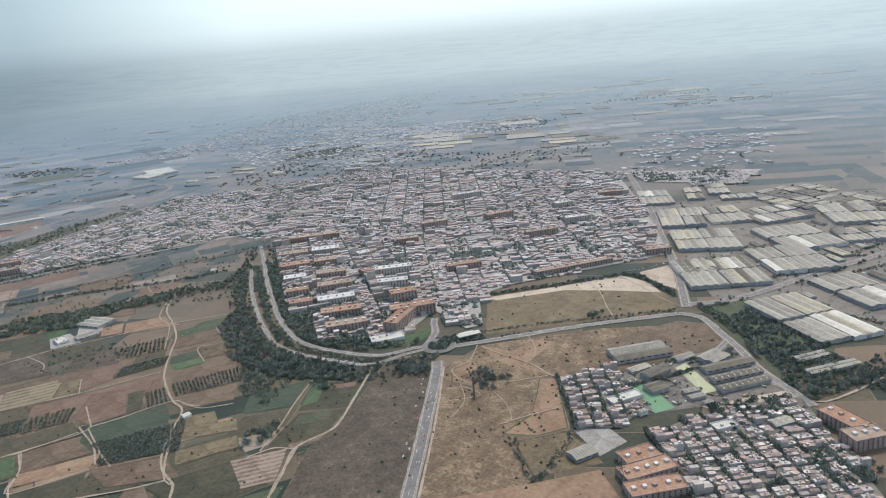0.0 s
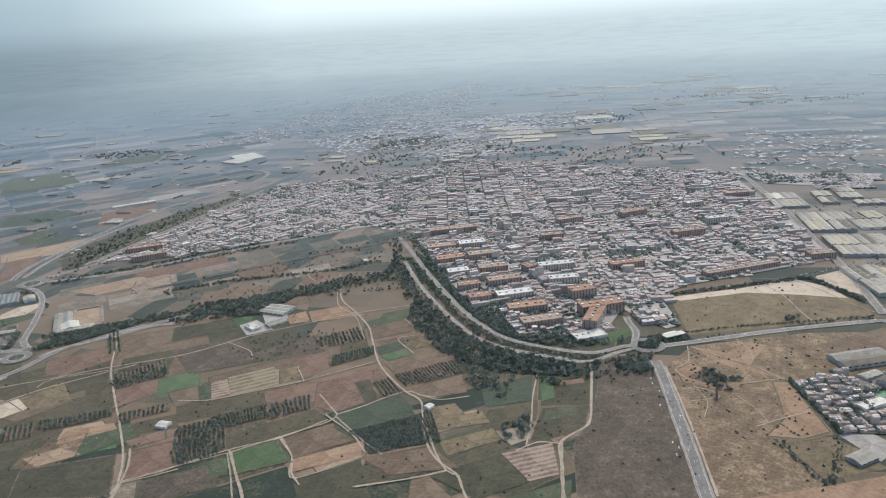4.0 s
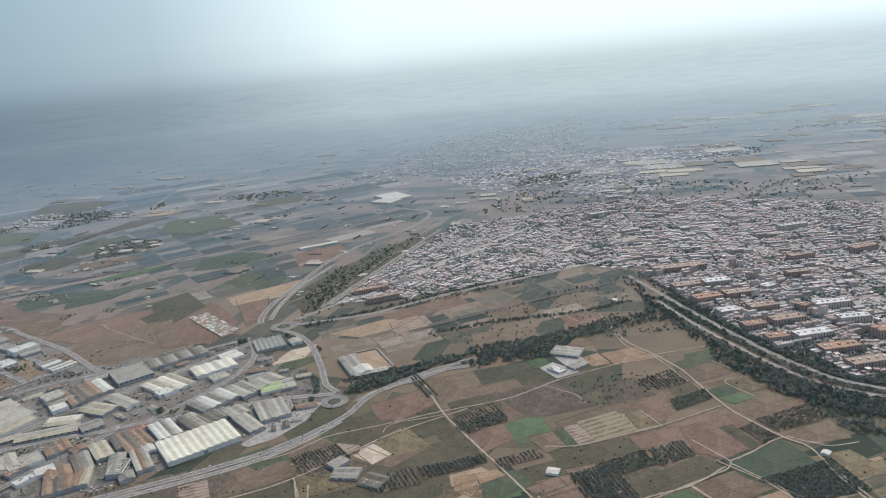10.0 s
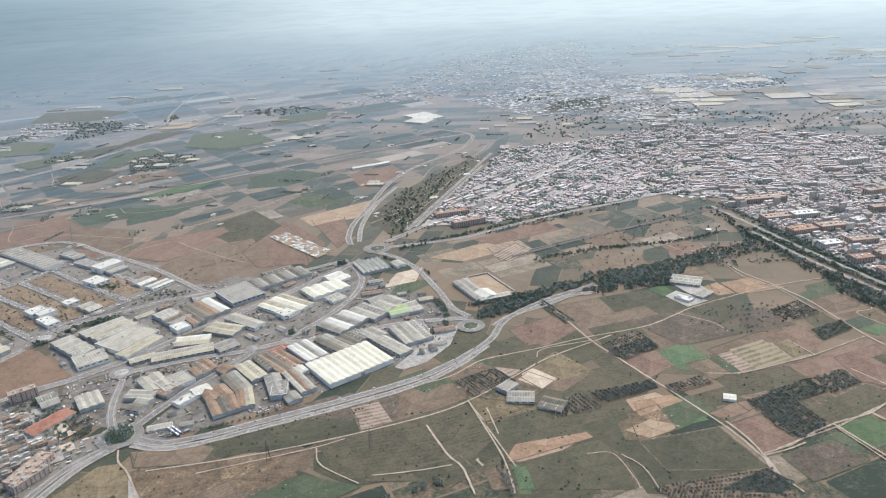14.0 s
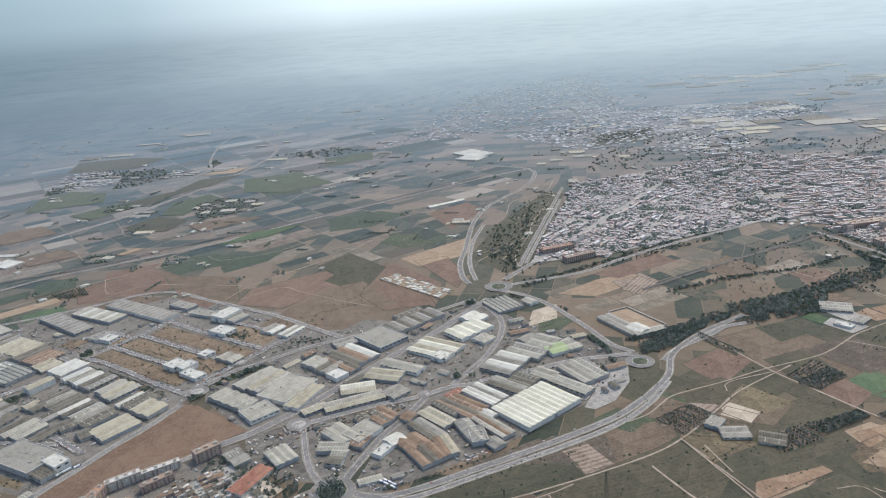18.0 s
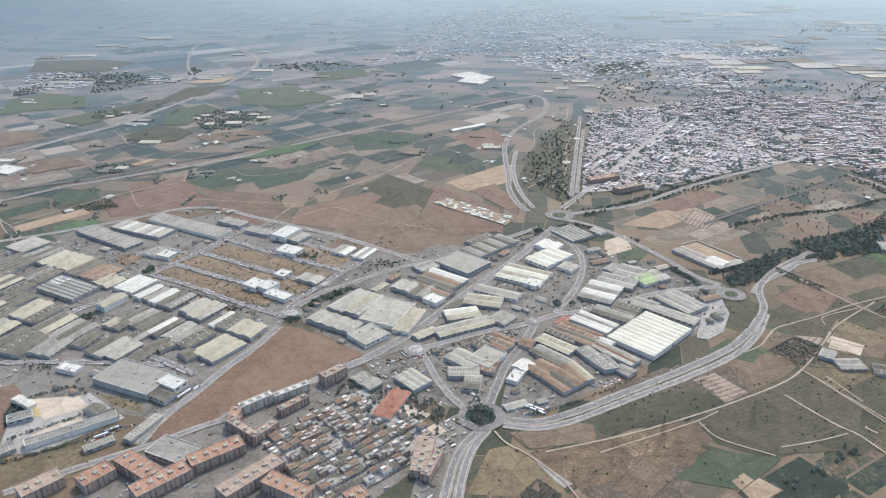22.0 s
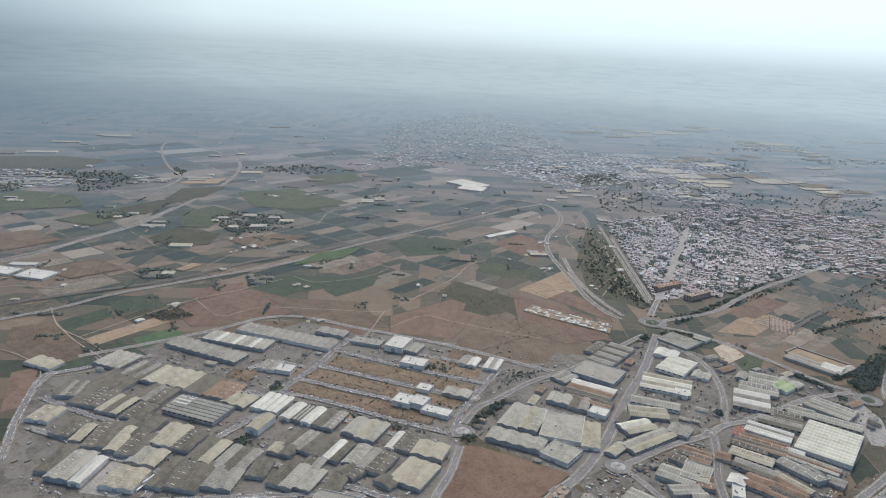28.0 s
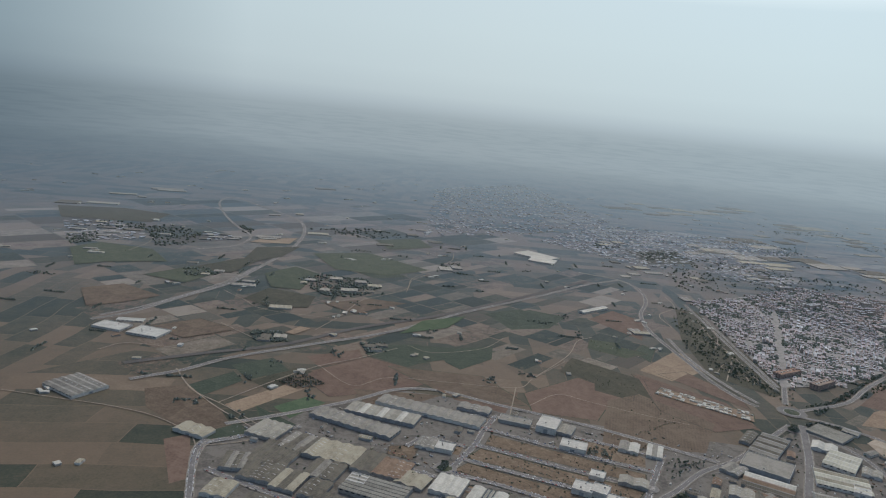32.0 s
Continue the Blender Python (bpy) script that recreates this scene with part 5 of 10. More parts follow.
# ---- ground ----
def ground():
    ms = Mesh()
    n, R = 64, 9000
    ms.face([(-560 + R * math.cos(k * math.tau / n), 180 + R * math.sin(k * math.tau / n), 0) for k in range(n)])
    m = mat("field_plain", [(0.016, 0.028, 0.017), (0.045, 0.05, 0.03), (0.098, 0.08, 0.05), (0.135, 0.099, 0.064), (0.16, 0.115, 0.075), (0.22, 0.165, 0.112)], 60, 2.0, vary=0)
    nt = m.node_tree
    # full blue sheen: haze over the plain, put into its material
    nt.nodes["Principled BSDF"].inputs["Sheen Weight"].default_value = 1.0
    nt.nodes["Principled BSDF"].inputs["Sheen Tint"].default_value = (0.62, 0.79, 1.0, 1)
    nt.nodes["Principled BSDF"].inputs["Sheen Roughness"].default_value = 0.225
    L, N = nt.links.new, nt.nodes.new
    tc = N("ShaderNodeTexCoord")
    bend = N("ShaderNodeTexNoise")
    bend.inputs["Scale"].default_value = 1 / 260
    L(tc.outputs["Object"], bend.inputs["Vector"])
    sway = N("ShaderNodeVectorMath")
    sway.operation = "MULTIPLY_ADD"
    L(bend.outputs["Color"], sway.inputs[0])
    sway.inputs[1].default_value = (60, 60, 0)
    L(tc.outputs["Object"], sway.inputs[2])
    grids = []
    for turn, length, wide in ((24, 76, 30), (-62, 58, 22)):
        mp, br = N("ShaderNodeMapping"), N("ShaderNodeTexBrick")
        mp.inputs["Rotation"].default_value = (0, 0, radians(turn))
        L(sway.outputs[0], mp.inputs[0])
        L(mp.outputs[0], br.inputs["Vector"])
        for key, value in (("Color1", (0, 0, 0, 1)), ("Color2", (1, 1, 1, 1)), ("Mortar", (0.8, 0.8, 0.8, 1))):
            br.inputs[key].default_value = value
        for key, value in (("Scale", 1.0), ("Mortar Size", 0.45), ("Mortar Smooth", 0.3), ("Brick Width", length), ("Row Height", wide)):
            br.inputs[key].default_value = value
        br.offset_frequency, br.squash_frequency, br.squash, br.offset = 3, 2, 1.45, 0.37
        grids.append(br)
    choose = N("ShaderNodeTexVoronoi")
    choose.inputs["Scale"].default_value = 1 / 420
    L(tc.outputs["Object"], choose.inputs["Vector"])
    sc = N("ShaderNodeSeparateColor")
    L(choose.outputs["Color"], sc.inputs[0])
    gt = N("ShaderNodeMath")
    gt.operation = "GREATER_THAN"
    gt.inputs[1].default_value = 0.5
    L(sc.outputs[0], gt.inputs[0])
    mix = N("ShaderNodeMix")
    mix.data_type = "RGBA"
    L(gt.outputs[0], mix.inputs[0])
    L(grids[0].outputs["Color"], mix.inputs[6])
    L(grids[1].outputs["Color"], mix.inputs[7])
    r = [q for q in nt.nodes if q.type == "VALTORGB"][0]
    src = r.inputs[0].links[0].from_socket
    ml, ad, bw = N("ShaderNodeMath"), N("ShaderNodeMath"), N("ShaderNodeRGBToBW")
    ml.operation = ad.operation = "MULTIPLY_ADD"
    L(src, ml.inputs[0])
    ml.inputs[1].default_value, ml.inputs[2].default_value = 0.30, 0.05
    L(mix.outputs[2], bw.inputs[0])
    L(bw.outputs[0], ad.inputs[0])
    ad.inputs[1].default_value = 0.62
    L(ml.outputs[0], ad.inputs[2])
    L(ad.outputs[0], r.inputs[0])
    # grove mix: base colour darkened blue-green with distance, imitating the fade into haze
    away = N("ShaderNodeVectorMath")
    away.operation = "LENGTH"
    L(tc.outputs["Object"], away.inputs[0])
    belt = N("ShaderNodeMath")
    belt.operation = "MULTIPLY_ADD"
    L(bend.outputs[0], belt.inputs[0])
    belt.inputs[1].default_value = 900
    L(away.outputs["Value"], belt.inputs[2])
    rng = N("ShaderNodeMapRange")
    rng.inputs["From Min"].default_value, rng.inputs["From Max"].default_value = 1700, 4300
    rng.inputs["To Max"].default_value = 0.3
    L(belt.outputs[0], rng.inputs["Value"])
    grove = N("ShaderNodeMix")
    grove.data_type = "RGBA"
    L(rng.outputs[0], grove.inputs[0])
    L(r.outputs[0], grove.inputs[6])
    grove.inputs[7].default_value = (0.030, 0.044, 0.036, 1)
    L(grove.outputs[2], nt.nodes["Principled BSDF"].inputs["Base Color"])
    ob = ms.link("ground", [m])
    tagged(ob, "flat plain of small brown and green fields", "ground", kind="structure")


ground()

# ---- fields and paved ground ----
field("apron", [(-799.6, 490.3), (-760, 521.3), (-717.4, 531.7), (-685.8, 546), (-639.6, 561.6), (-609.7, 470.7), (-670.9, 436.8), (-769.9, 472.2)])
field("apron", [(-553.4, 689.9), (-427.1, 723.9), (-410.5, 678.3), (-456.4, 604.5), (-492.6, 584.3), (-547.3, 573.7), (-597.7, 571.9), (-630.9, 565.4), (-663.4, 625.7), (-664, 651.6), (-624.6, 673.2)])
field("apron", [(-490.8, 579.3), (-429.1, 648.3), (-410.5, 678.3), (-375.1, 630.2), (-345.6, 577), (-373.6, 539.3), (-466.1, 501.5), (-558.5, 475.9), (-575.5, 484.6), (-548.3, 530), (-511, 571.8)])
field("apron", [(-591.9, 566.2), (-511.4, 571.1), (-551.7, 531.1), (-575.3, 495.7), (-590.4, 498.1), (-601.6, 522.7)])
field("apron", [(-895.1, 851.5), (-741.8, 889.8), (-673.2, 841), (-617.2, 779.5), (-556, 696.4), (-624.6, 673.2), (-664, 651.6), (-695.9, 605.7), (-733.8, 567.5), (-758.9, 543.6), (-782.2, 559.8), (-863.9, 639.3)])
field("apron", [(-941.6, 720.6), (-931.8, 783.7), (-916.8, 827.4), (-898, 833.4), (-809.7, 848.7), (-704.2, 676.8), (-764.7, 602.9), (-809.6, 581.4), (-912.3, 626.2), (-938.8, 667.5)])
field("apron", [(308.5, 519.9), (379, 525.7), (557.5, 576.3), (528.2, 496.1), (372.3, 343.3), (297.2, 331.5), (293.1, 404.6), (279.5, 429.9)])
field("apron", [(169, 347.8), (242.6, 354.9), (239.1, 295.6), (187.9, 297.5), (155.4, 301.7), (155.7, 331.2)])
field("apron", [(366.8, 685.5), (463.5, 673.8), (603.9, 619.9), (444.1, 450.7), (347.2, 434.8), (324.8, 538.3)])
field("apron", [(-579.4, 583.4), (-618.6, 570), (-687.6, 808.3), (-660.1, 816.1), (-510.5, 713.7), (-473.9, 630.4)])
field("apron", [(-634.3, 566.6), (-595.4, 567.4), (-598.4, 521.5), (-590.4, 498.1), (-614.1, 509.3), (-633.7, 533.8)])
field("apron", [(-615.7, 488), (-591.6, 495.7), (-592.7, 474.7), (-623.9, 431.7), (-642, 438.1)])
field("pave", [(119.5, 300.3), (135.8, 299.5), (138.9, 281.4), (121.8, 274.7)])
field("pave", [(-838, 576.7), (-797.7, 585), (-776.4, 552.4), (-817.6, 534.7), (-839, 540)])
field("pave", [(-576.1, 444.7), (-563.1, 443.8), (-552.6, 422.9), (-567.4, 420.5)])
field("pave", [(-901, 666.7), (-880.2, 696.3), (-861.4, 672.8), (-881.8, 652.8)])
mosaic([(-960, 1000), (-900, 985), (-740, 1000), (-560, 905), (-440, 880), (-330, 1010), (-240, 1110), (-200, 1230), (-330, 1420), (-620, 1500), (-960, 1350)], 24, 52, 24, 0.75, 73, (1, 1, 2, 1, 2, 0))
mosaic([(-1150, 1350), (-620, 1500), (-330, 1420), (-120, 1560), (-300, 2000), (-1100, 2000)], 20, 90, 40, 0.75, 74, (2, 1, 2, 1, 0))
mosaic([(-340, 745), (-200, 770), (-40, 800), (-60, 700), (-260, 640), (-350, 660)], 14, 40, 17, 0.6, 75, (1, 1, 0))
mosaic([(-640, 330), (-420, 250), (-250, 220), (60, 180), (40, 330), (-60, 420), (-200, 440), (-420, 480), (-570, 470)], 13, 52, 24, 0.8, 76, (1, 1, 1, 0))
field("olive2", [(-358.5, 526), (-283.9, 554.1), (-274, 495.6), (-314.3, 478.6), (-348.5, 483.3), (-368, 497.5)])
field("soil2", [(-287.7, 576.3), (-215.7, 582.9), (-208.4, 506.9), (-245, 469.2), (-272, 503.4)])
field("olive", [(-311, 477.4), (-233.5, 481.1), (-294.5, 418.5), (-347.6, 413.7), (-349.2, 449.5)])
field("green", [(-378.1, 501.1), (-350.3, 508.3), (-355.1, 493), (-385.7, 485.6)])
field("olive2", [(-359.1, 417.6), (-285.5, 427.6), (-351.1, 349.6), (-393.2, 363.3)])
field("scrub", [(-544, 458.3), (-465.3, 484.4), (-409.6, 496.1), (-400.8, 473.8), (-458.6, 459.6), (-538.5, 444)])
field("olive2", [(-455.5, 458.6), (-402.4, 467.9), (-367.3, 462.3), (-396.4, 453.3), (-455.5, 444.6)])
field("soil2", [(-552.1, 446), (-481.4, 447.9), (-468.1, 433), (-505.4, 407.1), (-557.9, 424.2)])
field("olive2", [(-380.4, 460.3), (-332.8, 450.3), (-346.1, 424.4), (-388.1, 427.3)])
field("olive", [(-391.2, 423), (-352.7, 420.9), (-361.2, 397.4), (-394.8, 398.8)])
field("soil2", [(-228.2, 660.1), (-173.8, 659), (-172.3, 590.8), (-236.4, 579.7)])
field("olive2", [(-216.6, 557.7), (-150.8, 572.7), (-151.3, 518.7), (-204, 505)])
field("olive", [(-156.2, 510.3), (-99.5, 524.5), (-100.2, 476), (-160.6, 459)])
field("soil2", [(-207.8, 480.2), (-145.2, 497.7), (-151.3, 441), (-200.8, 433)])
field("olive2", [(-407.5, 571.2), (-349.4, 564.5), (-334.6, 515.4), (-382.1, 512.4)])
field("scrub", [(43.2, 420.2), (73.2, 417.7), (56.3, 352.4), (30.8, 275), (7.5, 252.8), (-24.6, 292.2), (-9.9, 333.2), (7.7, 352.8), (23.2, 380.3)])
field("scrub2", [(76.7, 396.6), (105.2, 418.2), (184.5, 411.1), (256.1, 387.3), (244.3, 360.4), (160.4, 351.6), (133.2, 357.2), (118.2, 300.8), (88.2, 303.8), (86.9, 268), (29.4, 244.9), (32.5, 266.8), (55.5, 333.3)])
field("bare", [(123.9, 359.7), (132.7, 355.9), (117.9, 303.8), (100.8, 302.1), (85.9, 310.3), (105.2, 322.3), (115.4, 341.3)])
field("bare", [(31.5, 255.3), (44.2, 268.7), (83.6, 266.1), (117.2, 264.8), (115.8, 236), (104.3, 218.1)])
field("bare", [(105.8, 417.8), (120.7, 401.6), (143.5, 412.1), (150.4, 403), (125.5, 383.4), (132.2, 360.7), (117.8, 376.8), (108.2, 391.2)])
field("bare", [(79.6, 391.1), (95.4, 396.9), (96, 386.4), (81.9, 379.5), (98.5, 360.1), (93.9, 356.1), (75.8, 375.9)])
field("drygrass", [(136.3, 507.4), (174.7, 501.6), (237, 493.7), (255.1, 448.9), (245.3, 416.8), (202, 422.1), (113.7, 434.2), (128.4, 480.9)])
field("sand", [(131.4, 501.6), (196.8, 498.7), (243.7, 502.4), (256.4, 476), (252.8, 452.8), (227.7, 469.9), (192.9, 489.3), (139.7, 492)])
field("sand", [(257.1, 499.8), (292.8, 506.2), (267.9, 449), (257.6, 478.3)])
field("soil2", [(180, 393.1), (236.1, 401.2), (253.9, 385.2), (247.6, 363.6), (206.7, 351.2), (172.3, 354.3)])
field("drygrass", [(89.3, 301.1), (114.8, 299.9), (119.8, 287.4), (120.8, 269.1), (87.9, 270)])
field("sand", [(187.9, 297.5), (239.1, 295.6), (234.5, 281.2), (198.2, 284.1)])
field("green", [(233.2, 275.6), (242.3, 274.9), (237, 254), (227.5, 253.5)])
field("court", [(166.9, 331.4), (175.1, 330.8), (175.8, 301.3), (163.9, 300)])
field("courtpale", [(198.9, 340.9), (207.3, 344.4), (204.9, 308.8), (196.6, 308.3)])
field("green3", [(-26.4, 744.6), (73.1, 786.3), (83.4, 619.4), (89.3, 481.7), (51.7, 454.9), (3.4, 477.5), (-18.3, 560.8)])
field("green", [(32.5, 455.7), (51.7, 454.9), (76.3, 459.3), (80.2, 468.6), (81.7, 451.4), (68.8, 441.9), (49, 438.1)])
field("green", [(-278.5, 427.6), (-254.5, 435.5), (-247.5, 410.7), (-269.9, 403.6)])
field("green2", [(-242.3, 485.9), (-213.8, 494), (-212.8, 464.2), (-238.1, 460.4)])
field("green2", [(-89.5, 477.7), (-76.2, 481.1), (-72.4, 470.9), (-89.4, 463.7)])
field("green", [(-181.4, 359.2), (-184.9, 375.9), (-160.6, 385.4), (-155, 364.1)])
field("green2", [(-200.9, 374.7), (-185.9, 377.3), (-183, 366), (-200, 366.4)])
field("soil", [(-245.5, 416.1), (-221, 419), (-214.3, 379.2), (-239, 372.6)])
field("soil", [(-170.8, 444.7), (-97.8, 461.7), (-94.7, 438.3), (-133.4, 430.9), (-168.8, 432)])
field("soil", [(-136.3, 430.5), (-107.8, 438.4), (-102.6, 421), (-125.4, 406.4)])
field("soil2", [(-158.4, 388.9), (-130.8, 394.9), (-119.8, 373.6), (-147.2, 364.7)])
field("soil", [(-90.8, 458.9), (-45.4, 468.8), (-39.8, 451.5), (-85.7, 443.2)])
field("soil2", [(-89, 533.4), (-64.1, 537), (-65, 508.7), (-92.6, 501.9)])
field("soil2", [(-160, 499), (-118.7, 501.2), (-121.5, 478.2), (-145.8, 474.9), (-167.4, 471.9)])
field("olive", [(-191, 400.3), (-140.3, 414.5), (-132.8, 398.2), (-185.3, 383.4)])
field("olive", [(-223.9, 452.9), (-170.6, 446.2), (-169, 430.6), (-204.1, 424.3), (-221.6, 423.9)])
field("tan", [(-147.4, 363.7), (-122.4, 364.1), (-117.2, 354.5), (-141.4, 346.9)])
field("olive", [(-77.3, 329.5), (-40.5, 332.7), (-29.3, 308.5), (-54.8, 298.5), (-70.9, 313.7)])
field("rows", [(-40.9, 336.6), (-21, 336.4), (-27.1, 311.2), (-42.7, 310.1)])
field("striped", [(-211.3, 458.2), (-184.5, 472.4), (-162.7, 478.8), (-145.7, 452.8), (-202.9, 446)])
field("tan", [(-136.8, 555.9), (-109.3, 568.9), (-94.3, 552.4), (-126.3, 551.5)])
field("olive", [(-115.8, 354.1), (-84.6, 355.6), (-77.3, 336.7), (-96.2, 330.8), (-125.4, 331.7)])
field("olive2", [(-154.2, 345.1), (-119.1, 353.5), (-118.8, 324.8), (-122.6, 312.5), (-150.7, 321.5)])
field("tan", [(-81.3, 380.5), (-49, 384.1), (-47.6, 371.7), (-80.5, 364.7)])
field("olive", [(-82, 356.4), (-50.1, 366.3), (-40.3, 339.2), (-73, 329.1)])
field("soil2", [(-94.1, 499.4), (-63.4, 502.6), (-50.8, 476.8), (-84, 475.5)])
field("olive2", [(-2.9, 405), (27.3, 401.5), (13.6, 369.5), (-12.8, 375.7)])
field("olive2", [(-12.9, 372.4), (13.5, 368.1), (2.7, 348.7), (-16.1, 342.2), (-29.7, 344)])
field("green3", [(-81, 550.4), (-59.2, 553.6), (-54, 532.7), (-90.8, 529.5)])
field("rows", [(-298.1, 711.3), (-261.8, 728.7), (-256.9, 700.7), (-290.9, 688.8)])
field("drygrass", [(-337.1, 506.3), (-316.1, 490.5), (-332.9, 485), (-342.2, 496.1)])
field("sand", [(-336.1, 492), (-325, 490.5), (-318.4, 472.4), (-326.1, 468.9), (-337.3, 479)])
field("olive", [(-371.9, 441.3), (-344.3, 442.9), (-300.4, 446.9), (-328.8, 412.4), (-366.8, 401.7)])
field("tan", [(-367.3, 406.9), (-344.8, 414), (-320.8, 411.4), (-355.6, 396.2), (-371.4, 401.9)])
field("green2", [(-371.1, 398.9), (-363.5, 399.8), (-367.5, 373.8), (-373.8, 375.5)])
field("olive2", [(-362.1, 397.9), (-332.5, 400.1), (-334.2, 364.9), (-366.4, 373.5)])
field("green3", [(-413.3, 498.5), (-360.2, 516), (-354.5, 504.8), (-381.5, 489.8), (-400.2, 484.3)])
field("soil2", [(-455.6, 479.5), (-415.6, 492), (-367.5, 485.9), (-381.2, 467.6), (-403, 458.9), (-450.7, 451.1)])
field("scrub", [(-501.9, 485.9), (-455.7, 496.1), (-452.3, 457.3), (-461.7, 448.4), (-507.9, 455.4)])
field("striped", [(-453.9, 477.2), (-433.7, 478.1), (-429.3, 451), (-448.6, 446)])
field("drygrass", [(-375.8, 457.8), (-355.1, 465.1), (-337, 444), (-349.5, 435.2), (-372.9, 435.7)])
field("drygrass", [(-301.2, 419.1), (-283.9, 423.4), (-276.9, 398.4), (-304.9, 395.2)])
field("tan", [(-286.5, 439.8), (-265.1, 442.5), (-259.2, 430.4), (-287.1, 424.2)])
field("green2", [(-278.6, 423.2), (-252.9, 424.2), (-250.3, 407.1), (-277.4, 405.2)])
field("green2", [(-237.4, 488.4), (-219.8, 490.2), (-216.8, 470.6), (-241.4, 465.9)])
field("soil", [(-265.8, 484.2), (-237.4, 488.4), (-240.8, 467.2), (-262.8, 457.1)])
field("olive", [(-247.2, 432.3), (-222.7, 435.6), (-217.1, 411.3), (-244.5, 400.8)])
field("soil", [(-239.7, 417.5), (-216.7, 418.7), (-216.3, 376.6), (-236.4, 371.6)])
field("olive2", [(-473.5, 438.1), (-369.2, 456), (-373.2, 408.5), (-397.4, 401.1), (-455.2, 404), (-474.2, 423.2)])
field("olive2", [(-321.2, 405), (-252.7, 391.8), (-246.1, 354.8), (-249.6, 338), (-312.4, 359.1), (-310.5, 389)])
field("soil", [(-327, 548.7), (-278.8, 564.7), (-277.2, 534.7), (-319.6, 511.3)])
field("soil2", [(-348.2, 480.6), (-311.5, 496.9), (-295.3, 473.3), (-318.7, 458.5)])
field("soil2", [(-275.8, 574.4), (-236.4, 579.7), (-245.8, 530.6), (-278.5, 524.1)])
field("tan", [(-354.7, 711.6), (-308.3, 729.5), (-267.6, 734.2), (-268.2, 709.7), (-326.3, 691.4)])
field("rows", [(-296.7, 718), (-265.4, 720.2), (-266.2, 685.8), (-294, 682.1)])
field("soil", [(-305.1, 745.3), (-220.5, 775), (-211.7, 744.2), (-287.2, 723.3)])
field("olive2", [(-271.2, 533), (-234.3, 537.1), (-236.3, 500.8), (-270.9, 497.8)])
field("brownlot", [(-668.2, 621.6), (-632.4, 573), (-738.9, 530.3), (-759.8, 523.7), (-762.5, 528.5), (-754.4, 543), (-733.8, 567.5), (-718.4, 584.9), (-697.6, 606.3), (-678.9, 626.9)])
field("green3", [(-639.5, 666.5), (-624.6, 673.2), (-617.4, 666.8), (-642.7, 653.4), (-648.6, 655.4)])
field("paddock", [(-830.5, 586.1), (-808.3, 585.8), (-805.4, 569.6), (-826.7, 570)])
field("drygrass", [(-840.8, 533.9), (-796, 531.7), (-779.5, 512.1), (-815.1, 502.9), (-837.4, 507.7)])
field("soil2", [(-576.5, 469), (-543, 465.1), (-543.4, 447.4), (-571.7, 452.5)])
field("soil", [(-576.5, 469), (-534.2, 467.3), (-533.6, 451.4), (-567.2, 448.5)])
field("olive2", [(-529.4, 457.6), (-448.8, 469.4), (-444.8, 450), (-486.9, 448.1), (-527.7, 449.3)])
field("scrub", [(-522, 468.6), (-441.6, 482.9), (-448.8, 469.4), (-524.9, 458.7)])
field("rows", [(-446.5, 478.1), (-426.7, 479.7), (-426.8, 455.6), (-445.9, 453.3)])
field("green3", [(-377.6, 499.8), (-356.8, 508.3), (-353.6, 491.5), (-382.1, 482.9)])
field("scrub", [(-568.3, 446.5), (-505.4, 444), (-497.5, 416.8), (-511.9, 391.8), (-559, 408.5)])
field("olive", [(-469.9, 444.8), (-430, 447.7), (-421.6, 414.5), (-439.2, 405.7), (-462.4, 413.9)])
field("olive2", [(-425.5, 447.9), (-389.3, 448.7), (-390.6, 408.9), (-407.7, 394.6), (-421.6, 414.5)])
field("drygrass", [(-614.5, 432.3), (-591.6, 459.5), (-575.2, 458.6), (-566.8, 411.3)])
field("olive2", [(-482.3, 425.8), (-461.8, 406.5), (-490.1, 396.4), (-500.6, 408.9)])
field("tan", [(-487.4, 395.5), (-472.9, 399.1), (-466.1, 383.7), (-480.3, 380.5)])
field("bare", [(-384.3, 440.7), (-354, 439.5), (-371.9, 424.5)])
field("sand", [(-389.4, 684.2), (-365, 689.5), (-376.2, 660.6), (-405.9, 654.5)])
field("green3", [(-386.8, 670.4), (-357.3, 654.3), (-388.7, 634.7), (-402.2, 639.3)])
field("plot", [(-706.9, 788), (-685.5, 764.7), (-657.7, 732.8), (-628.2, 699.3), (-639.2, 686.8), (-680.4, 731), (-720.2, 774.6)])
field("plot", [(-726.6, 769.3), (-687.8, 724.7), (-653.5, 688.6), (-648.3, 679.1), (-663.2, 670.5), (-695.4, 707.2), (-745.2, 760.5)])
field("plot", [(-747.7, 752.3), (-727.1, 728.3), (-699.5, 697.7), (-674.7, 670), (-686.5, 659.6), (-706.9, 680.4), (-745.1, 726), (-762.3, 746.1)])
field("plot", [(-643.3, 766.2), (-613.3, 734.7), (-610.7, 719), (-620.8, 707.8), (-650.4, 737.7)])
field("plot", [(-763.9, 798.1), (-735.3, 778.2), (-748.3, 764.9), (-760.9, 775), (-779, 790.6)])
field("plot", [(-791.6, 792.3), (-769, 786.7), (-784.3, 767.6), (-798.1, 781.1)])
field("plot", [(-748.1, 861), (-719.6, 836.9), (-730.4, 834.3), (-756.6, 846.7)])
field("bare", [(-762.5, 723.7), (-737.6, 698.7), (-707.7, 664.1), (-712.4, 658.2), (-745.3, 688.4), (-770, 718.7)])
field("drygrass", [(-838.3, 813.5), (-807.2, 776.6), (-785, 746.5), (-790.1, 742), (-816.7, 768.5), (-843.7, 802)])
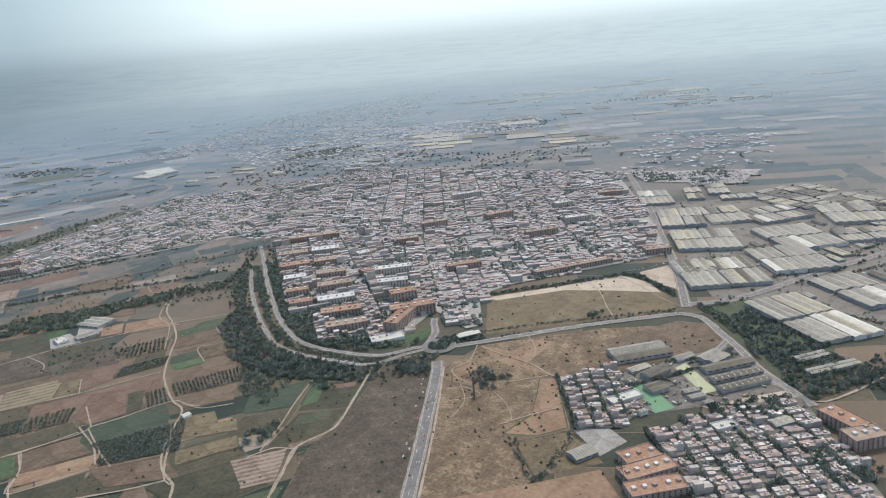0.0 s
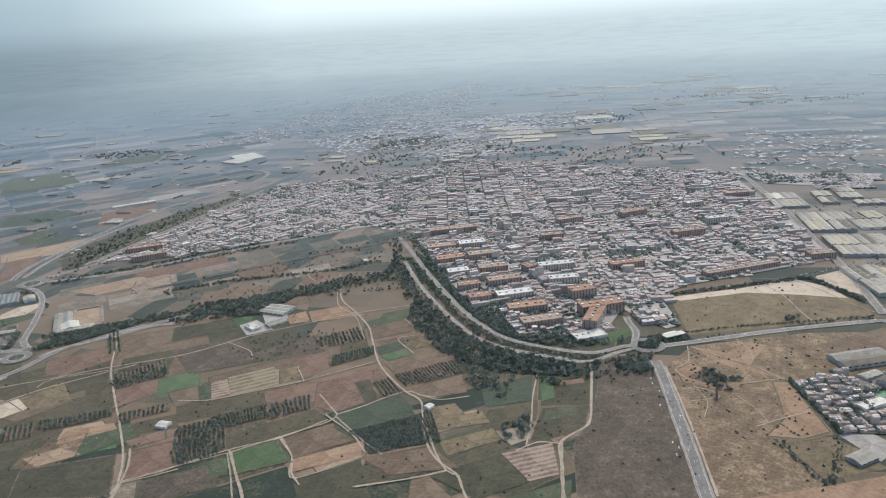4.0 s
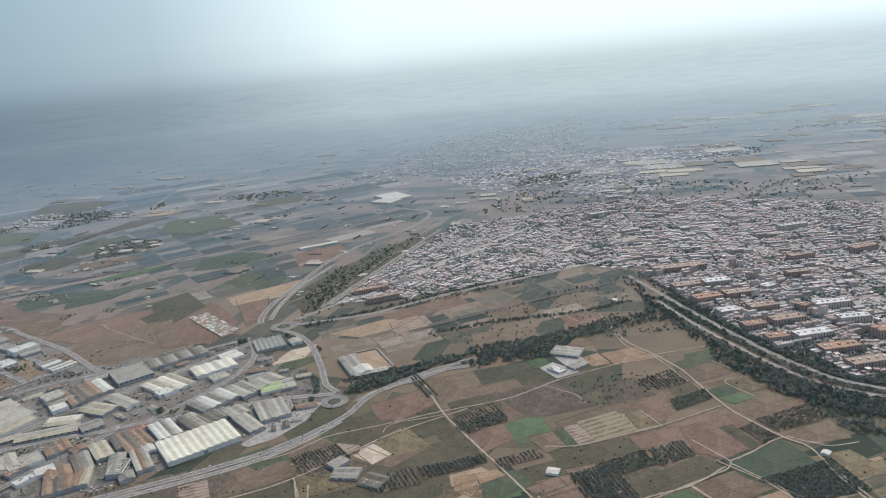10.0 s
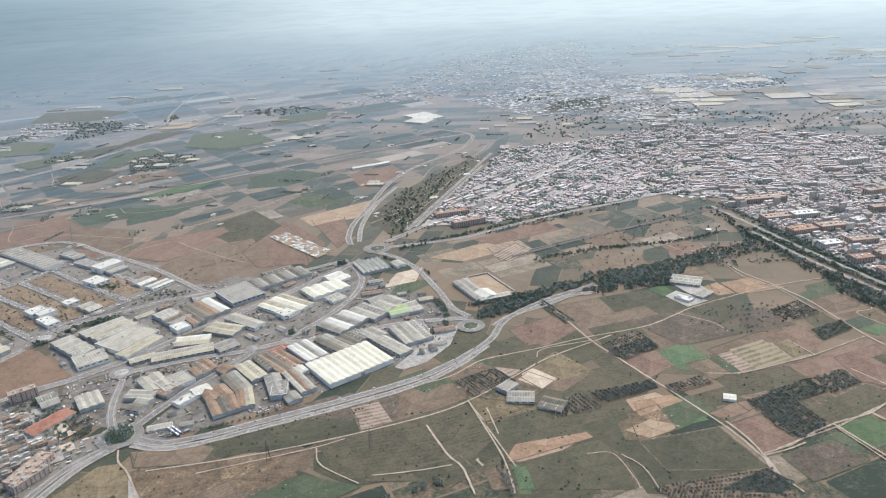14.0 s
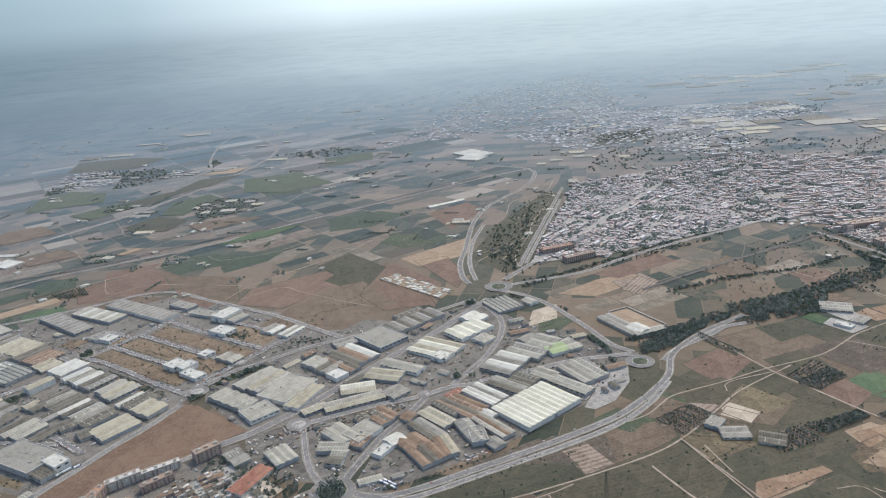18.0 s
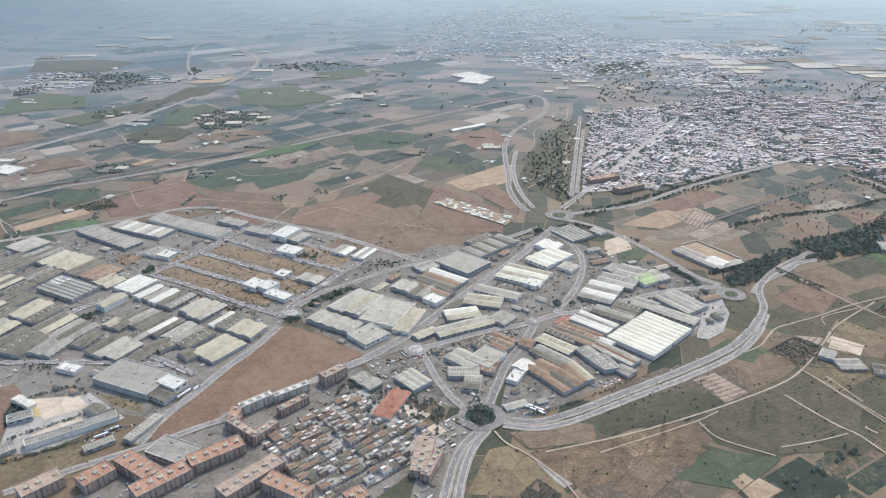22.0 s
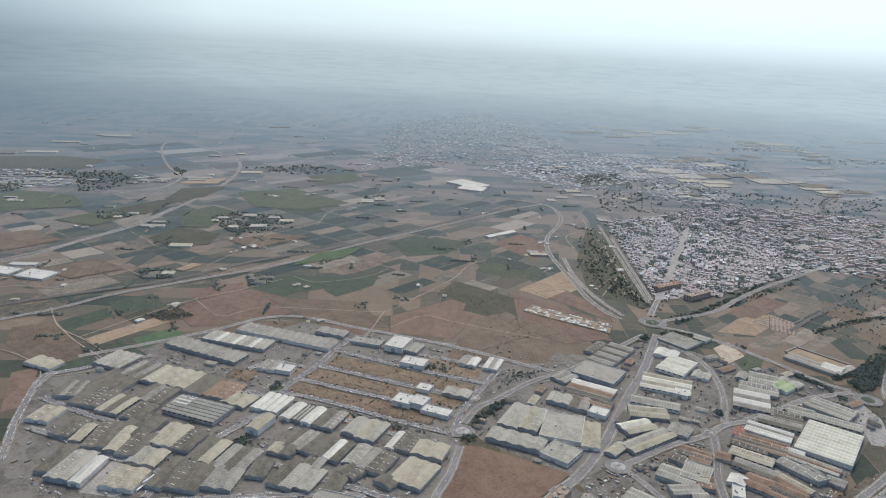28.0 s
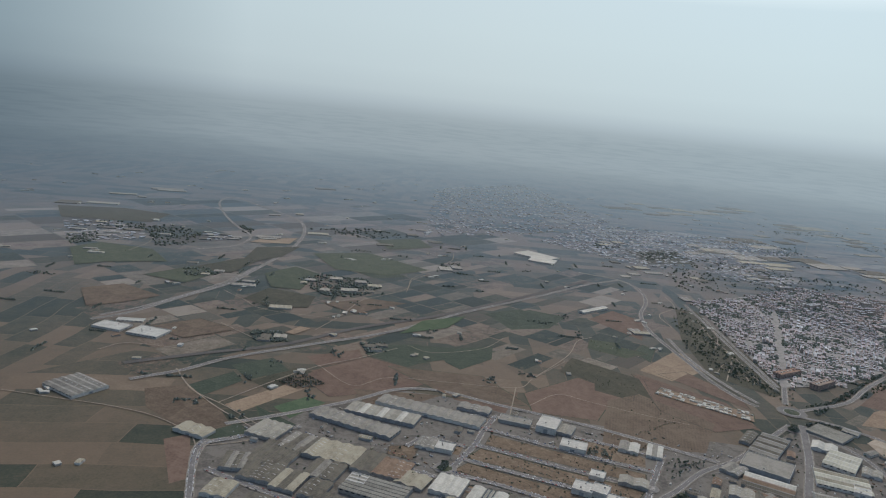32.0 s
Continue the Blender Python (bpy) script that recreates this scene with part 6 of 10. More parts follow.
field("sand", [(-829.3, 589.1), (-803.7, 584.2), (-797.2, 570.6), (-820, 565)])
field("drygrass", [(-794.6, 584), (-767.2, 562.8), (-767.4, 554.6), (-782.3, 565.3)])
field("green3", [(-666.7, 651.5), (-631, 669.4), (-629.7, 659.7), (-664.2, 644)])
field("soil", [(-817, 945), (-737.1, 973.6), (-686.9, 907.2), (-736.7, 885.6), (-805.6, 889)])
field("darkgreen", [(-728.9, 1009.4), (-669.8, 1000.1), (-677, 953.1), (-711.4, 939.6), (-735.5, 980.5)])
field("darkgreen", [(-655.5, 985), (-591.7, 976.4), (-613.3, 942.9), (-661.4, 922.3), (-666.1, 943.8)])
field("soil", [(-693.9, 885.5), (-636.6, 857.1), (-673.8, 820), (-702.5, 858.5)])
field("soil", [(-631.5, 855.3), (-552.9, 877.5), (-536.4, 837.3), (-601.5, 786.4), (-647.9, 817.3)])
field("soil", [(-795.4, 988.1), (-737.7, 996.6), (-743.5, 970.3), (-792.2, 957.5)])
field("darkgreen", [(-912.9, 939.3), (-868.9, 963.4), (-865.7, 939.5), (-906.6, 912.7)])
field("green2", [(-854.5, 880.5), (-823.8, 893), (-812, 877.8), (-848.2, 855.8)])
field("tan", [(-890.2, 893.7), (-819, 930.2), (-806, 918), (-882.5, 876)])
field("olive2", [(-858.9, 937), (-815, 960.5), (-801.5, 947.6), (-849.4, 912)])
field("darkgreen", [(-867.2, 885.2), (-843.8, 837.8), (-872.3, 839.7)])
field("soil2", [(-944.7, 939.9), (-910.7, 941.3), (-894.7, 883), (-891.8, 847.1), (-926.5, 860.4), (-947.1, 902.6)])
field("darkgreen", [(-918.8, 846.7), (-887.5, 856.7), (-876.5, 835.8), (-911.3, 831.3)])
field("soil", [(-940.8, 844.8), (-922.5, 848.1), (-931.8, 785.4), (-944.8, 782.2)])
field("darkgreen", [(-868, 979), (-826.9, 990), (-820.9, 954.4), (-861, 940.7)])
field("soil2", [(-779.2, 900.9), (-710, 868.5), (-749.6, 854.8), (-783.5, 854.1)])
field("darkgreen", [(-530.5, 1080.7), (-458.8, 1102.7), (-428.2, 1064), (-481.9, 1025.7), (-534.2, 1029.4)])
field("green3", [(-455.8, 980), (-428.7, 959.3), (-459, 923.9), (-476.3, 951.6)])
field("darkgreen", [(-437.3, 927.7), (-402, 950.7), (-399.3, 931.1), (-439.2, 896.2)])
field("tan", [(-423.7, 891), (-372.2, 917.6), (-398.6, 862.1), (-451.2, 842)])
field("soil", [(-580.6, 837), (-526.9, 842.3), (-534, 789.7), (-577.6, 777.5)])
field("olive2", [(-564.1, 800.7), (-512.7, 812.6), (-524.4, 757.7), (-576.3, 750.8)])
field("olive2", [(-536.3, 871.7), (-506.1, 843.5), (-537.7, 813.8), (-557.7, 844.9)])
field("soil", [(-487.4, 873.1), (-469.9, 797.2), (-464.8, 735.5), (-512.5, 739.8), (-528.9, 787.8)])
field("olive2", [(-561, 896.7), (-521.6, 928.7), (-487.2, 854.4), (-518.1, 807.9)])
field("soil", [(-518.1, 807.9), (-482, 873.1), (-446.5, 786.8), (-467.2, 729.3)])
field("soil2", [(-628.9, 747.8), (-562.6, 821), (-519.6, 826.1), (-498.5, 753.4), (-552.8, 712.5)])
field("darkgreen", [(-733.3, 997.3), (-675.5, 999), (-593.9, 962.2), (-693.2, 946.9)])
field("darkgreen", [(-533.9, 1094.8), (-470.8, 1107.8), (-458.9, 1034.6), (-526.9, 1046.9)])
field("soil", [(-457.9, 865.9), (-421.5, 865.5), (-418.3, 796.2), (-435.9, 766.8)])
field("green3", [(-481.4, 952.3), (-458.5, 978.6), (-419.5, 921.3), (-458.2, 914.1)])
field("tan", [(-470.1, 880.1), (-379.9, 921.4), (-396.6, 868.7), (-457.8, 845.6)])
field("soil", [(-399.7, 1052.9), (-335.7, 1082.2), (-326.2, 1029.9), (-390.5, 963)])
field("darkgreen", [(-631.2, 1368.8), (-573.4, 1379.2), (-552.5, 1287.9), (-607.5, 1284.1)])
field("soil2", [(-727.6, 946.6), (-648.4, 902.3), (-642.5, 827.3), (-703.2, 862.3)])
field("sand", [(-824.5, 552.4), (-798.5, 565.5), (-795.4, 557.4), (-821.2, 545.3)])
field("soil", [(-859, 606.5), (-841.8, 609.4), (-836.1, 598.4), (-842.4, 578.2), (-838.7, 558.8), (-851.6, 556.1)])
field("sand", [(-635.3, 501.2), (-619.2, 509.9), (-615.8, 499.8), (-631.8, 491.6)])
field("sand", [(-624.3, 483.3), (-612.2, 488.3), (-609.8, 479.7), (-622.9, 474.4)])
field("green3", [(259.5, 415.6), (299.4, 413.5), (297.2, 331.5), (279.2, 314.7), (239.1, 295.6), (251.1, 361.9)])
field("olive2", [(250.6, 319.6), (286.6, 323.5), (290.3, 290.9), (236.9, 280.2)])
field("green3", [(-48, 692.6), (-21.4, 677.8), (-6.2, 528.4), (18.5, 470.4), (51.7, 454.9), (49.5, 440.8), (3.1, 472.3), (-18.8, 534.5), (-41.6, 634.2)])

field("green3", [(-419.6, 503.2), (-358.1, 524.5), (-353.3, 502), (-382.1, 493.6), (-401, 481.5)])
field("olive", [(-357.7, 520.1), (-313.1, 522.1), (-304.4, 505.3), (-341.5, 484.1)])
field("drygrass", [(-329.4, 494.2), (-305.2, 508.1), (-290.6, 475.4), (-315.8, 471.9)])
field("sand", [(-341.3, 480.3), (-327.4, 491), (-317, 474.5), (-329.7, 465.5)])
field("olive", [(-289.8, 503.1), (-267.2, 493.2), (-262.7, 456.2), (-283.2, 476)])
field("soil", [(-265.9, 484.4), (-240.5, 489.8), (-238.7, 468.6), (-257.6, 465.1)])
field("rows", [(-297.8, 698.1), (-267.3, 722.9), (-260.8, 694), (-287.7, 677.3)])
field("green2", [(-240.8, 487.4), (-217.9, 494.5), (-211.9, 471.3), (-238.1, 467.5)])
field("soil2", [(-231.5, 467), (-213, 469.3), (-209.6, 448.4), (-224, 444.9)])
field("rows", [(-204.8, 472.3), (-194.9, 473.7), (-192.2, 450.7), (-206.4, 446.2)])
field("green3", [(-213, 469.3), (-205.1, 470.8), (-202.9, 449.2), (-208.4, 445.6)])
field("striped", [(-194.4, 476), (-165.2, 482.1), (-161.4, 454.7), (-191.4, 448.1)])
field("drygrass", [(-161.3, 475), (-148.1, 478.8), (-147.4, 456.7), (-161.1, 454.5)])
field("soil", [(-169.4, 447), (-137, 447.9), (-136.7, 431.1), (-165, 430.7)])
field("soil", [(-159.8, 487), (-129.5, 491.8), (-128.8, 467.2), (-147.4, 456.7), (-148.1, 478.8)])
field("soil", [(-137.2, 447.2), (-100.6, 454.2), (-102.3, 443), (-114.9, 440.5), (-110.3, 412.3), (-130.1, 407.2), (-141.4, 418.4)])
field("olive2", [(-114.9, 440.5), (-104.5, 441.5), (-102.9, 414.9), (-110.3, 412.3)])
field("olive", [(-209.5, 440.2), (-173.1, 447.1), (-171.7, 431.4), (-201, 422.6)])
field("scrub", [(-163.8, 518.2), (-133.1, 526.8), (-130, 494), (-164.7, 491.1)])
field("bare", [(-139, 576.5), (-109.7, 578.2), (-102.7, 555.1), (-136.8, 551.7)])
field("bare", [(-156.3, 573.9), (-140.8, 578.7), (-138.2, 554.8), (-154.3, 554.5)])
field("pave", [(-192.6, 566.6), (-179.7, 573.4), (-166.1, 548.8), (-185.9, 543.9)])
field("pave", [(-176.4, 589.4), (-157.1, 593.9), (-155.2, 567.1), (-172.6, 563.8)])
field("green", [(-198.8, 583.1), (-183.8, 588.1), (-182.5, 568.8), (-194.9, 566.6)])
field("soil2", [(-97.3, 524.7), (-63.3, 532.1), (-67.1, 507.3), (-97.5, 503.9)])
field("green3", [(-97.8, 537.8), (-58.5, 548.5), (-62.1, 533.9), (-99.9, 524.9)])
field("green2", [(-93.8, 474.9), (-76.1, 478.1), (-72.3, 468.5), (-90, 465.5)])
field("darkgreen", [(-94.9, 489.1), (-76, 493.3), (-75.7, 479.9), (-94.1, 476)])
field("drygrass", [(-76, 493.3), (-52.2, 497.6), (-51.3, 481.2), (-73, 476.6)])
field("soil2", [(-93, 462.4), (-54, 472.4), (-48.5, 455.3), (-88.5, 446)])
field("darkgreen", [(-130.6, 406.8), (-89, 414.8), (-80.1, 382.6), (-130.1, 372)])
field("soil2", [(-85.5, 420.2), (-47.6, 428.2), (-49.7, 405.1), (-78.8, 405.9)])
field("darkgreen", [(-40.3, 407), (-5.6, 413), (-16.3, 382.9), (-43.7, 384.2)])
field("drygrass", [(-85, 394.2), (-59.6, 394.6), (-54, 368.4), (-81.4, 375.4)])
field("olive", [(-43.3, 380.5), (-16.1, 380.6), (-27.8, 357.4), (-54, 358.9)])
field("green2", [(-3.4, 406.2), (5.1, 407.3), (-2, 382.4), (-10.8, 380.4)])
field("soil", [(7.7, 400.3), (22.3, 399.3), (20.9, 393.5), (5.9, 394.8)])
field("olive2", [(5.4, 394.2), (21.4, 393.3), (15.7, 380.4), (-1.3, 381.3)])
field("green3", [(-12.2, 369.8), (5.7, 369.7), (2.4, 359.4), (-16.6, 360.3)])
field("olive", [(-19.7, 352.1), (-1.9, 352.8), (0.6, 345.4), (-19.4, 341.6)])
field("soil2", [(-207.9, 706.7), (-163.1, 736.8), (-154.5, 693.6), (-190.5, 676.3)])
field("olive2", [(-242.8, 581), (-199.2, 580.8), (-198.5, 559.1), (-241.4, 552.3)])
field("soil", [(-143.3, 669.6), (-109.3, 663.8), (-110.1, 642.3), (-140.8, 635.7)])
field("soil2", [(-176.2, 613.6), (-139.7, 619.9), (-136, 596.3), (-175.4, 594.1)])
field("scrub", [(-239, 535.5), (-190.7, 541.9), (-172, 494.5), (-221, 489.7)])
field("soil2", [(-572.1, 467.5), (-544.1, 469.2), (-527.9, 459.8), (-534, 446.5), (-571.7, 452.5)])
field("olive2", [(-537.5, 474), (-488.5, 477.1), (-444.3, 464.7), (-489.8, 451.8), (-527.9, 457.1)])
field("scrub", [(-484.9, 482), (-448.8, 495.5), (-417.7, 484.7), (-423, 457.3), (-446.3, 462.4)])
field("rows", [(-449, 478.3), (-431.7, 480.1), (-426.1, 455.3), (-442.4, 450.3)])
field("rows", [(-382.1, 482.8), (-350.2, 499.7), (-333.9, 490.9), (-369.7, 471.5)])
field("olive", [(-474.5, 446.4), (-381.1, 465.2), (-371.9, 424.5), (-407.7, 394.5), (-446.8, 406)])
field("scrub2", [(-573.9, 448.5), (-493.3, 444.9), (-482.7, 421), (-506.1, 415.3), (-559.9, 417)])
field("soil2", [(-546.6, 412.3), (-518.7, 426.6), (-511.7, 408.4), (-532.9, 399.2)])
field("green3", [(-511.7, 408.4), (-479.8, 420), (-450.4, 402.5), (-485, 390.4)])
field("tan", [(-485.9, 397.1), (-476.3, 400.2), (-473.1, 384), (-485.6, 382.4)])
field("tan", [(-332.1, 487.9), (-319.3, 472.1), (-330.3, 464.9), (-338.9, 482.7)])
field("soil2", [(-399.9, 515.2), (-363.3, 514.6), (-351.4, 498.5), (-380.3, 489.5)])

field("olive2", [(-380, 785), (-352, 790), (-200, 1060), (-225, 1075), (-330, 960), (-400, 850)])
field("olive2", [(-374.1, 438.4), (-336.6, 445.8), (-334, 426.9), (-312.1, 412.4), (-357.6, 414.8), (-370.3, 411.9)])
field("bare", [(-371.7, 405), (-363.2, 415.7), (-321.2, 415.4), (-319.2, 409.3), (-367.8, 401.4)])
field("olive2", [(-367.4, 398.9), (-317.6, 406.1), (-310.7, 386.6), (-316.1, 363.6), (-368.4, 377.6)])
field("green2", [(-371, 394.9), (-363.4, 395.8), (-364.3, 376.5), (-372.6, 378.7)])
field("soil2", [(-386, 397), (-373.4, 399.5), (-374.2, 379.1), (-385.6, 382.2)])
field("green", [(-275.9, 429.8), (-257.7, 433.8), (-246.8, 413.3), (-271.5, 403)])
field("soil", [(-247.1, 412.7), (-225.7, 419.3), (-224, 407.6), (-242.1, 404.2)])
field("soil", [(-242.9, 399.8), (-214.8, 405.1), (-216, 376.5), (-239.5, 370.9)])
field("olive", [(-193.2, 398.1), (-150.1, 408.3), (-136.1, 394.8), (-187.2, 381.8)])
field("green", [(-187.2, 381.8), (-162.7, 386.2), (-156.3, 363), (-185.1, 359.8)])
field("green3", [(-203.1, 375.1), (-190.7, 377.8), (-186.6, 360.7), (-201.2, 356.6)])
field("bare", [(-153.7, 364.5), (-114.6, 370.7), (-118.3, 357.6), (-156.1, 352)])
field("soil2", [(-163.2, 386.9), (-132.4, 390.7), (-120.4, 372.9), (-152.7, 364.7)])
field("scrub", [(-232.1, 367.4), (-198.4, 371.7), (-191.9, 351.6), (-229.6, 344.9)])
field("drygrass", [(-377.2, 470.5), (-354.2, 457.6), (-349.6, 446.8), (-374.8, 440.3)])
field("olive", [(-458.5, 447.6), (-417.3, 447.7), (-376.3, 454.7), (-408, 412.8), (-443.7, 412.5)])
field("olive2", [(-426.3, 407.9), (-395.5, 414.5), (-388.9, 397.8), (-410.5, 388.8)])
field("scrub2", [(-291.9, 425.5), (-270.8, 429.1), (-271.2, 403.5), (-297.1, 398.4)])
field("olive2", [(-297.1, 398.4), (-248.9, 399.2), (-243.7, 358.8), (-294.6, 372.5)])
field("rows", [(-48.2, 335.9), (-20.2, 337.3), (-26.4, 310.4), (-41.9, 309.3)])
field("green3", [(-57.7, 299.4), (-22.8, 304.4), (-30.6, 286.3), (-56.4, 291.2)])
field("olive2", [(-88.1, 328.6), (-48.2, 335.9), (-42.4, 308.5), (-70, 303.4)])
field("drygrass", [(-75.6, 377.8), (-47, 380.7), (-45.7, 367.2), (-75.2, 368.3)])
field("drygrass", [(-77, 357), (-45.8, 361), (-44.5, 348.6), (-75.8, 342.6)])
field("soil2", [(-118.8, 354.5), (-81.8, 352.9), (-71.7, 330.6), (-106.7, 334.8)])
field("soil2", [(-96.2, 330.8), (-88, 329), (-78.8, 302.7), (-102.6, 306)])
field("green3", [(-270.5, 428), (-247.7, 433.1), (-240.6, 414.4), (-270.1, 406.5)])
field("bare", [(-284.4, 436), (-257.9, 436.7), (-254.2, 428.7), (-285.8, 420.8)])
field("tan", [(-299.9, 410.8), (-282.1, 416.5), (-268.6, 406), (-289, 398.8)])
field("pave", [(-415.8, 519.1), (-373.4, 566.7), (-359.8, 566.9), (-372.8, 539), (-393.8, 519.4), (-410.4, 514.1)])
# ---- orchards ----
orchard(3.2, [(-219.4, 418.5), (-192.4, 422.2), (-189.2, 384.7), (-213.7, 377.4)])
orchard(2.2, [(-118.1, 382.2), (-82.7, 386.2), (-83.8, 357.6), (-114.5, 356.4)])
orchard(3.2, [(-337.1, 450.6), (-306.6, 453.3), (-302.6, 436), (-333, 432.1)])
orchard(3.2, [(-304.1, 452.4), (-262.5, 455.1), (-260.6, 446.6), (-300.8, 439.2)])
orchard(3.4, [(-838.4, 929.6), (-811.6, 947.9), (-799, 915.5), (-826.3, 910.7)])
orchard(3, [(-594.2, 421.1), (-577, 431.6), (-570.4, 415.8), (-579.3, 411.8)])
orchard(2.6, [(-308.1, 362.3), (-242.6, 360.9), (-244.3, 336.6), (-303.2, 352.3)])

orchard(2.6, [(-381.6, 490.4), (-351.9, 499.1), (-342.6, 478.6), (-374.3, 469.3)])
orchard(3, [(-296.3, 600.2), (-288.9, 603.7), (-275.2, 547.4), (-284.5, 545.7)])
orchard(3, [(-272.1, 507.3), (-240.8, 520.6), (-235, 496), (-267.5, 488.3)])
orchard(3.2, [(-300.9, 450.3), (-262.8, 455.5), (-260.7, 446.8), (-297.6, 439.7)])
orchard(3.2, [(-173, 428.3), (-142.1, 433.5), (-142.3, 415.9), (-167.7, 410.8)])
orchard(2.4, [(-199, 423.8), (-168.8, 430.1), (-168.7, 413.2), (-194, 409.1)])
orchard(3.2, [(-133, 520.2), (-103.4, 528.9), (-100.8, 505.5), (-133.2, 499.5)])
orchard(2.6, [(-89.1, 442.1), (-48.2, 450.5), (-45.7, 430.7), (-84.2, 424.3)])
orchard(2.6, [(-103.4, 436.1), (-92.3, 439.3), (-87.4, 417.9), (-99.9, 415.1)])
orchard(2.2, [(-125.6, 485.1), (-95.9, 491.7), (-96.9, 478.3), (-127.3, 469.2)])
orchard(2.8, [(-47.6, 421.5), (-24.2, 421.6), (-28.7, 407.3), (-42.2, 406.3)])
orchard(2.8, [(-274.7, 496.4), (-238.2, 508.2), (-236.3, 492.2), (-266.1, 482.8)])

orchard(2.8, [(-220.1, 414.6), (-196.2, 424.3), (-196, 402.5), (-219.1, 393.9)])
orchard(2.6, [(-220.7, 394.4), (-196.3, 401.9), (-192.2, 380.4), (-215.9, 375.9)])
orchard(2.6, [(-276, 351.9), (-246.3, 360), (-239.2, 347), (-250.6, 341.7)])
orchard(3, [(-257.4, 446.5), (-228.1, 451.9), (-227, 441.6), (-255.8, 437.3)])
orchard(2.3, [(-125.3, 382.2), (-74.4, 390), (-75.3, 356.4), (-105.2, 358.2)])

# ---- roads and tracks ----
road(6.5, [(2, 190), (18, 237), (30.8, 275), (42.9, 309.7), (57.1, 352), (69, 387.6), (73.9, 406.5)])
track(2.6, [(35.3, 273.3), (47.6, 307.9), (57.9, 338.6), (67.4, 368.9), (76, 396.9)])
track(3.2, [(-34.5, 284.2), (-23.2, 314.8), (-17.5, 334.1), (-9.5, 341), (2, 346.5), (8.5, 354.8), (17.4, 375.1), (27.2, 397.5), (34.3, 415.3)])
road(4.5, [(89.7, 424.3), (106.6, 423.3), (125.7, 422.4), (164.6, 420.6), (203.5, 416.9), (242.1, 411.5)])
road(4.5, [(242.1, 411.5), (251.9, 400), (248.6, 372.7), (244.6, 346.9), (239, 320.8), (238.3, 294.6), (237.5, 276.9)])
road(6, [(252.9, 418.8), (293.2, 502.6), (324.9, 579.3), (366.9, 679.4), (405.8, 781.2), (441.6, 881)])
road(6, [(255.7, 423.4), (289.6, 418.5), (343.3, 429.8), (391.5, 441.7), (446.2, 453), (496.3, 464.9)])
track(3, [(238.3, 294.6), (245.4, 278.6), (290.8, 288.5), (305.2, 291.7)])
road(3.2, [(248.2, 363.3), (224.1, 339.3), (239.1, 295.6)])
road(3, [(73, 431), (64, 432.3), (42.1, 429.9), (18.4, 446), (-3.5, 469.6), (-14, 495.1), (-21.6, 533.4), (-26, 575.3), (-30.2, 626.1), (-33.2, 692.5), (-37.1, 758.8)])
road(2, [(70, 427), (55.2, 424.7), (33.7, 419), (12.4, 434.5), (-9.5, 456.3), (-24.3, 480.2), (-33.2, 520.3), (-39.3, 564.6), (-43.6, 616.3), (-44.7, 675.2)])
road(4, [(74.5, 435.7), (83.1, 452.3), (85.4, 467.5), (88.2, 477.6)])
track(3, [(-385.2, 401.8), (-387.2, 407.5), (-386, 408.1)])
road(4.5, [(-335.3, 558), (-316.9, 571.3), (-284.1, 582.2), (-262.7, 590.8), (-240.3, 591.1)])
track(2.6, [(-417.1, 490.9), (-384.5, 496.1), (-366.2, 506.5), (-353, 512.2), (-316.4, 515.5), (-278.7, 520.8), (-231.1, 524.1), (-197.8, 536.2), (-184.7, 541.6), (-153.5, 548.8), (-106.9, 557.8), (-57.6, 559.4)])
track(2.6, [(-283.1, 570.6), (-277, 520.1), (-268.2, 484.8), (-258.8, 450.9), (-252.5, 428.2), (-244.9, 397.9), (-241.9, 370), (-243.2, 351.3)])
track(2.4, [(-241.9, 371), (-221.9, 373.7), (-212.8, 377.1), (-188, 381.4), (-159.9, 389.4), (-133.1, 397), (-127.8, 403.8)])
track(2.4, [(-127.8, 403.8), (-114, 407.8), (-86.1, 417.9), (-76.2, 409.7), (-69, 404.8)])
track(2.8, [(-107.7, 656.2), (-111, 596.5), (-102, 559.4), (-95.8, 527.1), (-96, 500.1), (-95.8, 461.8), (-90.3, 434.2), (-84.7, 416.6), (-78.4, 403.3), (-81.3, 380.5), (-83.4, 356.9), (-80.8, 339.5), (-74.5, 325.5), (-74.3, 312.5), (-73.9, 301.1)])
track(2, [(-136.7, 432.1), (-127.8, 403.8)])
track(2, [(-128.5, 400.7), (-120.8, 381.9), (-115, 367.8), (-108, 354.1)])
track(2, [(-159.9, 389.4), (-154.4, 367.2), (-155.8, 351.7), (-152.4, 346.5), (-135.3, 350), (-118.4, 356)])
track(2, [(-186.4, 382), (-182.7, 360.6), (-178.9, 344.4), (-177.6, 333.8)])
track(2, [(-223.9, 452.9), (-202.8, 447.4), (-166.4, 450.9), (-143.6, 454.4), (-98.8, 465.6)])
track(1.6, [(-149.4, 476.3), (-145.7, 452.8)])
track(1.6, [(-199.8, 537), (-182.7, 514.8), (-180.1, 499.2)])
track(1.8, [(-140.5, 688.9), (-129.8, 650), (-108.6, 651.6)])
track(1.8, [(-78.8, 329.5), (-94.1, 328.6), (-125.6, 330.8)])
track(2, [(-2.6, 412.9), (-14.2, 386.7), (-23.1, 362.9), (-33.6, 339.7)])
track(2, [(-40.1, 336.4), (-26.9, 340.2), (-16.7, 335.5)])
track(1.8, [(-67.6, 532.6), (-61.5, 501.8), (-77.6, 497.8), (-71.3, 470.5)])
track(2, [(-76.2, 409.7), (-66.8, 401.1), (-49.4, 399.8)])
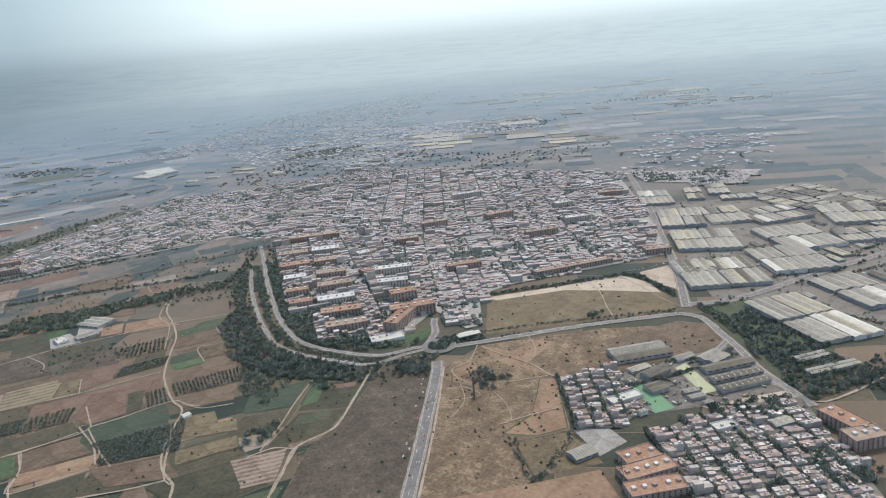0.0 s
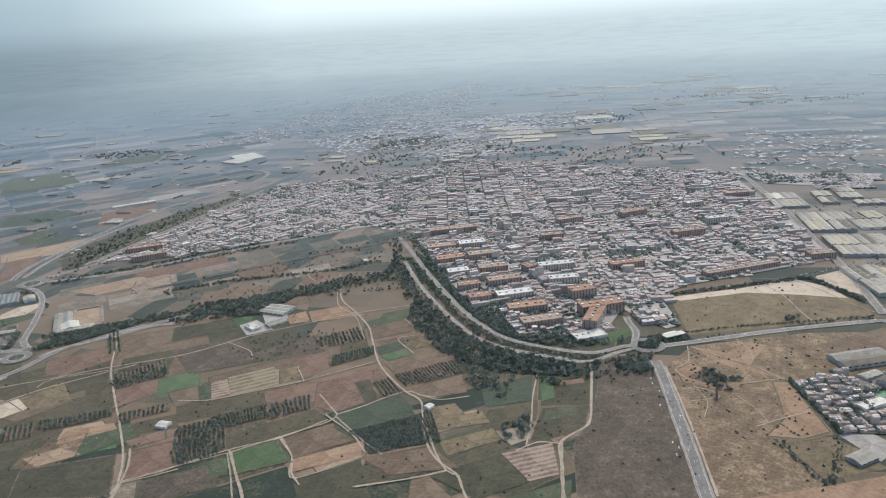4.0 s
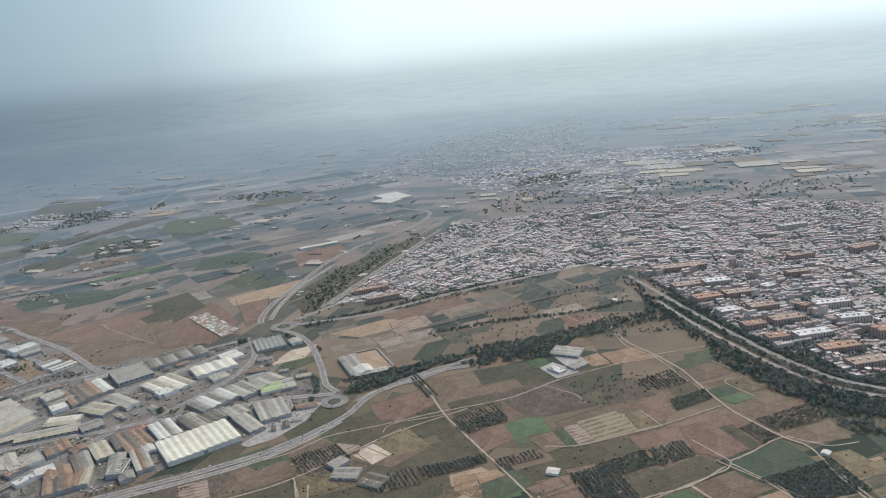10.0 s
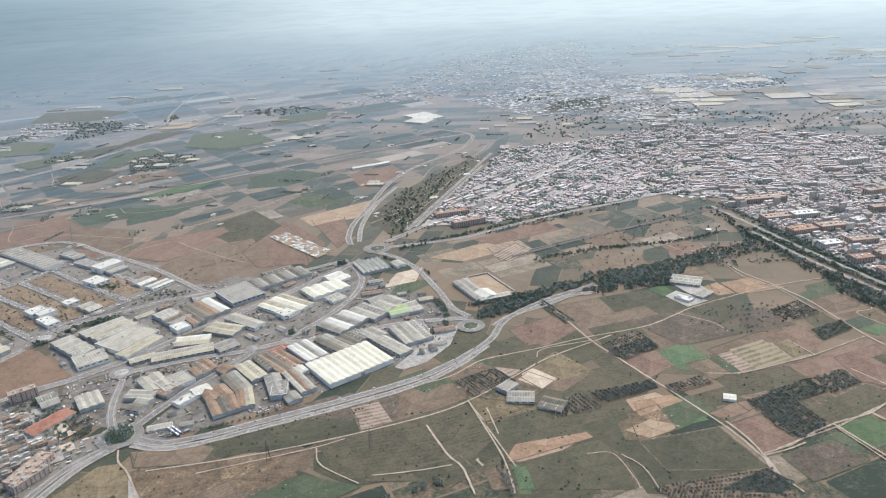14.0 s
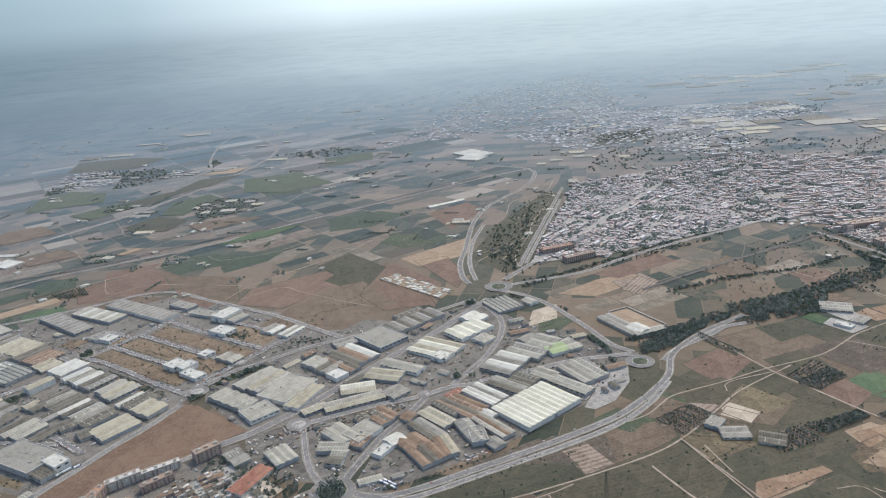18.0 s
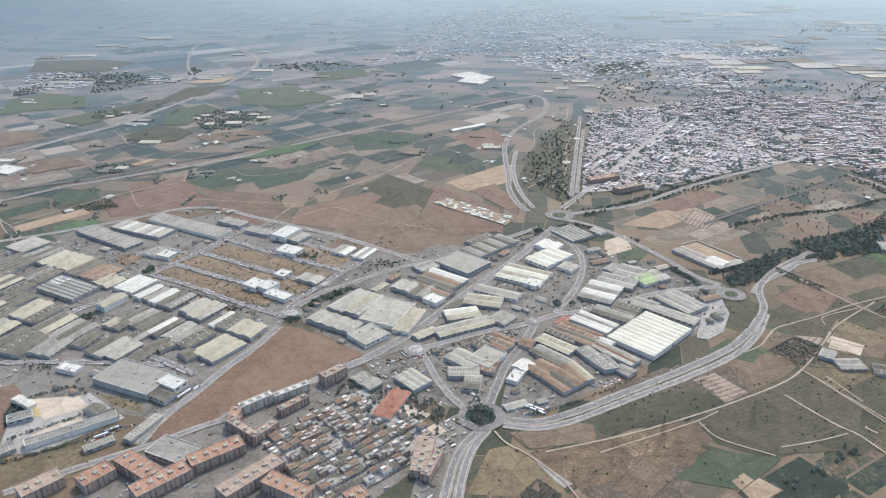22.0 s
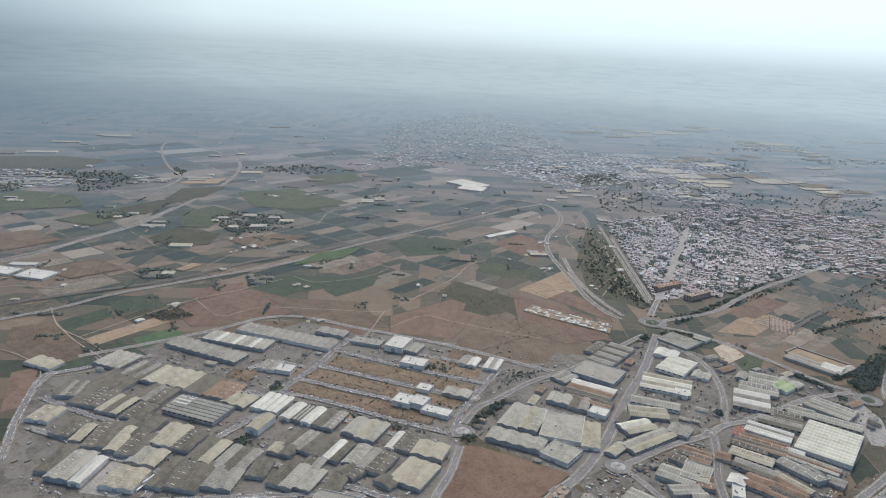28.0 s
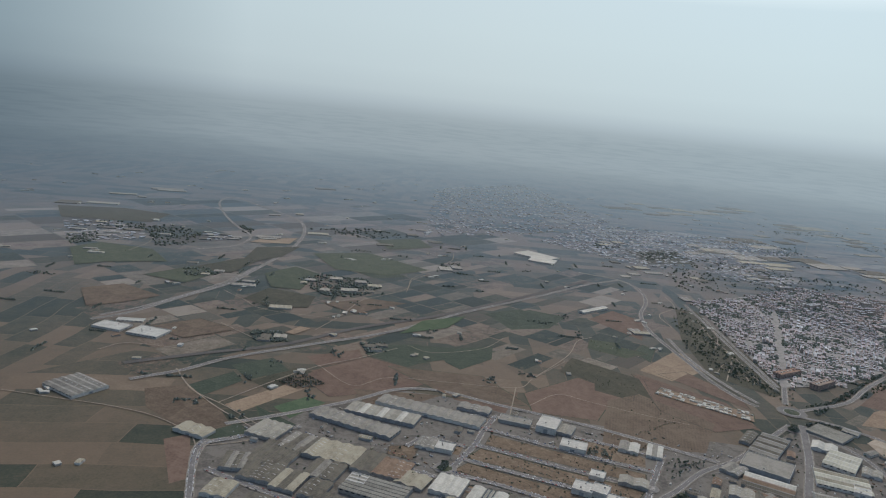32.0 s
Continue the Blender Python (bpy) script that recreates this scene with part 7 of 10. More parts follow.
track(1.4, [(103.5, 418.9), (92.2, 398.3), (79.6, 391.1), (82.2, 373.9), (96.3, 364), (131.1, 360.5)])
track(1.6, [(105.3, 416.1), (116.5, 394.4), (125.7, 379.1), (131.1, 360.5)])
track(1.2, [(138.4, 419.5), (135.7, 398.4), (126.4, 383), (119.8, 377.5)])
track(1.2, [(70.4, 367.6), (80.2, 366.4), (86.6, 353.5), (70.3, 353.4), (65.6, 354)])
track(1.4, [(87.2, 319.2), (105.2, 322.3), (121.5, 323.9)])
track(1.4, [(241.9, 498.7), (246, 474.2), (247.1, 442.6), (251.2, 419.7)])
track(1.6, [(215.2, 497.8), (214.8, 476.5), (205.5, 442.5), (200.9, 421.5)])
track(1, [(94.3, 357.4), (96.7, 338.9), (93.9, 320.8), (85.9, 319.8)])
track(1, [(79.7, 371.2), (76.7, 350.7), (65.8, 335.4)])
track(1.6, [(131.1, 360.5), (137.7, 355.3), (163.3, 350.3)])
road(7, [(-416.3, 727.4), (-477.6, 676.1), (-524.3, 642.4), (-559.1, 615.9), (-590, 592.4), (-629.9, 568.6), (-654.6, 560.1)])
road(4, [(-654.6, 560.1), (-685.8, 546), (-717, 534.2), (-739.1, 528.8), (-759.9, 522.8), (-795.5, 515.6), (-830.1, 507.1)])
road(5, [(-351.2, 576.8), (-394.2, 583.4), (-427.3, 580.3), (-473.5, 576.9), (-490.8, 579.3), (-516.7, 573.8), (-547.3, 573.7), (-582.7, 568.9), (-594.7, 567.1)])
road(4.5, [(-489.5, 581.5), (-456.5, 612.4), (-430.5, 648.7), (-420.9, 681.7), (-425, 712.1)])
road(5, [(-511, 571.8), (-529.9, 550.7), (-548.5, 533.4), (-566.2, 510.3), (-576.3, 496)])
road(5, [(-575.2, 481.7), (-560.3, 472.7), (-538.3, 472.6), (-498.8, 479.5), (-449.7, 489), (-403, 501), (-370.9, 517.2)])
road(3.6, [(-576.5, 475.8), (-560, 466.9), (-538.6, 466.2), (-499.4, 473.2), (-451.3, 481.7), (-405.4, 493.1), (-372.9, 509.8), (-347.9, 530.5)])
road(4.5, [(-370.9, 517.2), (-343.5, 537.9), (-324.4, 564.8), (-287.3, 587.2), (-235.3, 605)])
road(4.5, [(-348.9, 579.3), (-357.9, 597.6), (-362.3, 639), (-371.8, 691.7), (-387.3, 727.1), (-404.6, 744.7)])
road(5, [(-422.1, 771.2), (-422.9, 793.9), (-413.6, 836.4), (-395.9, 879.5), (-353.2, 987.3), (-307.4, 1056.3), (-250.2, 1109), (-205.9, 1166.6), (-184.6, 1236), (-225.4, 1299.1)])
road(4, [(-413.6, 777.2), (-405, 829.9), (-381.7, 898), (-348.5, 963.6)])
road(5, [(-387.4, 767.6), (-341.9, 803.9), (-307.7, 831.1), (-184.9, 933.1), (-61.9, 1037.1)])
road(4.5, [(-385.1, 752), (-315, 753.4), (-251.4, 774.5), (-182.8, 793.9), (-110.6, 809.1), (-31.6, 827.5)])
road(4.5, [(-664, 651.6), (-643.5, 667.8), (-624.6, 673.2), (-583.1, 688.6), (-541.4, 695.1), (-480.4, 714.3), (-428.8, 731.5)])
road(5, [(-680, 627.3), (-699.9, 603.4), (-720.2, 584.2), (-735.5, 566.3), (-755.8, 545.1), (-768.3, 524.3)])
road(4.55, [(-896.1, 858.2), (-852.8, 863.8), (-792.4, 875.4), (-741.8, 889.8), (-705.8, 878.2), (-673.2, 841), (-633.6, 798.8), (-601.3, 760.8), (-572.9, 719.8), (-556, 696.4)])
road(4.55, [(-941.5, 718.6), (-931.8, 783.7), (-917.9, 827.8), (-898, 833.4), (-843.5, 840)])
road(4, [(-590.1, 476.4), (-605.8, 464.5), (-616.4, 449.9), (-626.5, 432.6)])
road(4, [(-585.7, 474.9), (-600.2, 462.5), (-610.4, 447.8), (-620.1, 430.3)])
road(4, [(-591.1, 496.7), (-595.4, 511.4), (-597.1, 533.7), (-596.8, 553.6), (-598.4, 564.8)])
road(3.9, [(-920.1, 793.8), (-894.9, 759.6), (-872.5, 734.5), (-848.1, 707), (-832.2, 688.1)])
road(4.42, [(-777.7, 727.1), (-795.1, 711.9), (-814.3, 699.9), (-832.5, 686.8), (-853.4, 666.9), (-869.2, 647.5)])
road(3.9, [(-927.7, 753.9), (-908.6, 731.2), (-889.1, 704.8), (-870.2, 684.2), (-853.7, 664.5)])
road(3.9, [(-827.8, 684.2), (-810.5, 668), (-791.4, 647.9), (-776.2, 629.4), (-756.3, 606.9), (-738.1, 584.1)])
road(3.9, [(-845, 827), (-817.4, 788.6), (-794.3, 759.7), (-778.5, 740.2)])
road(4.42, [(-766.9, 745), (-749.2, 759), (-728.7, 775.6), (-706.2, 798.6), (-685.6, 816.3)])
road(3.9, [(-751.9, 855.6), (-726.3, 831.5), (-685.6, 816.3), (-658.1, 781.7), (-626.6, 749.1), (-597, 717)])
road(3.9, [(-706.2, 798.6), (-676.6, 762.4), (-650.6, 732.2), (-619.4, 698.9)])
road(3.9, [(-728.7, 775.6), (-714, 760.1), (-683.1, 724.9), (-664.3, 704.5), (-640.7, 681.6)])
road(3.9, [(-749.2, 759), (-725.6, 732.6), (-697.5, 702.4), (-672.5, 674.3), (-662.2, 659.7)])
road(3.9, [(-767.3, 743.3), (-746.2, 722.7), (-722.4, 694.4), (-705.8, 673.2), (-679.5, 643.9)])
road(3.9, [(-771.1, 726.3), (-752.5, 703), (-729.2, 676.9), (-713.3, 656.2), (-690.3, 635.3)])
road(4.42, [(-593.1, 718.9), (-618.5, 698.5), (-640.3, 681.5), (-663.3, 660.2), (-678, 637.8)])
road(3.38, [(-779.7, 787.6), (-759.8, 796.6), (-736.5, 774.2)])
road(3.9, [(-756, 601.9), (-805.4, 622.4), (-864.3, 642.1)])
road(2.6, [(-473.5, 576.9), (-446.1, 582), (-427.3, 580.3)])
road(2.6, [(-385.8, 580.6), (-386.6, 557.1), (-412.6, 527.5)])
track(2.4, [(-564.2, 410.4), (-566.2, 427.7), (-573.9, 448.5), (-580.9, 460.6), (-583.4, 472.5)])
track(2.6, [(-564.3, 447.5), (-522.6, 446), (-483.9, 447), (-439.6, 451.1), (-397.8, 457.9), (-370.6, 468.4), (-338.9, 486.4), (-312.1, 501.2), (-259.7, 518.6)])
track(1.8, [(-471.7, 442.7), (-470.1, 426.5), (-451.5, 405.2)])
track(1.8, [(-369.1, 454.4), (-369.5, 426.6)])
track(2, [(-378, 466.1), (-375.6, 439.4), (-373.2, 408.5), (-374, 389.1), (-375.7, 376)])
track(1.8, [(-536.9, 437.6), (-476.7, 442.7), (-455.4, 446.7)])
track(1.4, [(-328.8, 396.5), (-315.5, 392.9), (-313.3, 372.8), (-313.9, 363)])
road(5, [(-954.1, 962.6), (-910.5, 975), (-861.8, 998.6), (-779.2, 1020.2), (-682.4, 1045.6), (-565.4, 1099.6), (-411.6, 1160.1), (-268, 1219.4), (-186.7, 1241.6)])
rail(3.5, [(-956.2, 1002), (-886, 1013.9), (-806.5, 1025.5), (-709.6, 1065.7), (-597.1, 1095.5), (-416.5, 1168.4), (-254.3, 1241.1)])
road(5.5, [(-978, 1136.9), (-948.2, 1150.8), (-926.4, 1167.2), (-879.1, 1211.5), (-817.6, 1266.7), (-768.1, 1337), (-713.8, 1418.2), (-659.5, 1508.9), (-615.7, 1606.2), (-587, 1699.9), (-579.7, 1768.8), (-586.3, 1831.7)])
road(3.5, [(-589.2, 1840.3), (-613.2, 1946.9), (-642.2, 2065.7), (-673.4, 2043.2), (-700, 1958.1), (-714.1, 1825.4), (-718.4, 1709.2), (-713.2, 1628.3), (-715.7, 1583.9), (-739.4, 1533.3), (-768.3, 1503.3), (-820.8, 1483.1)])
road(3, [(-969.2, 1150.3), (-926.2, 1176.5), (-870.8, 1224.6), (-812, 1283.7), (-756.2, 1362.9)])
track(2.2, [(-915.1, 979.7), (-910.7, 938.5), (-898.5, 894.3), (-885.2, 861.6), (-870.9, 830.4)])
track(2, [(-870.9, 830.4), (-892.6, 826.1), (-916.8, 827.4)])
track(2, [(-894.3, 897.8), (-842.9, 931.3), (-794.7, 958.3), (-748.8, 972.1), (-696.9, 992.7)])
track(1.8, [(-791.7, 960.7), (-777.8, 907.9), (-739.3, 917.5), (-690.7, 895.4), (-631.9, 868.1), (-600.2, 885.2), (-537.6, 919.2)])
track(2, [(-631.9, 868.1), (-657.1, 834.7), (-673.8, 813.2)])
track(1.8, [(-600.2, 885.2), (-522.5, 934.5), (-478.1, 975.2), (-448.9, 985.1)])
track(1.8, [(-591.6, 1203.8), (-555.2, 1263.5), (-503.3, 1308.4)])
track(2, [(-826.2, 1239.4), (-811, 1192.4), (-796.8, 1148.7), (-733.5, 1104.2)])
track(1.6, [(-683, 998.2), (-665.9, 972.4), (-607.7, 973.3), (-561.2, 1002)])
track(1.4, [(-642.7, 829.4), (-601.1, 844.4), (-582.3, 822.2), (-546.4, 779.8), (-524.4, 757.7)])
track(1.8, [(-914.7, 979.2), (-909.3, 929.2), (-889.7, 889.3), (-872.9, 847.9)])
track(2, [(-1046.1, 961.2), (-1007.5, 935), (-969.5, 909.2), (-940.5, 880.8), (-922.1, 841.9), (-927.1, 796.7)])
road(4.42, [(-913.4, 836.8), (-923.5, 820.2), (-937.3, 756.8)])

road(3.4, [(-362, 796), (-318, 872), (-275, 945), (-231, 1020), (-188, 1094)])
road(3, [(-352, 803), (-306, 881), (-262, 955), (-218, 1030)])

rail(2.2, [(-281.6, 687.6), (-217.4, 706.7), (-140, 726.3), (-54.5, 746.8), (40.5, 770.3), (306.6, 1072.3), (552.9, 1181.4)])

track(2.8, [(-15, 337.2), (-20.9, 321.7), (-27.5, 304.1), (-32.8, 283.6)])
track(2.6, [(-242.2, 402.8), (-240, 387.8), (-240.4, 369.5), (-243, 351.2)])
track(2.2, [(-240.4, 369.5), (-224.9, 371), (-213, 373.4)])
track(2.4, [(-187.7, 384.2), (-181.9, 355.2), (-176.8, 329.9)])
track(2, [(-160.4, 386.6), (-154.4, 367.2), (-154.5, 351.2), (-150.9, 340)])
track(2.2, [(-134.6, 405.5), (-121.5, 379.1), (-116.1, 358.5)])
track(2.4, [(-80.4, 373.8), (-80.7, 347.5), (-78.6, 329.9), (-73.1, 323.1)])
track(2.2, [(-124.4, 329.9), (-97, 328.6), (-78.6, 329.9)])
track(2.6, [(-230.8, 372.5), (-215.9, 375.9), (-187.7, 384.2), (-160.2, 387.7), (-133.3, 399.1)])
track(2, [(-378.2, 465.5), (-374.3, 442)])
track(2, [(-374.3, 436), (-368.9, 396.5)])
track(2.6, [(-407.6, 446.9), (-401.5, 416.1), (-396.4, 403.7), (-395.2, 381.2)])
track(1.8, [(-443.7, 409.7), (-420.5, 407.3), (-401.1, 406.9)])
track(1.8, [(-311.4, 390.8), (-305.1, 377.7), (-305.6, 357.2)])
track(2, [(-240.5, 370.2), (-243.7, 358.8), (-239.4, 339.5)])
track(2, [(-188.4, 381.1), (-185.4, 360.4), (-182.9, 336.9)])
track(1.6, [(-107, 662.4), (-114.8, 585), (-103.9, 553.2), (-101.1, 505.6)])
track(1.6, [(-320.4, 503.9), (-313, 513.3), (-277.6, 515.1)])

# ---- roundabouts ----
ring(11, 79.9, 427.8, "trees")
ring(10, -351.8, 563.2, "green")
ring(13, -398.5, 752.0, "green")
ring(8, -669.8, 643.0, "pave")
ring(13, -585.1, 486.8, "trees")
ring(8, -767.5, 749.5, "trees")
ring(7, -435.5, 723.0, "trees")
ring(6, -640.2, 682.4, "pave")
ring(5, -720.4, 532.7, "green")
ring(5, -482.6, 591.7, "trees")
ring(5, -511.0, 576.0, "pave")
ring(7.8, -599.4, 567.3, "pave")

# ---- warehouses ----
hall("dark", 225.4, 330.8, 7.4, 30.9, -89.0, 2.1)
hall("dark", 222.5, 318.5, 6.3, 30.2, -89.3, 2.1)
hall("dark", 220.2, 308.2, 6.0, 30.1, -87.4, 2.1)
hall("dark", 185.2, 338.5, 7.9, 17.0, -70.6, 2.4)
hall("dark", 176.3, 322.0, 9.0, 10.3, -83.2, 2.4)
hall("grey", 223.9, 342.1, 12.2, 15.5, -68.5, 2.4)
hall("grey", 191.2, 312.3, 4.1, 8.8, -88.0, 1.8)
hall("grey", 190.6, 305.8, 3.9, 8.7, -87.9, 1.8)
hall("whiteflat", 49.9, 454.9, 11.5, 22.3, -86.2, 1.8)
hall("whiteflat", 186.7, 275.5, 6.4, 11.7, -88.1, 1.8)
hall("pale", 212.8, 268.9, 6.5, 10.8, -85.3, 1.8)
hall("saw", 272.4, 322.1, 7.6, 20.0, -85.8, 2.1)
hall("saw", 273.3, 306.7, 7.0, 31.7, -88.4, 2.1)
hall("white", -366.2, 1085.2, 8.9, 56.1, -74.0, 2.4)
hall("white", -226.2, 1423.8, 71.7, 47.0, -69.5, 2.4)
hall("white", -241.4, 1383.2, 46.7, 37.1, -45.6, 2.4)
hall("grey", -994.0, 955.0, 39.3, 31.4, -58.4, 2.4)
hall("whiteflat", -181.8, 556.9, 13.1, 7.8, -61.9, 1.8)
hall("grey", -164.2, 559.5, 9.4, 15.7, -63.9, 1.8)
hall("pale", -163.3, 587.0, 23.8, 17.9, -37.3, 2.1)
hall("grey", -350.9, 471.9, 9.0, 11.8, -55.4, 2.4)
hall("dark", -330.4, 445.6, 14.6, 13.0, -39.2, 1.8)
hall("white", -227.3, 422.8, 7.1, 6.0, -31.1, 1.8)
hall("white", -75.1, 393.8, 4.1, 4.6, -55.7, 1.8)
hall("grey", -346.2, 458.8, 16.8, 12.3, -18.8, 1.8)
hall("grey", 114.5, 278.5, 8.5, 12.3, -76.8, 1.8)

hall("pale", -868.7, 837.6, 26.3, 24.7, 41.7, 2.34, 4)
hall("dark/grey", -853.2, 810.8, 26.2, 23.6, 40.8, 2.42, 4)
hall("beige", -834.1, 791.2, 27.3, 37.9, 45.7, 2.38, 3)
hall("grey", -803.5, 833.1, 17.9, 71.7, 38.2, 2.64, 9)
hall("pale/pale/white", -775.8, 842.4, 19.6, 58.8, 45.9, 2.85, 11)
hall("grey", -735.8, 838, 19.0, 91.1, 42.3, 2.68, 13)
hall("grey", -763.4, 786, 17.4, 14.9, 47.4, 2.09, 2)
hall("whiteflat", -753.9, 775.7, 12.8, 13.3, 48.4, 2.92, 1)
hall("dark", -873.9, 799.3, 33.2, 29.3, 43.3, 2.35, 5)
hall("dark/dark/grey", -848.3, 768.4, 24.2, 23.0, 45.8, 2.34, 4)
hall("saw", -825.4, 734.9, 41.7, 24.1, -47.5, 3.18, 6)
hall("whiteflat", -832.6, 748.9, 11.8, 12.3, 46.7, 3.41, 1)
hall("brown", -804.2, 756.8, 25.2, 23.5, 45.4, 2.40, 4)
hall("beige", -797, 739, 17.9, 20.3, 38.9, 2.00, 2)
hall("dark", -816.1, 770, 29.0, 16.8, 42.7, 2.45, 2)
hall("white", -777.3, 724.8, 24.5, 20.8, 42.7, 2.90, 4)
hall("white", -767.1, 708.2, 22.9, 7.9, 41.0, 2.86, 1)
hall("saw", -761.6, 703.4, 21.3, 11.0, 41.5, 2.51, 4)
hall("white", -756.3, 696.5, 23.0, 7.8, 41.6, 2.82, 1)
hall("grey/dark", -747.4, 688.3, 24.4, 15.7, 42.0, 2.48, 2)
hall("pale", -734.8, 673, 22.4, 10.6, 40.0, 2.66, 1)
hall("pale/beige", -726.8, 663.5, 25.6, 14.5, 39.9, 2.49, 2)
hall("beige", -792, 698.4, 20.8, 9.6, 41.8, 4.75, 1)
hall("dark/grey/pale/dark", -771.3, 669.1, 23.9, 17.9, 38.9, 2.44, 4)
hall("dark/white/dark/dark", -758.9, 653.6, 23.8, 22.6, 39.9, 2.36, 4)
hall("pale", -746.3, 640.3, 23.7, 9.9, 41.2, 2.29, 1)
hall("dark/dark/grey", -737.5, 628.6, 24.4, 18.1, 38.5, 2.51, 3)
hall("dark", -863.1, 726.9, 25.7, 23.2, 46.7, 2.40, 4)
hall("beige", -847.2, 707.4, 26.3, 17.1, 48.4, 2.47, 2)
hall("dark", -837.9, 696.4, 23.5, 13.5, 47.5, 2.30, 1)
hall("beige/pale", -863, 686.2, 17.6, 19.8, 50.3, 2.47, 2)
hall("beige/dark", -828.5, 679.7, 26.3, 17.0, 45.8, 2.52, 2)
hall("grey/dark", -814.9, 664.2, 26.7, 21.0, 45.4, 2.38, 3)
hall("pale/dark", -790.9, 635.5, 25.0, 16.5, 43.6, 2.49, 2)
hall("dark", -842.3, 656.7, 29.3, 20.3, 51.1, 2.40, 3)
hall("grey", -826.6, 646.7, 21.2, 18.7, 53.1, 2.32, 2)
hall("dark", -854.1, 665, 31.4, 10.9, 48.6, 2.51, 2)
hall("pale", -780.7, 626.8, 22.4, 11.1, 42.8, 2.11, 2)
hall("dark", -767.8, 618, 19.1, 10.3, 47.0, 2.12, 2)
hall("beige", -721.8, 608.4, 27.7, 21.7, 35.8, 2.53, 3)
hall("beige", -702.1, 627, 17.9, 21.1, 44.0, 2.96, 2)
hall("dark", -709.5, 641.1, 23.8, 17.8, 40.6, 2.59, 4)
hall("white", -717.4, 646.2, 21.9, 6.1, 40.8, 2.65, 1)
hall("greyflat", -772.4, 588.9, 42.6, 24.8, -42.2, 3.93, 1)
hall("dark", -757.5, 566.4, 17.9, 10.0, -48.2, 3.02, 5)
hall("whiteflat", -750.8, 574.9, 10.5, 15.8, 41.7, 4.27, 1)
hall("whiteflat", -811.4, 614.9, 8.2, 14.6, 52.8, 2.57, 1)
hall("greyflat", -803, 547.6, 46.6, 6.5, 14.3, 3.04, 1)
hall("dark", -792.8, 562.9, 7.5, 10.4, 49.7, 3.04, 1)
hall("dark", -784.9, 555.2, 8.7, 8.9, 21.3, 2.73, 4)
hall("greyflat", -832.2, 569.5, 12.9, 7.5, 9.8, 2.67, 1)
hall("grey", -835.7, 541.9, 10.1, 9.0, 25.3, 2.53, 2)
hall("white", -832.9, 585.4, 5.1, 16.3, 41.7, 2.30, 1)
hall("pale", -766.2, 536.8, 23.8, 6.0, 47.8, 2.54, 1)
hall("grey", -788.2, 530.2, 15.6, 5.6, 18.2, 2.25, 1)
hall("greyflat", -750.4, 511, 25.3, 15.3, -43.3, 2.71, 1)
hall("grey", -696.4, 832.8, 12.9, 27.5, 43.0, 2.51, 3)
hall("greyflat", -674.8, 802.9, 12.8, 26.3, 47.2, 2.53, 1)
hall("whiteflat", -653.2, 786.4, 24.1, 16.3, 42.5, 5.04, 1)
hall("grey/pale", -644.6, 777.1, 18.3, 15.6, 39.7, 2.63, 3)
hall("whiteflat", -655.4, 750, 15.0, 20.0, 44.8, 3.29, 1)
hall("white/grey", -612.2, 735.8, 17.0, 15.2, 42.6, 2.53, 2)
hall("white/grey", -596.8, 723.9, 21.8, 11.9, 43.5, 2.50, 3)
hall("whiteflat", -667, 707.1, 10.8, 10.6, 40.8, 2.63, 1)
hall("pale", -647.9, 690.7, 12.3, 20.6, 42.9, 2.36, 2)
hall("whiteflat", -689.9, 694, 14.3, 13.8, 40.7, 3.83, 1)
hall("whiteflat", -680.8, 687.2, 13.9, 11.4, 37.2, 4.18, 1)
hall("whiteflat", -675, 671.5, 10.5, 21.0, 40.2, 2.75, 1)
hall("pale", -626.4, 644.5, 34.5, 14.7, 36.6, 2.69, 2)
hall("pale/beige", -617.5, 635.2, 33.4, 13.4, 40.8, 2.91, 2)
hall("paleflat", -604.5, 619, 36.7, 27.6, 47.1, 2.79, 1)
hall("beige", -593.2, 602.3, 33.7, 12.1, 50.3, 2.71, 2)
hall("pale", -643.4, 617.4, 15.9, 38.4, 39.6, 2.75, 1)
hall("paleflat", -625.1, 592.5, 21.5, 20.0, 25.5, 2.90, 1)
hall("pale", -581.6, 653.7, 15.6, 16.8, 39.0, 2.72, 1)
hall("grey/dark", -571.7, 642.3, 19.8, 14.3, 41.4, 2.48, 2)
hall("dark/grey", -492.1, 702.9, 22.2, 53.1, -64.6, 2.54, 8)
hall("dark", -493.8, 721.4, 28.5, 9.1, 26.5, 2.10, 1)
hall("greyflat", -525.1, 677.8, 29.2, 35.3, 28.9, 3.50, 1)
hall("dark/brown/white", -550.6, 656.1, 34.9, 24.0, -56.9, 2.47, 3)
hall("brown/dark", -562.2, 644.2, 36.0, 10.7, -58.5, 2.51, 2)
hall("whiteflat", -567.2, 626.2, 11.9, 13.0, 32.1, 3.17, 1)
hall("cream", -453.3, 664.6, 23.4, 35.1, -65.3, 3.02, 3)
hall("white", -442.5, 687.8, 17.3, 19.3, 32.1, 2.54, 2)
hall("cream/beige", -486.8, 642.1, 37.7, 28.1, -48.1, 2.56, 4)
hall("whiteflat", -486, 626.7, 14.3, 11.1, 34.8, 3.07, 1)
hall("pale", -518.2, 621.2, 35.3, 11.7, -46.4, 2.64, 1)
hall("beige", -533.2, 612.4, 27.7, 16.7, -33.7, 2.48, 2)
hall("beige/cream", -555.1, 599.4, 24.9, 15.2, -4.1, 2.53, 2)
hall("beige", -588, 582.3, 17.9, 8.1, 20.8, 2.19, 1)
hall("beige/pale/grey", -560.2, 582.3, 42.6, 13.3, 7.2, 2.44, 2)
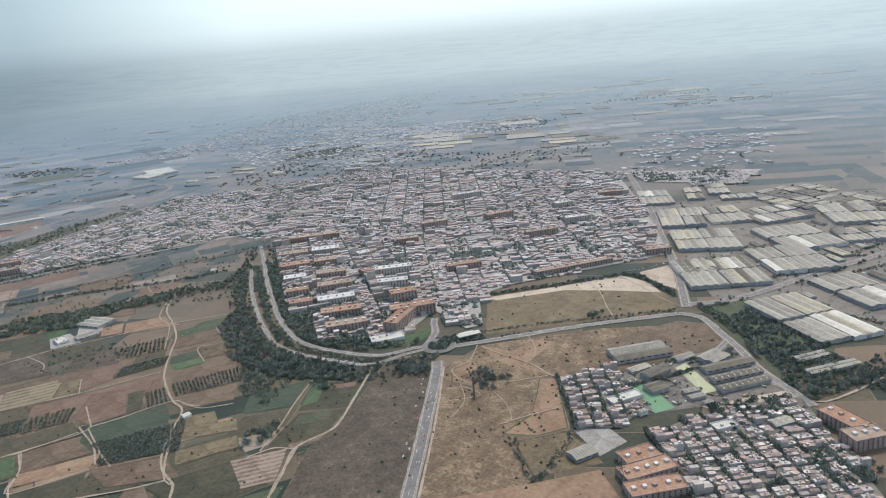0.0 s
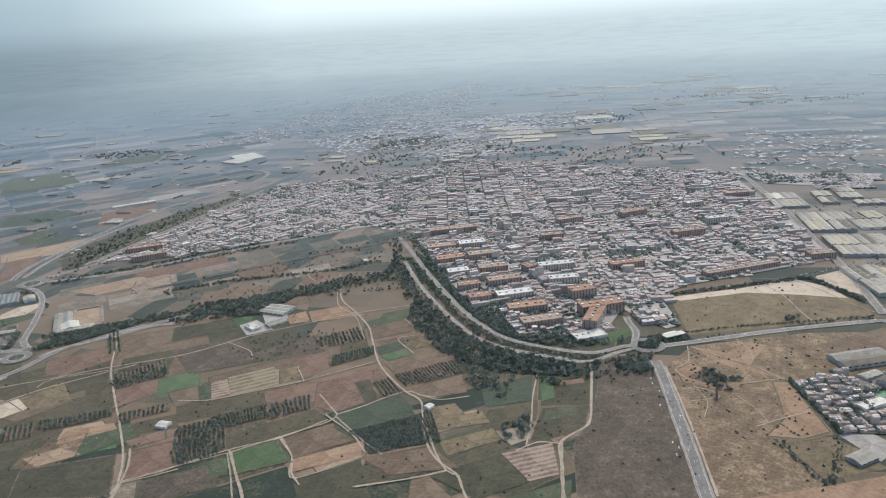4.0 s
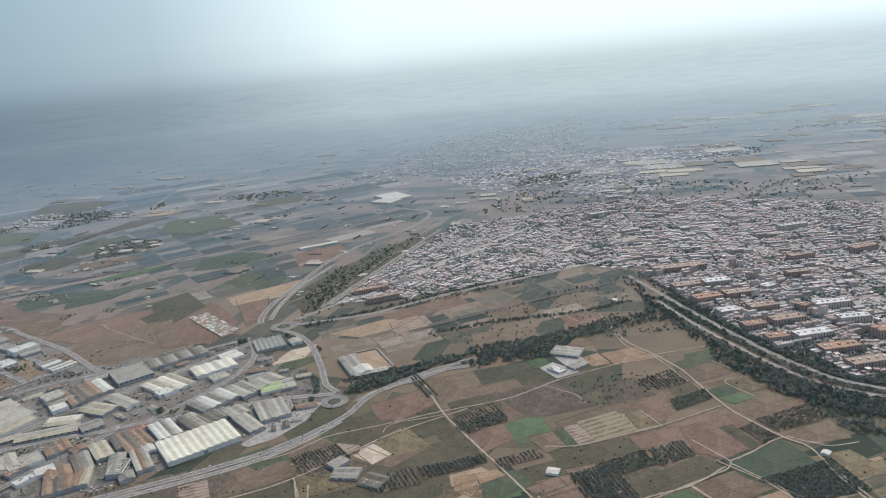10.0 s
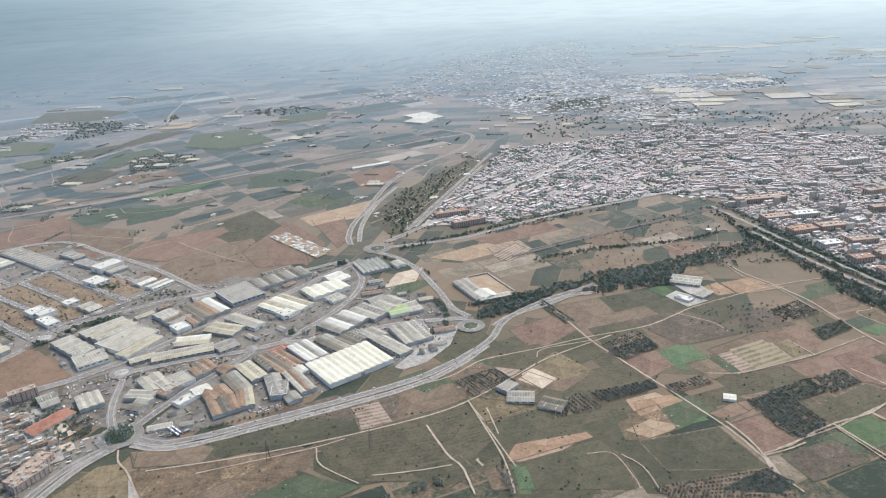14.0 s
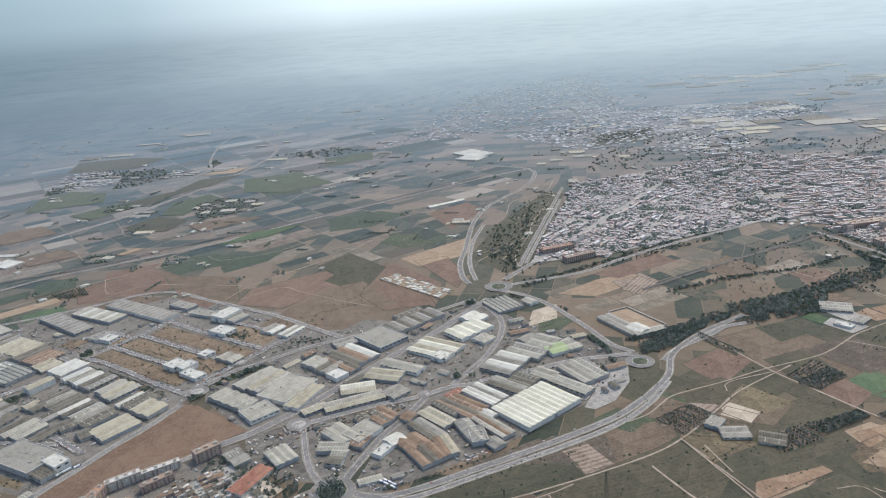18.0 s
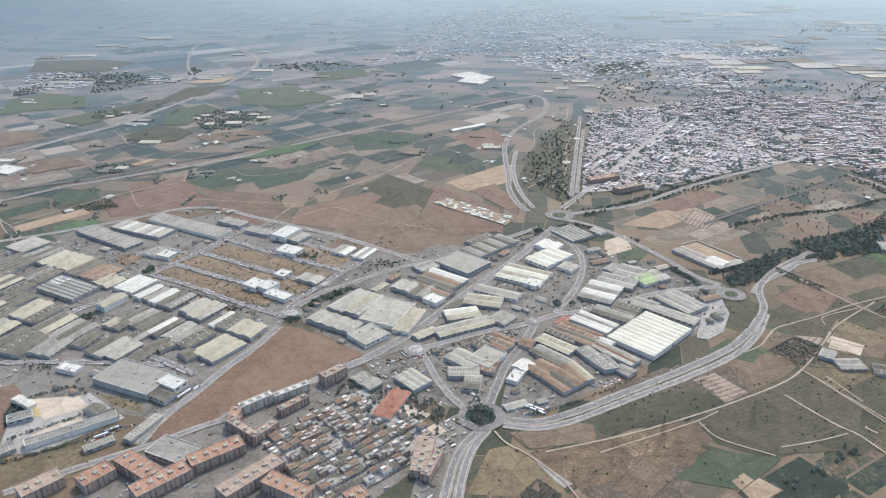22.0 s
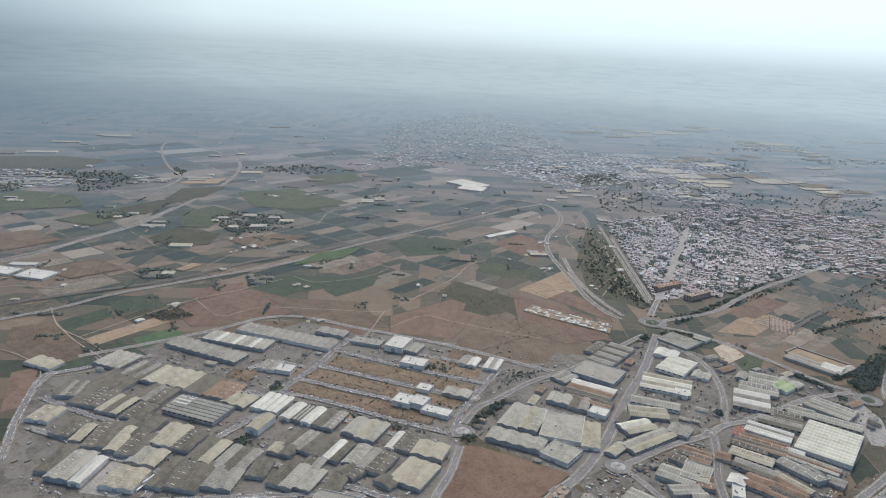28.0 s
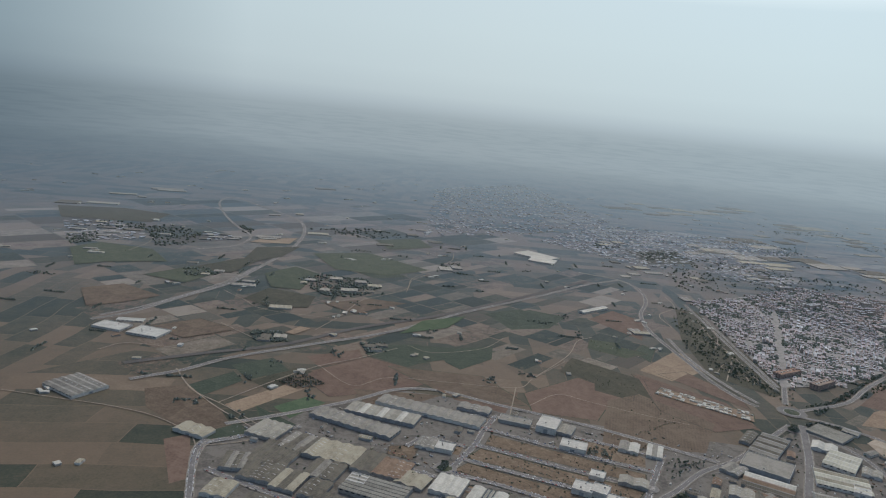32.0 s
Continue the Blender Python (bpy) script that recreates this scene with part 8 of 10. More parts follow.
hall("grey", -530.4, 584.2, 15.7, 15.1, 29.2, 2.32, 1)
hall("saw", -409.3, 705.7, 30.1, 26.1, -76.3, 2.29, 6)
hall("pale", -385.6, 701.9, 13.4, 9.7, -70.0, 2.30, 1)
hall("grey/white", -444.3, 596.2, 26.0, 32.0, -49.8, 2.56, 4)
hall("pale/grey", -422.4, 608.1, 29.1, 17.4, -52.3, 2.74, 2)
hall("pale", -404.9, 618.5, 21.8, 22.3, -52.8, 2.73, 2)
hall("lime", -400.5, 603.9, 17.4, 16.1, 11.8, 2.68, 2)
hall("pale", -388.3, 606.4, 11.4, 18.7, 13.1, 2.60, 1)
hall("red", -492.6, 566.2, 14.1, 6.7, 30.8, 2.42, 1)
hall("white/white/grey", -472.4, 557.6, 30.1, 16.0, -61.5, 2.65, 4)
hall("brown/dark/brown", -491.6, 548.9, 33.5, 18.8, -58.0, 2.54, 4)
hall("dark/pale", -453.8, 563.4, 29.5, 13.0, -55.0, 2.53, 2)
hall("dark", -441.7, 565.8, 18.8, 17.8, -54.6, 2.55, 3)
hall("cream", -445, 530.8, 35.0, 48.9, -64.4, 3.37, 10)
hall("pale", -412.9, 546.6, 30.9, 11.3, -59.7, 2.82, 2)
hall("pale/grey", -397.4, 563.1, 32.3, 21.9, -74.6, 2.79, 4)
hall("pale", -423.9, 568.8, 18.1, 13.7, -56.2, 2.68, 2)
hall("grey", -335.9, 624.3, 43.5, 13.5, -76.3, 2.54, 1)
hall("pale", -321.7, 604.6, 27.2, 7.6, 7.9, 2.56, 1)
hall("white", -327, 610.8, 16.4, 13.3, -73.4, 2.96, 1)
hall("pale", -573.8, 542.5, 23.2, 15.6, -60.1, 3.02, 2)
hall("pale", -580, 529.4, 19.4, 10.1, -19.9, 2.83, 2)
hall("pale", -612, 532.1, 19.4, 14.9, -67.0, 2.66, 3)
hall("grey", -639.2, 540.4, 10.9, 18.2, 28.5, 2.39, 2)
hall("red", -630.7, 513.2, 27.7, 11.9, 47.2, 2.23, 2)
hall("beige", -510.9, 539.8, 27.1, 11.8, -61.7, 2.67, 2)
hall("dark/grey", -520.1, 528.4, 28.2, 11.7, -64.8, 2.24, 2)
hall("dark", -502, 549.5, 23.7, 7.7, -62.0, 2.24, 1)
hall("white", -542.1, 524.2, 11.6, 10.5, 28.8, 2.49, 1)
hall("brown", -531.7, 517.1, 15.9, 16.8, -64.2, 2.24, 2)
hall("whiteflat", -551.1, 515.3, 13.4, 7.2, 42.9, 2.40, 1)
hall("brown/beige", -513.4, 506, 21.3, 10.6, -83.5, 2.66, 2)
hall("brown/dark/brown", -526.2, 501.3, 20.2, 17.6, -72.7, 2.57, 3)
hall("grey", -494.6, 515.7, 28.1, 10.7, -80.0, 2.88, 1)
hall("greyflat", -491.7, 509.8, 17.8, 10.4, -94.8, 3.30, 1)
hall("pale/brown", -480, 518.9, 34.2, 10.7, -67.1, 2.48, 3)
hall("white", -477.6, 532.4, 11.3, 6.7, -61.6, 2.30, 1)
hall("dark/brown", -543.4, 557.2, 19.5, 12.5, -60.4, 2.46, 2)
hall("brown", -545.2, 550.9, 13.4, 10.8, -60.5, 2.75, 2)
hall("brown", -562.5, 530.6, 9.9, 14.2, -39.8, 2.54, 1)
hall("dark", -557.2, 556.8, 11.9, 9.8, -68.1, 2.20, 1)
hall("paleflat", -560.3, 539.8, 17.0, 21.3, -56.2, 3.25, 1)
hall("dark/pale", -578.7, 517.8, 10.3, 15.6, -29.4, 2.56, 1)
hall("pale/grey/grey", 366.0, 489.2, 26.6, 23.2, -102.8, 2.61, 3)
hall("grey/grey/grey", 389.4, 483.9, 29.1, 23.2, -102.8, 3.20, 3)
hall("white/pale/pale/grey", 359.0, 458.5, 29.1, 23.2, -102.8, 3.24, 4)
hall("grey/grey/grey", 382.4, 453.2, 30.4, 23.2, -102.8, 3.24, 3)
hall("grey/dark/dark/pale", 300.0, 489.3, 29.6, 29.0, -105.6, 2.76, 5)
hall("dark/beige/white/pale", 328.7, 481.3, 27.1, 29.0, -105.6, 2.52, 5)
hall("pale/pale/pale/grey", 291.3, 458.3, 30.9, 27.3, -105.6, 2.78, 4)
hall("grey/beige/dark/pale", 320.0, 450.3, 30.9, 29.0, -105.6, 2.75, 5)
hall("pale/beige/beige/pale", 341.9, 568.1, 28.7, 25.4, -111.6, 2.57, 4)
hall("grey/dark/grey/pale", 366.3, 558.5, 28.7, 25.4, -111.6, 3.04, 4)
hall("beige/grey/grey/pale", 330.5, 539.1, 26.2, 25.4, -111.6, 2.91, 4)
hall("grey/pale/pale/pale", 354.9, 529.5, 28.7, 25.4, -111.6, 2.94, 4)
hall("grey/grey/beige", 368.3, 645.3, 30.9, 20.2, -113.5, 2.56, 3)
hall("pale/grey/grey", 387.6, 636.9, 30.9, 20.2, -113.5, 2.82, 3)
hall("beige/beige/pale", 355.0, 614.7, 32.2, 20.2, -113.5, 2.75, 3)
hall("grey/dark", 374.3, 606.3, 30.9, 18.5, -113.5, 2.88, 2)
hall("pale/dark/dark", 406.7, 632.8, 28.6, 16.6, -107.8, 2.47, 3)
hall("beige/beige", 424.8, 627.0, 26.1, 16.6, -107.8, 2.65, 2)
hall("grey/beige/grey", 397.2, 603.2, 28.6, 18.3, -107.8, 2.30, 3)
hall("pale/pale", 415.3, 597.4, 28.6, 18.3, -107.8, 2.37, 2)
hall("pale/white/grey/grey", 398.8, 731.5, 26.9, 33.0, -111.8, 2.60, 4)
hall("grey/grey/pale/beige", 387.0, 701.9, 30.8, 34.7, -111.8, 2.44, 6)
hall("beige/pale", 442.0, 721.3, 22.4, 17.6, -114.3, 2.70, 2)
hall("beige/dark", 430.8, 696.3, 24.9, 17.6, -114.3, 2.17, 2)
hall("dark/grey/beige", 474.8, 727.7, 20.6, 21.8, -114.6, 2.21, 3)
hall("grey/pale/pale", 464.2, 704.5, 24.4, 21.8, -114.6, 2.17, 3)
hall("beige/pale", 455.7, 672.8, 15.7, 16.4, -110.6, 2.33, 2)
hall("pale/grey", 473.3, 666.2, 17.0, 18.1, -110.6, 2.43, 2)
hall("pale/dark/dark/pale", 435.4, 605.8, 23.9, 26.2, -93.4, 2.36, 4)
hall("grey/pale/dark/white", 464.1, 604.1, 21.4, 27.9, -93.4, 2.80, 5)
hall("dark/white/pale/grey", 433.9, 579.5, 25.2, 27.9, -93.4, 2.48, 4)
hall("pale/beige/grey/dark", 462.6, 577.8, 21.4, 26.2, -93.4, 2.65, 4)
hall("pale/pale/grey", 407.3, 536.5, 30.2, 24.6, -98.9, 2.94, 3)
hall("grey/grey/pale", 432.4, 532.5, 32.7, 24.6, -98.9, 2.56, 3)
hall("grey/grey/white", 401.8, 501.7, 34.0, 22.9, -98.9, 3.02, 3)
hall("pale/grey/pale", 426.9, 497.7, 30.2, 24.6, -98.9, 2.89, 3)
hall("pale/grey/pale", 502.4, 578.4, 29.8, 23.9, -112.9, 2.29, 3)
hall("dark/grey/grey", 525.2, 568.8, 29.8, 23.9, -112.9, 2.41, 3)
hall("pale/pale/pale", 488.8, 546.4, 33.5, 23.9, -112.9, 2.62, 3)
hall("beige/grey/beige/grey", 511.6, 536.8, 29.8, 23.9, -112.9, 2.59, 4)
hall("dark/grey", 458.8, 508.7, 17.5, 20.6, -106.9, 2.47, 2)
hall("dark/grey/beige", 481.0, 502.0, 13.7, 22.3, -106.9, 2.60, 3)
hall("beige/pale/pale/grey", 453.4, 490.8, 16.2, 22.3, -106.9, 2.46, 4)
hall("pale/pale/grey", 475.6, 484.1, 16.2, 22.3, -106.9, 2.93, 3)
hall("pale/grey/grey", 297.2, 387.3, 35.6, 18.6, -88.7, 3.00, 3)
hall("beige/pale/beige", 318.3, 387.8, 35.6, 20.2, -88.7, 2.97, 3)
hall("grey/pale/pale", 298.1, 349.2, 33.1, 20.2, -88.7, 2.51, 3)
hall("white/beige/white", 319.2, 349.7, 36.9, 20.2, -88.7, 2.71, 3)
hall("pale/grey", 360.6, 410.3, 26.1, 17.9, -90.1, 2.53, 2)
hall("pale/grey/grey", 379.3, 410.3, 28.6, 17.9, -90.1, 2.50, 3)
hall("pale/grey", 360.5, 379.1, 29.9, 17.9, -90.1, 2.82, 2)
hall("white/grey", 379.2, 379.1, 29.9, 17.9, -90.1, 2.50, 2)
hall("dark/grey", 189.4, 365.6, 34.4, 18.0, -2.2, 2.59, 1)
hall("pale/beige", 307.5, 486.8, 16.0, 22.3, -109.8, 2.51, 2)
hall("dark/grey", -899.7, 796.5, 22.7, 20.4, 62.6, 2.6, 5)
hall("dark", -887.5, 779.4, 26.6, 24.6, 48.9, 2.4, 3)
hall("beige/dark", -874.5, 761.8, 24.3, 17.7, 46.5, 2.4, 3)
hall("dark", -861.9, 746.9, 21.9, 15.5, 46.0, 2.4, 2)
hall("beige", -917.6, 765.1, 19.2, 16.6, 51.7, 2.4, 2)
hall("dark", -903.6, 741.2, 22.8, 14.6, 47.8, 2.4, 2)
hall("beige", -896.8, 730.4, 20.8, 7.9, 58.1, 2.4, 1)
hall("dark", -884.9, 723.2, 30.7, 16.4, 62.1, 2.4, 2)
hall("beige", -875.8, 713.9, 28.6, 9.6, 58.8, 2.4, 1)
hall("dark", -867.1, 703.2, 26.8, 16.2, 53.0, 2.4, 2)
hall("dark", -911.3, 705.4, 30.0, 9.9, 55.2, 2.4, 2)
hall("pale", -903.8, 693.2, 29.7, 15.2, 52.5, 3, 2)
hall("white", -895.5, 684.3, 27.4, 7.7, 54.2, 3, 1)
hall("beige", -877.3, 668.0, 20.7, 20.8, 53.4, 2.6, 2)
hall("beige", -919.4, 851.0, 14.4, 26.5, 40.6, 2.4, 2)
hall("dark/beige", -786.8, 664.2, 11.6, 17.0, 44.0, 2.2, 2)
hall("dark", -804.4, 649.3, 19.6, 11.8, 54.9, 2.2, 2)
hall("grey/dark", -773.5, 642.4, 13.2, 12.2, 44.7, 2.2, 2)
hall("dark", -756.0, 625.5, 12.1, 14.9, 27.1, 2.2, 2)
hall("dark", -740.8, 607.4, 8.8, 13.4, 27.1, 2.2, 1)
hall("grey", -555.4, 683.0, 18.6, 14.6, 16.4, 2.2, 1)
hall("dark", -554.9, 613.5, 19.4, 6.8, 29.7, 2.2, 1)
hall("pale", -446.8, 643.9, 14.1, 13.9, 30.3, 2.2, 1)
hall("grey", -414.9, 630.4, 14.9, 8.2, 26.6, 2.4, 1)
hall("brown", -527.8, 548.1, 9.4, 10.3, -50.6, 2.2, 1)
hall("grey", -484.1, 498.6, 11.2, 9.4, -68.2, 2.2, 1)

# ---- apartment blocks ----
flats("brick", 5, -728.8, 466.9, -698.4, 483.5, 10.8, True)
flats("brick", 5, -774.8, 511.8, -757, 488.2, 10.8, True)
flats("brick", 5, -794.1, 497.3, -780.1, 505.8, 10.8, True)
flats("brick", 5, -768.9, 481.1, -743.3, 492.7, 10.8, True)
flats("brick", 5, -706.5, 471.2, -688.7, 451.8, 9.6, True)
flats("brick", 4, -633.5, 450.8, -621.2, 476.5, 9.6, True)
flats("brick", 4, -671.5, 443.8, -661.9, 447.5, 9.6, True)
flats("brick", 5, -821.1, 498.9, -803.3, 507.6, 10.8, True)
flats("brick", 5, -11, 757, 45.3, 752.9, 13.2, False)
flats("brick", 5, -18.3, 697.3, 9.5, 696.2, 13.2, False)
flats("white", 5, 13.4, 696.1, 39.8, 693.8, 13.2, False)
flats("brick", 5, -17.4, 656.8, 9.1, 657.4, 13.2, False)
flats("brick", 5, 13.2, 657, 39.5, 656, 13.2, False)
flats("white", 5, -15.6, 616.6, 3.9, 616.3, 12, False)
flats("brick", 5, 12.8, 616.7, 38.5, 614.9, 12, False)
flats("brick", 5, 11.5, 581.1, 39.7, 580.4, 12, False)
flats("white", 5, 9.2, 545.5, 38.5, 544.6, 12, False)
flats("brick", 5, 9.8, 516.2, 39.4, 514.3, 12, False)
flats("brick", 5, 11, 487, 40.9, 486.4, 12, False)
flats("white", 6, 62.5, 598.1, 93.9, 594.9, 10.8, False)
flats("white", 6, 59.4, 563.3, 84.3, 559.5, 10.8, False)
flats("brick", 7, 64.2, 527.8, 84.5, 528.6, 12, False)
flats("brick", 7, 58.7, 493.5, 91.7, 493.4, 12, False)
flats("brick", 7, 53.9, 464.1, 72.8, 490.2, 10.8, False)
flats("brick", 4, 183.7, 531.8, 252.8, 536, 9.6, False)
flats("brick", 5, 286.2, 540.5, 308.1, 537.2, 10.8, False)
flats("brick", 3, 127.8, 264.9, 145.4, 266.5, 10.8, False)
flats("brick", 3, 122.3, 253.9, 147.7, 255.7, 10.8, False)
flats("brick", 3, 119.4, 242.9, 144.5, 241, 10.8, False)
flats("brick", 5, 235.5, 267.2, 239.1, 243.3, 10.8, False)
flats("brick", 5, 226.3, 242.2, 243.5, 241.5, 10.8, False)
flats("brick", 5, -326.4, 825.8, -288.4, 829.2, 9.6, False)
flats("brick", 5, -314.1, 790, -279.8, 795.5, 9.6, False)
flats("white", 6, 155.3, 1041, 171.7, 1038.2, 9.6, False)
flats("white", 7, 193.3, 848, 229.5, 848.3, 9.6, False)
flats("white", 6, 282.1, 737.3, 302.9, 739, 9.6, False)
flats("white", 6, 23.8, 1045, 52.3, 1047, 9.6, False)
flats("white", 6, 91.5, 1150.9, 118.1, 1146.3, 9.6, False)
flats("brick", 6, 131.1, 734.7, 159.2, 735.9, 9.6, False)
flats("brick", 6, 201.9, 730.7, 231.9, 734.4, 9.6, False)
flats("brick", 6, 215.7, 642.7, 247.4, 642.1, 9.6, False)
flats("white", 6, 268.7, 672.3, 292.5, 670.2, 9.6, False)
flats("brick", 6, 95.3, 686, 117.8, 684, 9.6, False)
flats("brick", 5, 121.7, 579.4, 151.8, 578.7, 9.6, False)
flats("brick", 5, 348.3, 763.9, 374.4, 759.2, 9.6, False)
flats("brick", 5, -14.5, 579.4, 3.9, 578.9, 10.8, False)
flats("brick", 5, -12.6, 549.7, 5, 549.1, 10.8, False)
flats("white", 5, 53.8, 659.9, 66.6, 662.9, 10.8, False)
flats("brick", 5, 50.9, 601.1, 58.7, 603.8, 10.8, False)

flats("white", 5, -714.4, 534.4, -695.3, 541.6, 5.1, True)
flats("white", 4, -694.8, 540.1, -673.1, 546.9, 4.8, True)
flats("brick", 6, -664.7, 547.8, -649.7, 555.1, 7.5, True)
flats("brick", 5, -719.8, 522.7, -715.1, 535, 6, True)
flats("brick", 5, -720.7, 524.6, -707.5, 504.9, 5.2, True)
flats("brick", 5, -709.9, 505.2, -696.3, 514.8, 5.6, True)
flats("brick", 4, -693.4, 525.6, -675.9, 534.1, 4.9, True)
flats("brick", 5, -742.7, 495.2, -715.4, 503.8, 10.6, True)
flats("brick", 4, -631.5, 447.1, -617.8, 463.6, 5, True)

# ---- small workshops between the halls ----
workshops([(-553.4, 689.9), (-427.1, 723.9), (-410.5, 678.3), (-456.4, 604.5), (-492.6, 584.3), (-547.3, 573.7), (-597.7, 571.9), (-630.9, 565.4), (-663.4, 625.7), (-664, 651.6), (-624.6, 673.2)], 36.5, 262, 45, 614)
workshops([(-490.8, 579.3), (-429.1, 648.3), (-410.5, 678.3), (-375.1, 630.2), (-345.6, 577), (-373.6, 539.3), (-466.1, 501.5), (-558.5, 475.9), (-575.5, 484.6), (-548.3, 530), (-511, 571.8)], 4.7, 262, 16, 615)
workshops([(-591.9, 566.2), (-511.4, 571.1), (-551.7, 531.1), (-575.3, 495.7), (-590.4, 498.1), (-601.6, 522.7)], 3.3, 105, 4, 616)
workshops([(-895.1, 851.5), (-741.8, 889.8), (-673.2, 841), (-617.2, 779.5), (-624.6, 673.2), (-664, 651.6), (-695.9, 605.7), (-733.8, 567.5), (-758.9, 543.6), (-782.2, 559.8), (-863.9, 639.3)], 46.8, 312, 60, 617)
workshops([(308.5, 519.9), (379, 525.7), (557.5, 576.3), (528.2, 496.1), (372.3, 343.3), (297.2, 331.5), (293.1, 404.6), (279.5, 429.9)], -91.7, 210, 26, 618)
workshops([(169, 347.8), (242.6, 354.9), (239.1, 295.6), (187.9, 297.5), (155.4, 301.7), (155.7, 331.2)], 9.5, 87, 6, 619)

# ---- distant estates and towns ----
estate(18, 4, 1.6, [(-502.7, 823.1), (-457.4, 744.7), (-441.5, 759.7), (-485.2, 833.9)], 466)
far_town([(-115.4, 1566.7), (198.5, 1807), (594.7, 1599.1), (522.8, 1409.1), (219.2, 1423.6), (-33.8, 1300.2)], 1500, 531)
far_town([(-365.2, 1616.3), (-90.8, 1638.7), (311, 1848.4), (608.2, 2726.9), (73.6, 2445.1)], 1500, 532)
estate(10, 3, 4, [(466.1, 677.8), (497.2, 507.2), (574.5, 554.3), (563.1, 694.2)], 537)

mosaic([(40, 1215), (168, 1175), (230, 1050), (437, 955), (800, 1400), (590, 1460), (105, 2090), (90, 1380)], -15, 58, 26, 0.7, 71, (0, 0, 1))
mosaic([(440, 1000), (640, 900), (1200, 1300), (800, 1700), (600, 1460)], -20, 80, 36, 0.5, 72, (1, 1, 0))
far_town([(70, 1170), (190, 1190), (330, 1400), (240, 1440), (60, 1290)], 260, 82)
far_town([(440, 900), (600, 800), (760, 1000), (640, 1170)], 200, 83)

def plain_hall(x, y, lx, ly, ang):
    """One far shed or works hall of the plain, added to the joined lot."""
    far = 1 if y > 1000 else 0
    shed(x, y, lx, min(ly, lx * 1.6), ang, 1.5 if far else 1.9, PLAIN_RND, PLAIN[0])
    PLAIN_SPOTS.append((x, y, max(lx, ly)))


PLAIN_RND = random.Random(29)
PLAIN = [(Mesh(), Mesh())]
field("green3", [(-994.6, 1496.9), (-951.7, 1533.6), (-884.1, 1481.7), (-873.3, 1398.5), (-950.5, 1399.2), (-989.8, 1385.1)])
field("olive2", [(-854.5, 1355.8), (-772.1, 1416), (-735.8, 1412.5), (-799.5, 1326.3)])
field("green3", [(-755.3, 1321.8), (-700.5, 1359.9), (-678.2, 1313.8), (-731.7, 1229.8), (-764.3, 1247.7)])
field("olive2", [(-809.3, 1199.3), (-768.6, 1243), (-721.1, 1195.7), (-745.3, 1148.6), (-789.2, 1159.7)])
field("green3", [(-911, 1325), (-842.6, 1369.6), (-813.6, 1331.2), (-867, 1278.2)])
field("olive2", [(-1011.2, 1880), (-896.9, 1864.6), (-820.6, 1803), (-864.7, 1712.5), (-1005.7, 1752.1)])
field("olive2", [(-725.3, 1499.4), (-651.8, 1501.5), (-704.2, 1423.8), (-776.4, 1385.2)])
field("green3", [(-645.1, 1450.5), (-548.7, 1454.6), (-497.7, 1326.2), (-581.9, 1296.6), (-646.1, 1341.8)])
field("green", [(-675.8, 1036.8), (-627, 1078.3), (-564, 1086.7), (-610.4, 1047)])
field("soil2", [(-927.3, 1102.8), (-872.1, 1123.7), (-842.4, 1079.8), (-897.6, 1061.9)])
field("soil2", [(-984.5, 1263.6), (-937.2, 1279.7), (-901.8, 1219.9), (-948.6, 1194.5), (-981.2, 1188.1)])
field("soil2", [(-720.7, 1166.8), (-652.7, 1176.9), (-615.4, 1151.4), (-698.4, 1118)])
field("tan", [(-727.5, 1539.9), (-702.2, 1569), (-634.7, 1576.8), (-663.4, 1525.6)])
field("tan", [(-796.4, 1061.9), (-775.2, 1079.7), (-764.7, 1071.2), (-789.2, 1052.8)])
field("green3", [(-491.8, 1564.6), (-394.9, 1580.8), (-405.9, 1498.2), (-499.1, 1481.2)])
field("olive2", [(37.5, 1480.6), (176.5, 1479), (103.7, 1348.2), (-16.4, 1359.2)])
plain_hall(-782, 2170, 72.2, 30.7, -11)
plain_hall(-775, 2143, 64.1, 20.0, -11)
plain_hall(-886, 2062, 56.3, 17.5, -12)
plain_hall(-932, 1921, 58.3, 21.8, -14)
plain_hall(-994, 1922, 39.7, 35.2, -14)
plain_hall(-851, 2027, 16.9, 17.1, -13)
plain_hall(-797, 1259, 30.2, 11.7, -20)
plain_hall(-787, 1277, 16.6, 9.1, -19)
plain_hall(-777, 1154, 26.0, 12.2, -20)
plain_hall(-819, 1051, 10.2, 13.1, -22)
plain_hall(-805, 1049, 13.2, 11.3, -21)
plain_hall(-824, 1042, 12.3, 7.3, -21)
plain_hall(-724, 1002, 11.6, 9.3, -22)
plain_hall(-711, 1002, 12.9, 7.6, -21)
plain_hall(-722, 989, 11.5, 5.4, -22)
plain_hall(-702, 1279, 15.1, 13.1, -19)
plain_hall(-664, 1283, 18.1, 13.6, -19)
plain_hall(-686, 1263, 9.1, 12.9, -19)
plain_hall(-635, 1262, 15.7, 13.5, -19)
plain_hall(-624, 1238, 19.4, 13.0, -19)
plain_hall(-667, 1221, 22.3, 15.2, -20)
plain_hall(-643, 1211, 13.5, 12.2, -20)
plain_hall(-700, 1225, 13.2, 11.9, -20)
plain_hall(-716, 1265, 8.9, 9.5, -20)
plain_hall(-465, 1333, 20.1, 25.5, -18)
plain_hall(-441, 1341, 16.7, 21.9, -18)
plain_hall(-347, 2301, 56.5, 26.8, -9)
plain_hall(-613, 1823, 24.8, 15.0, -14)
plain_hall(-555, 1840, 16.5, 15.7, -14)
plain_hall(-584, 1618, 38.9, 17.7, -16)
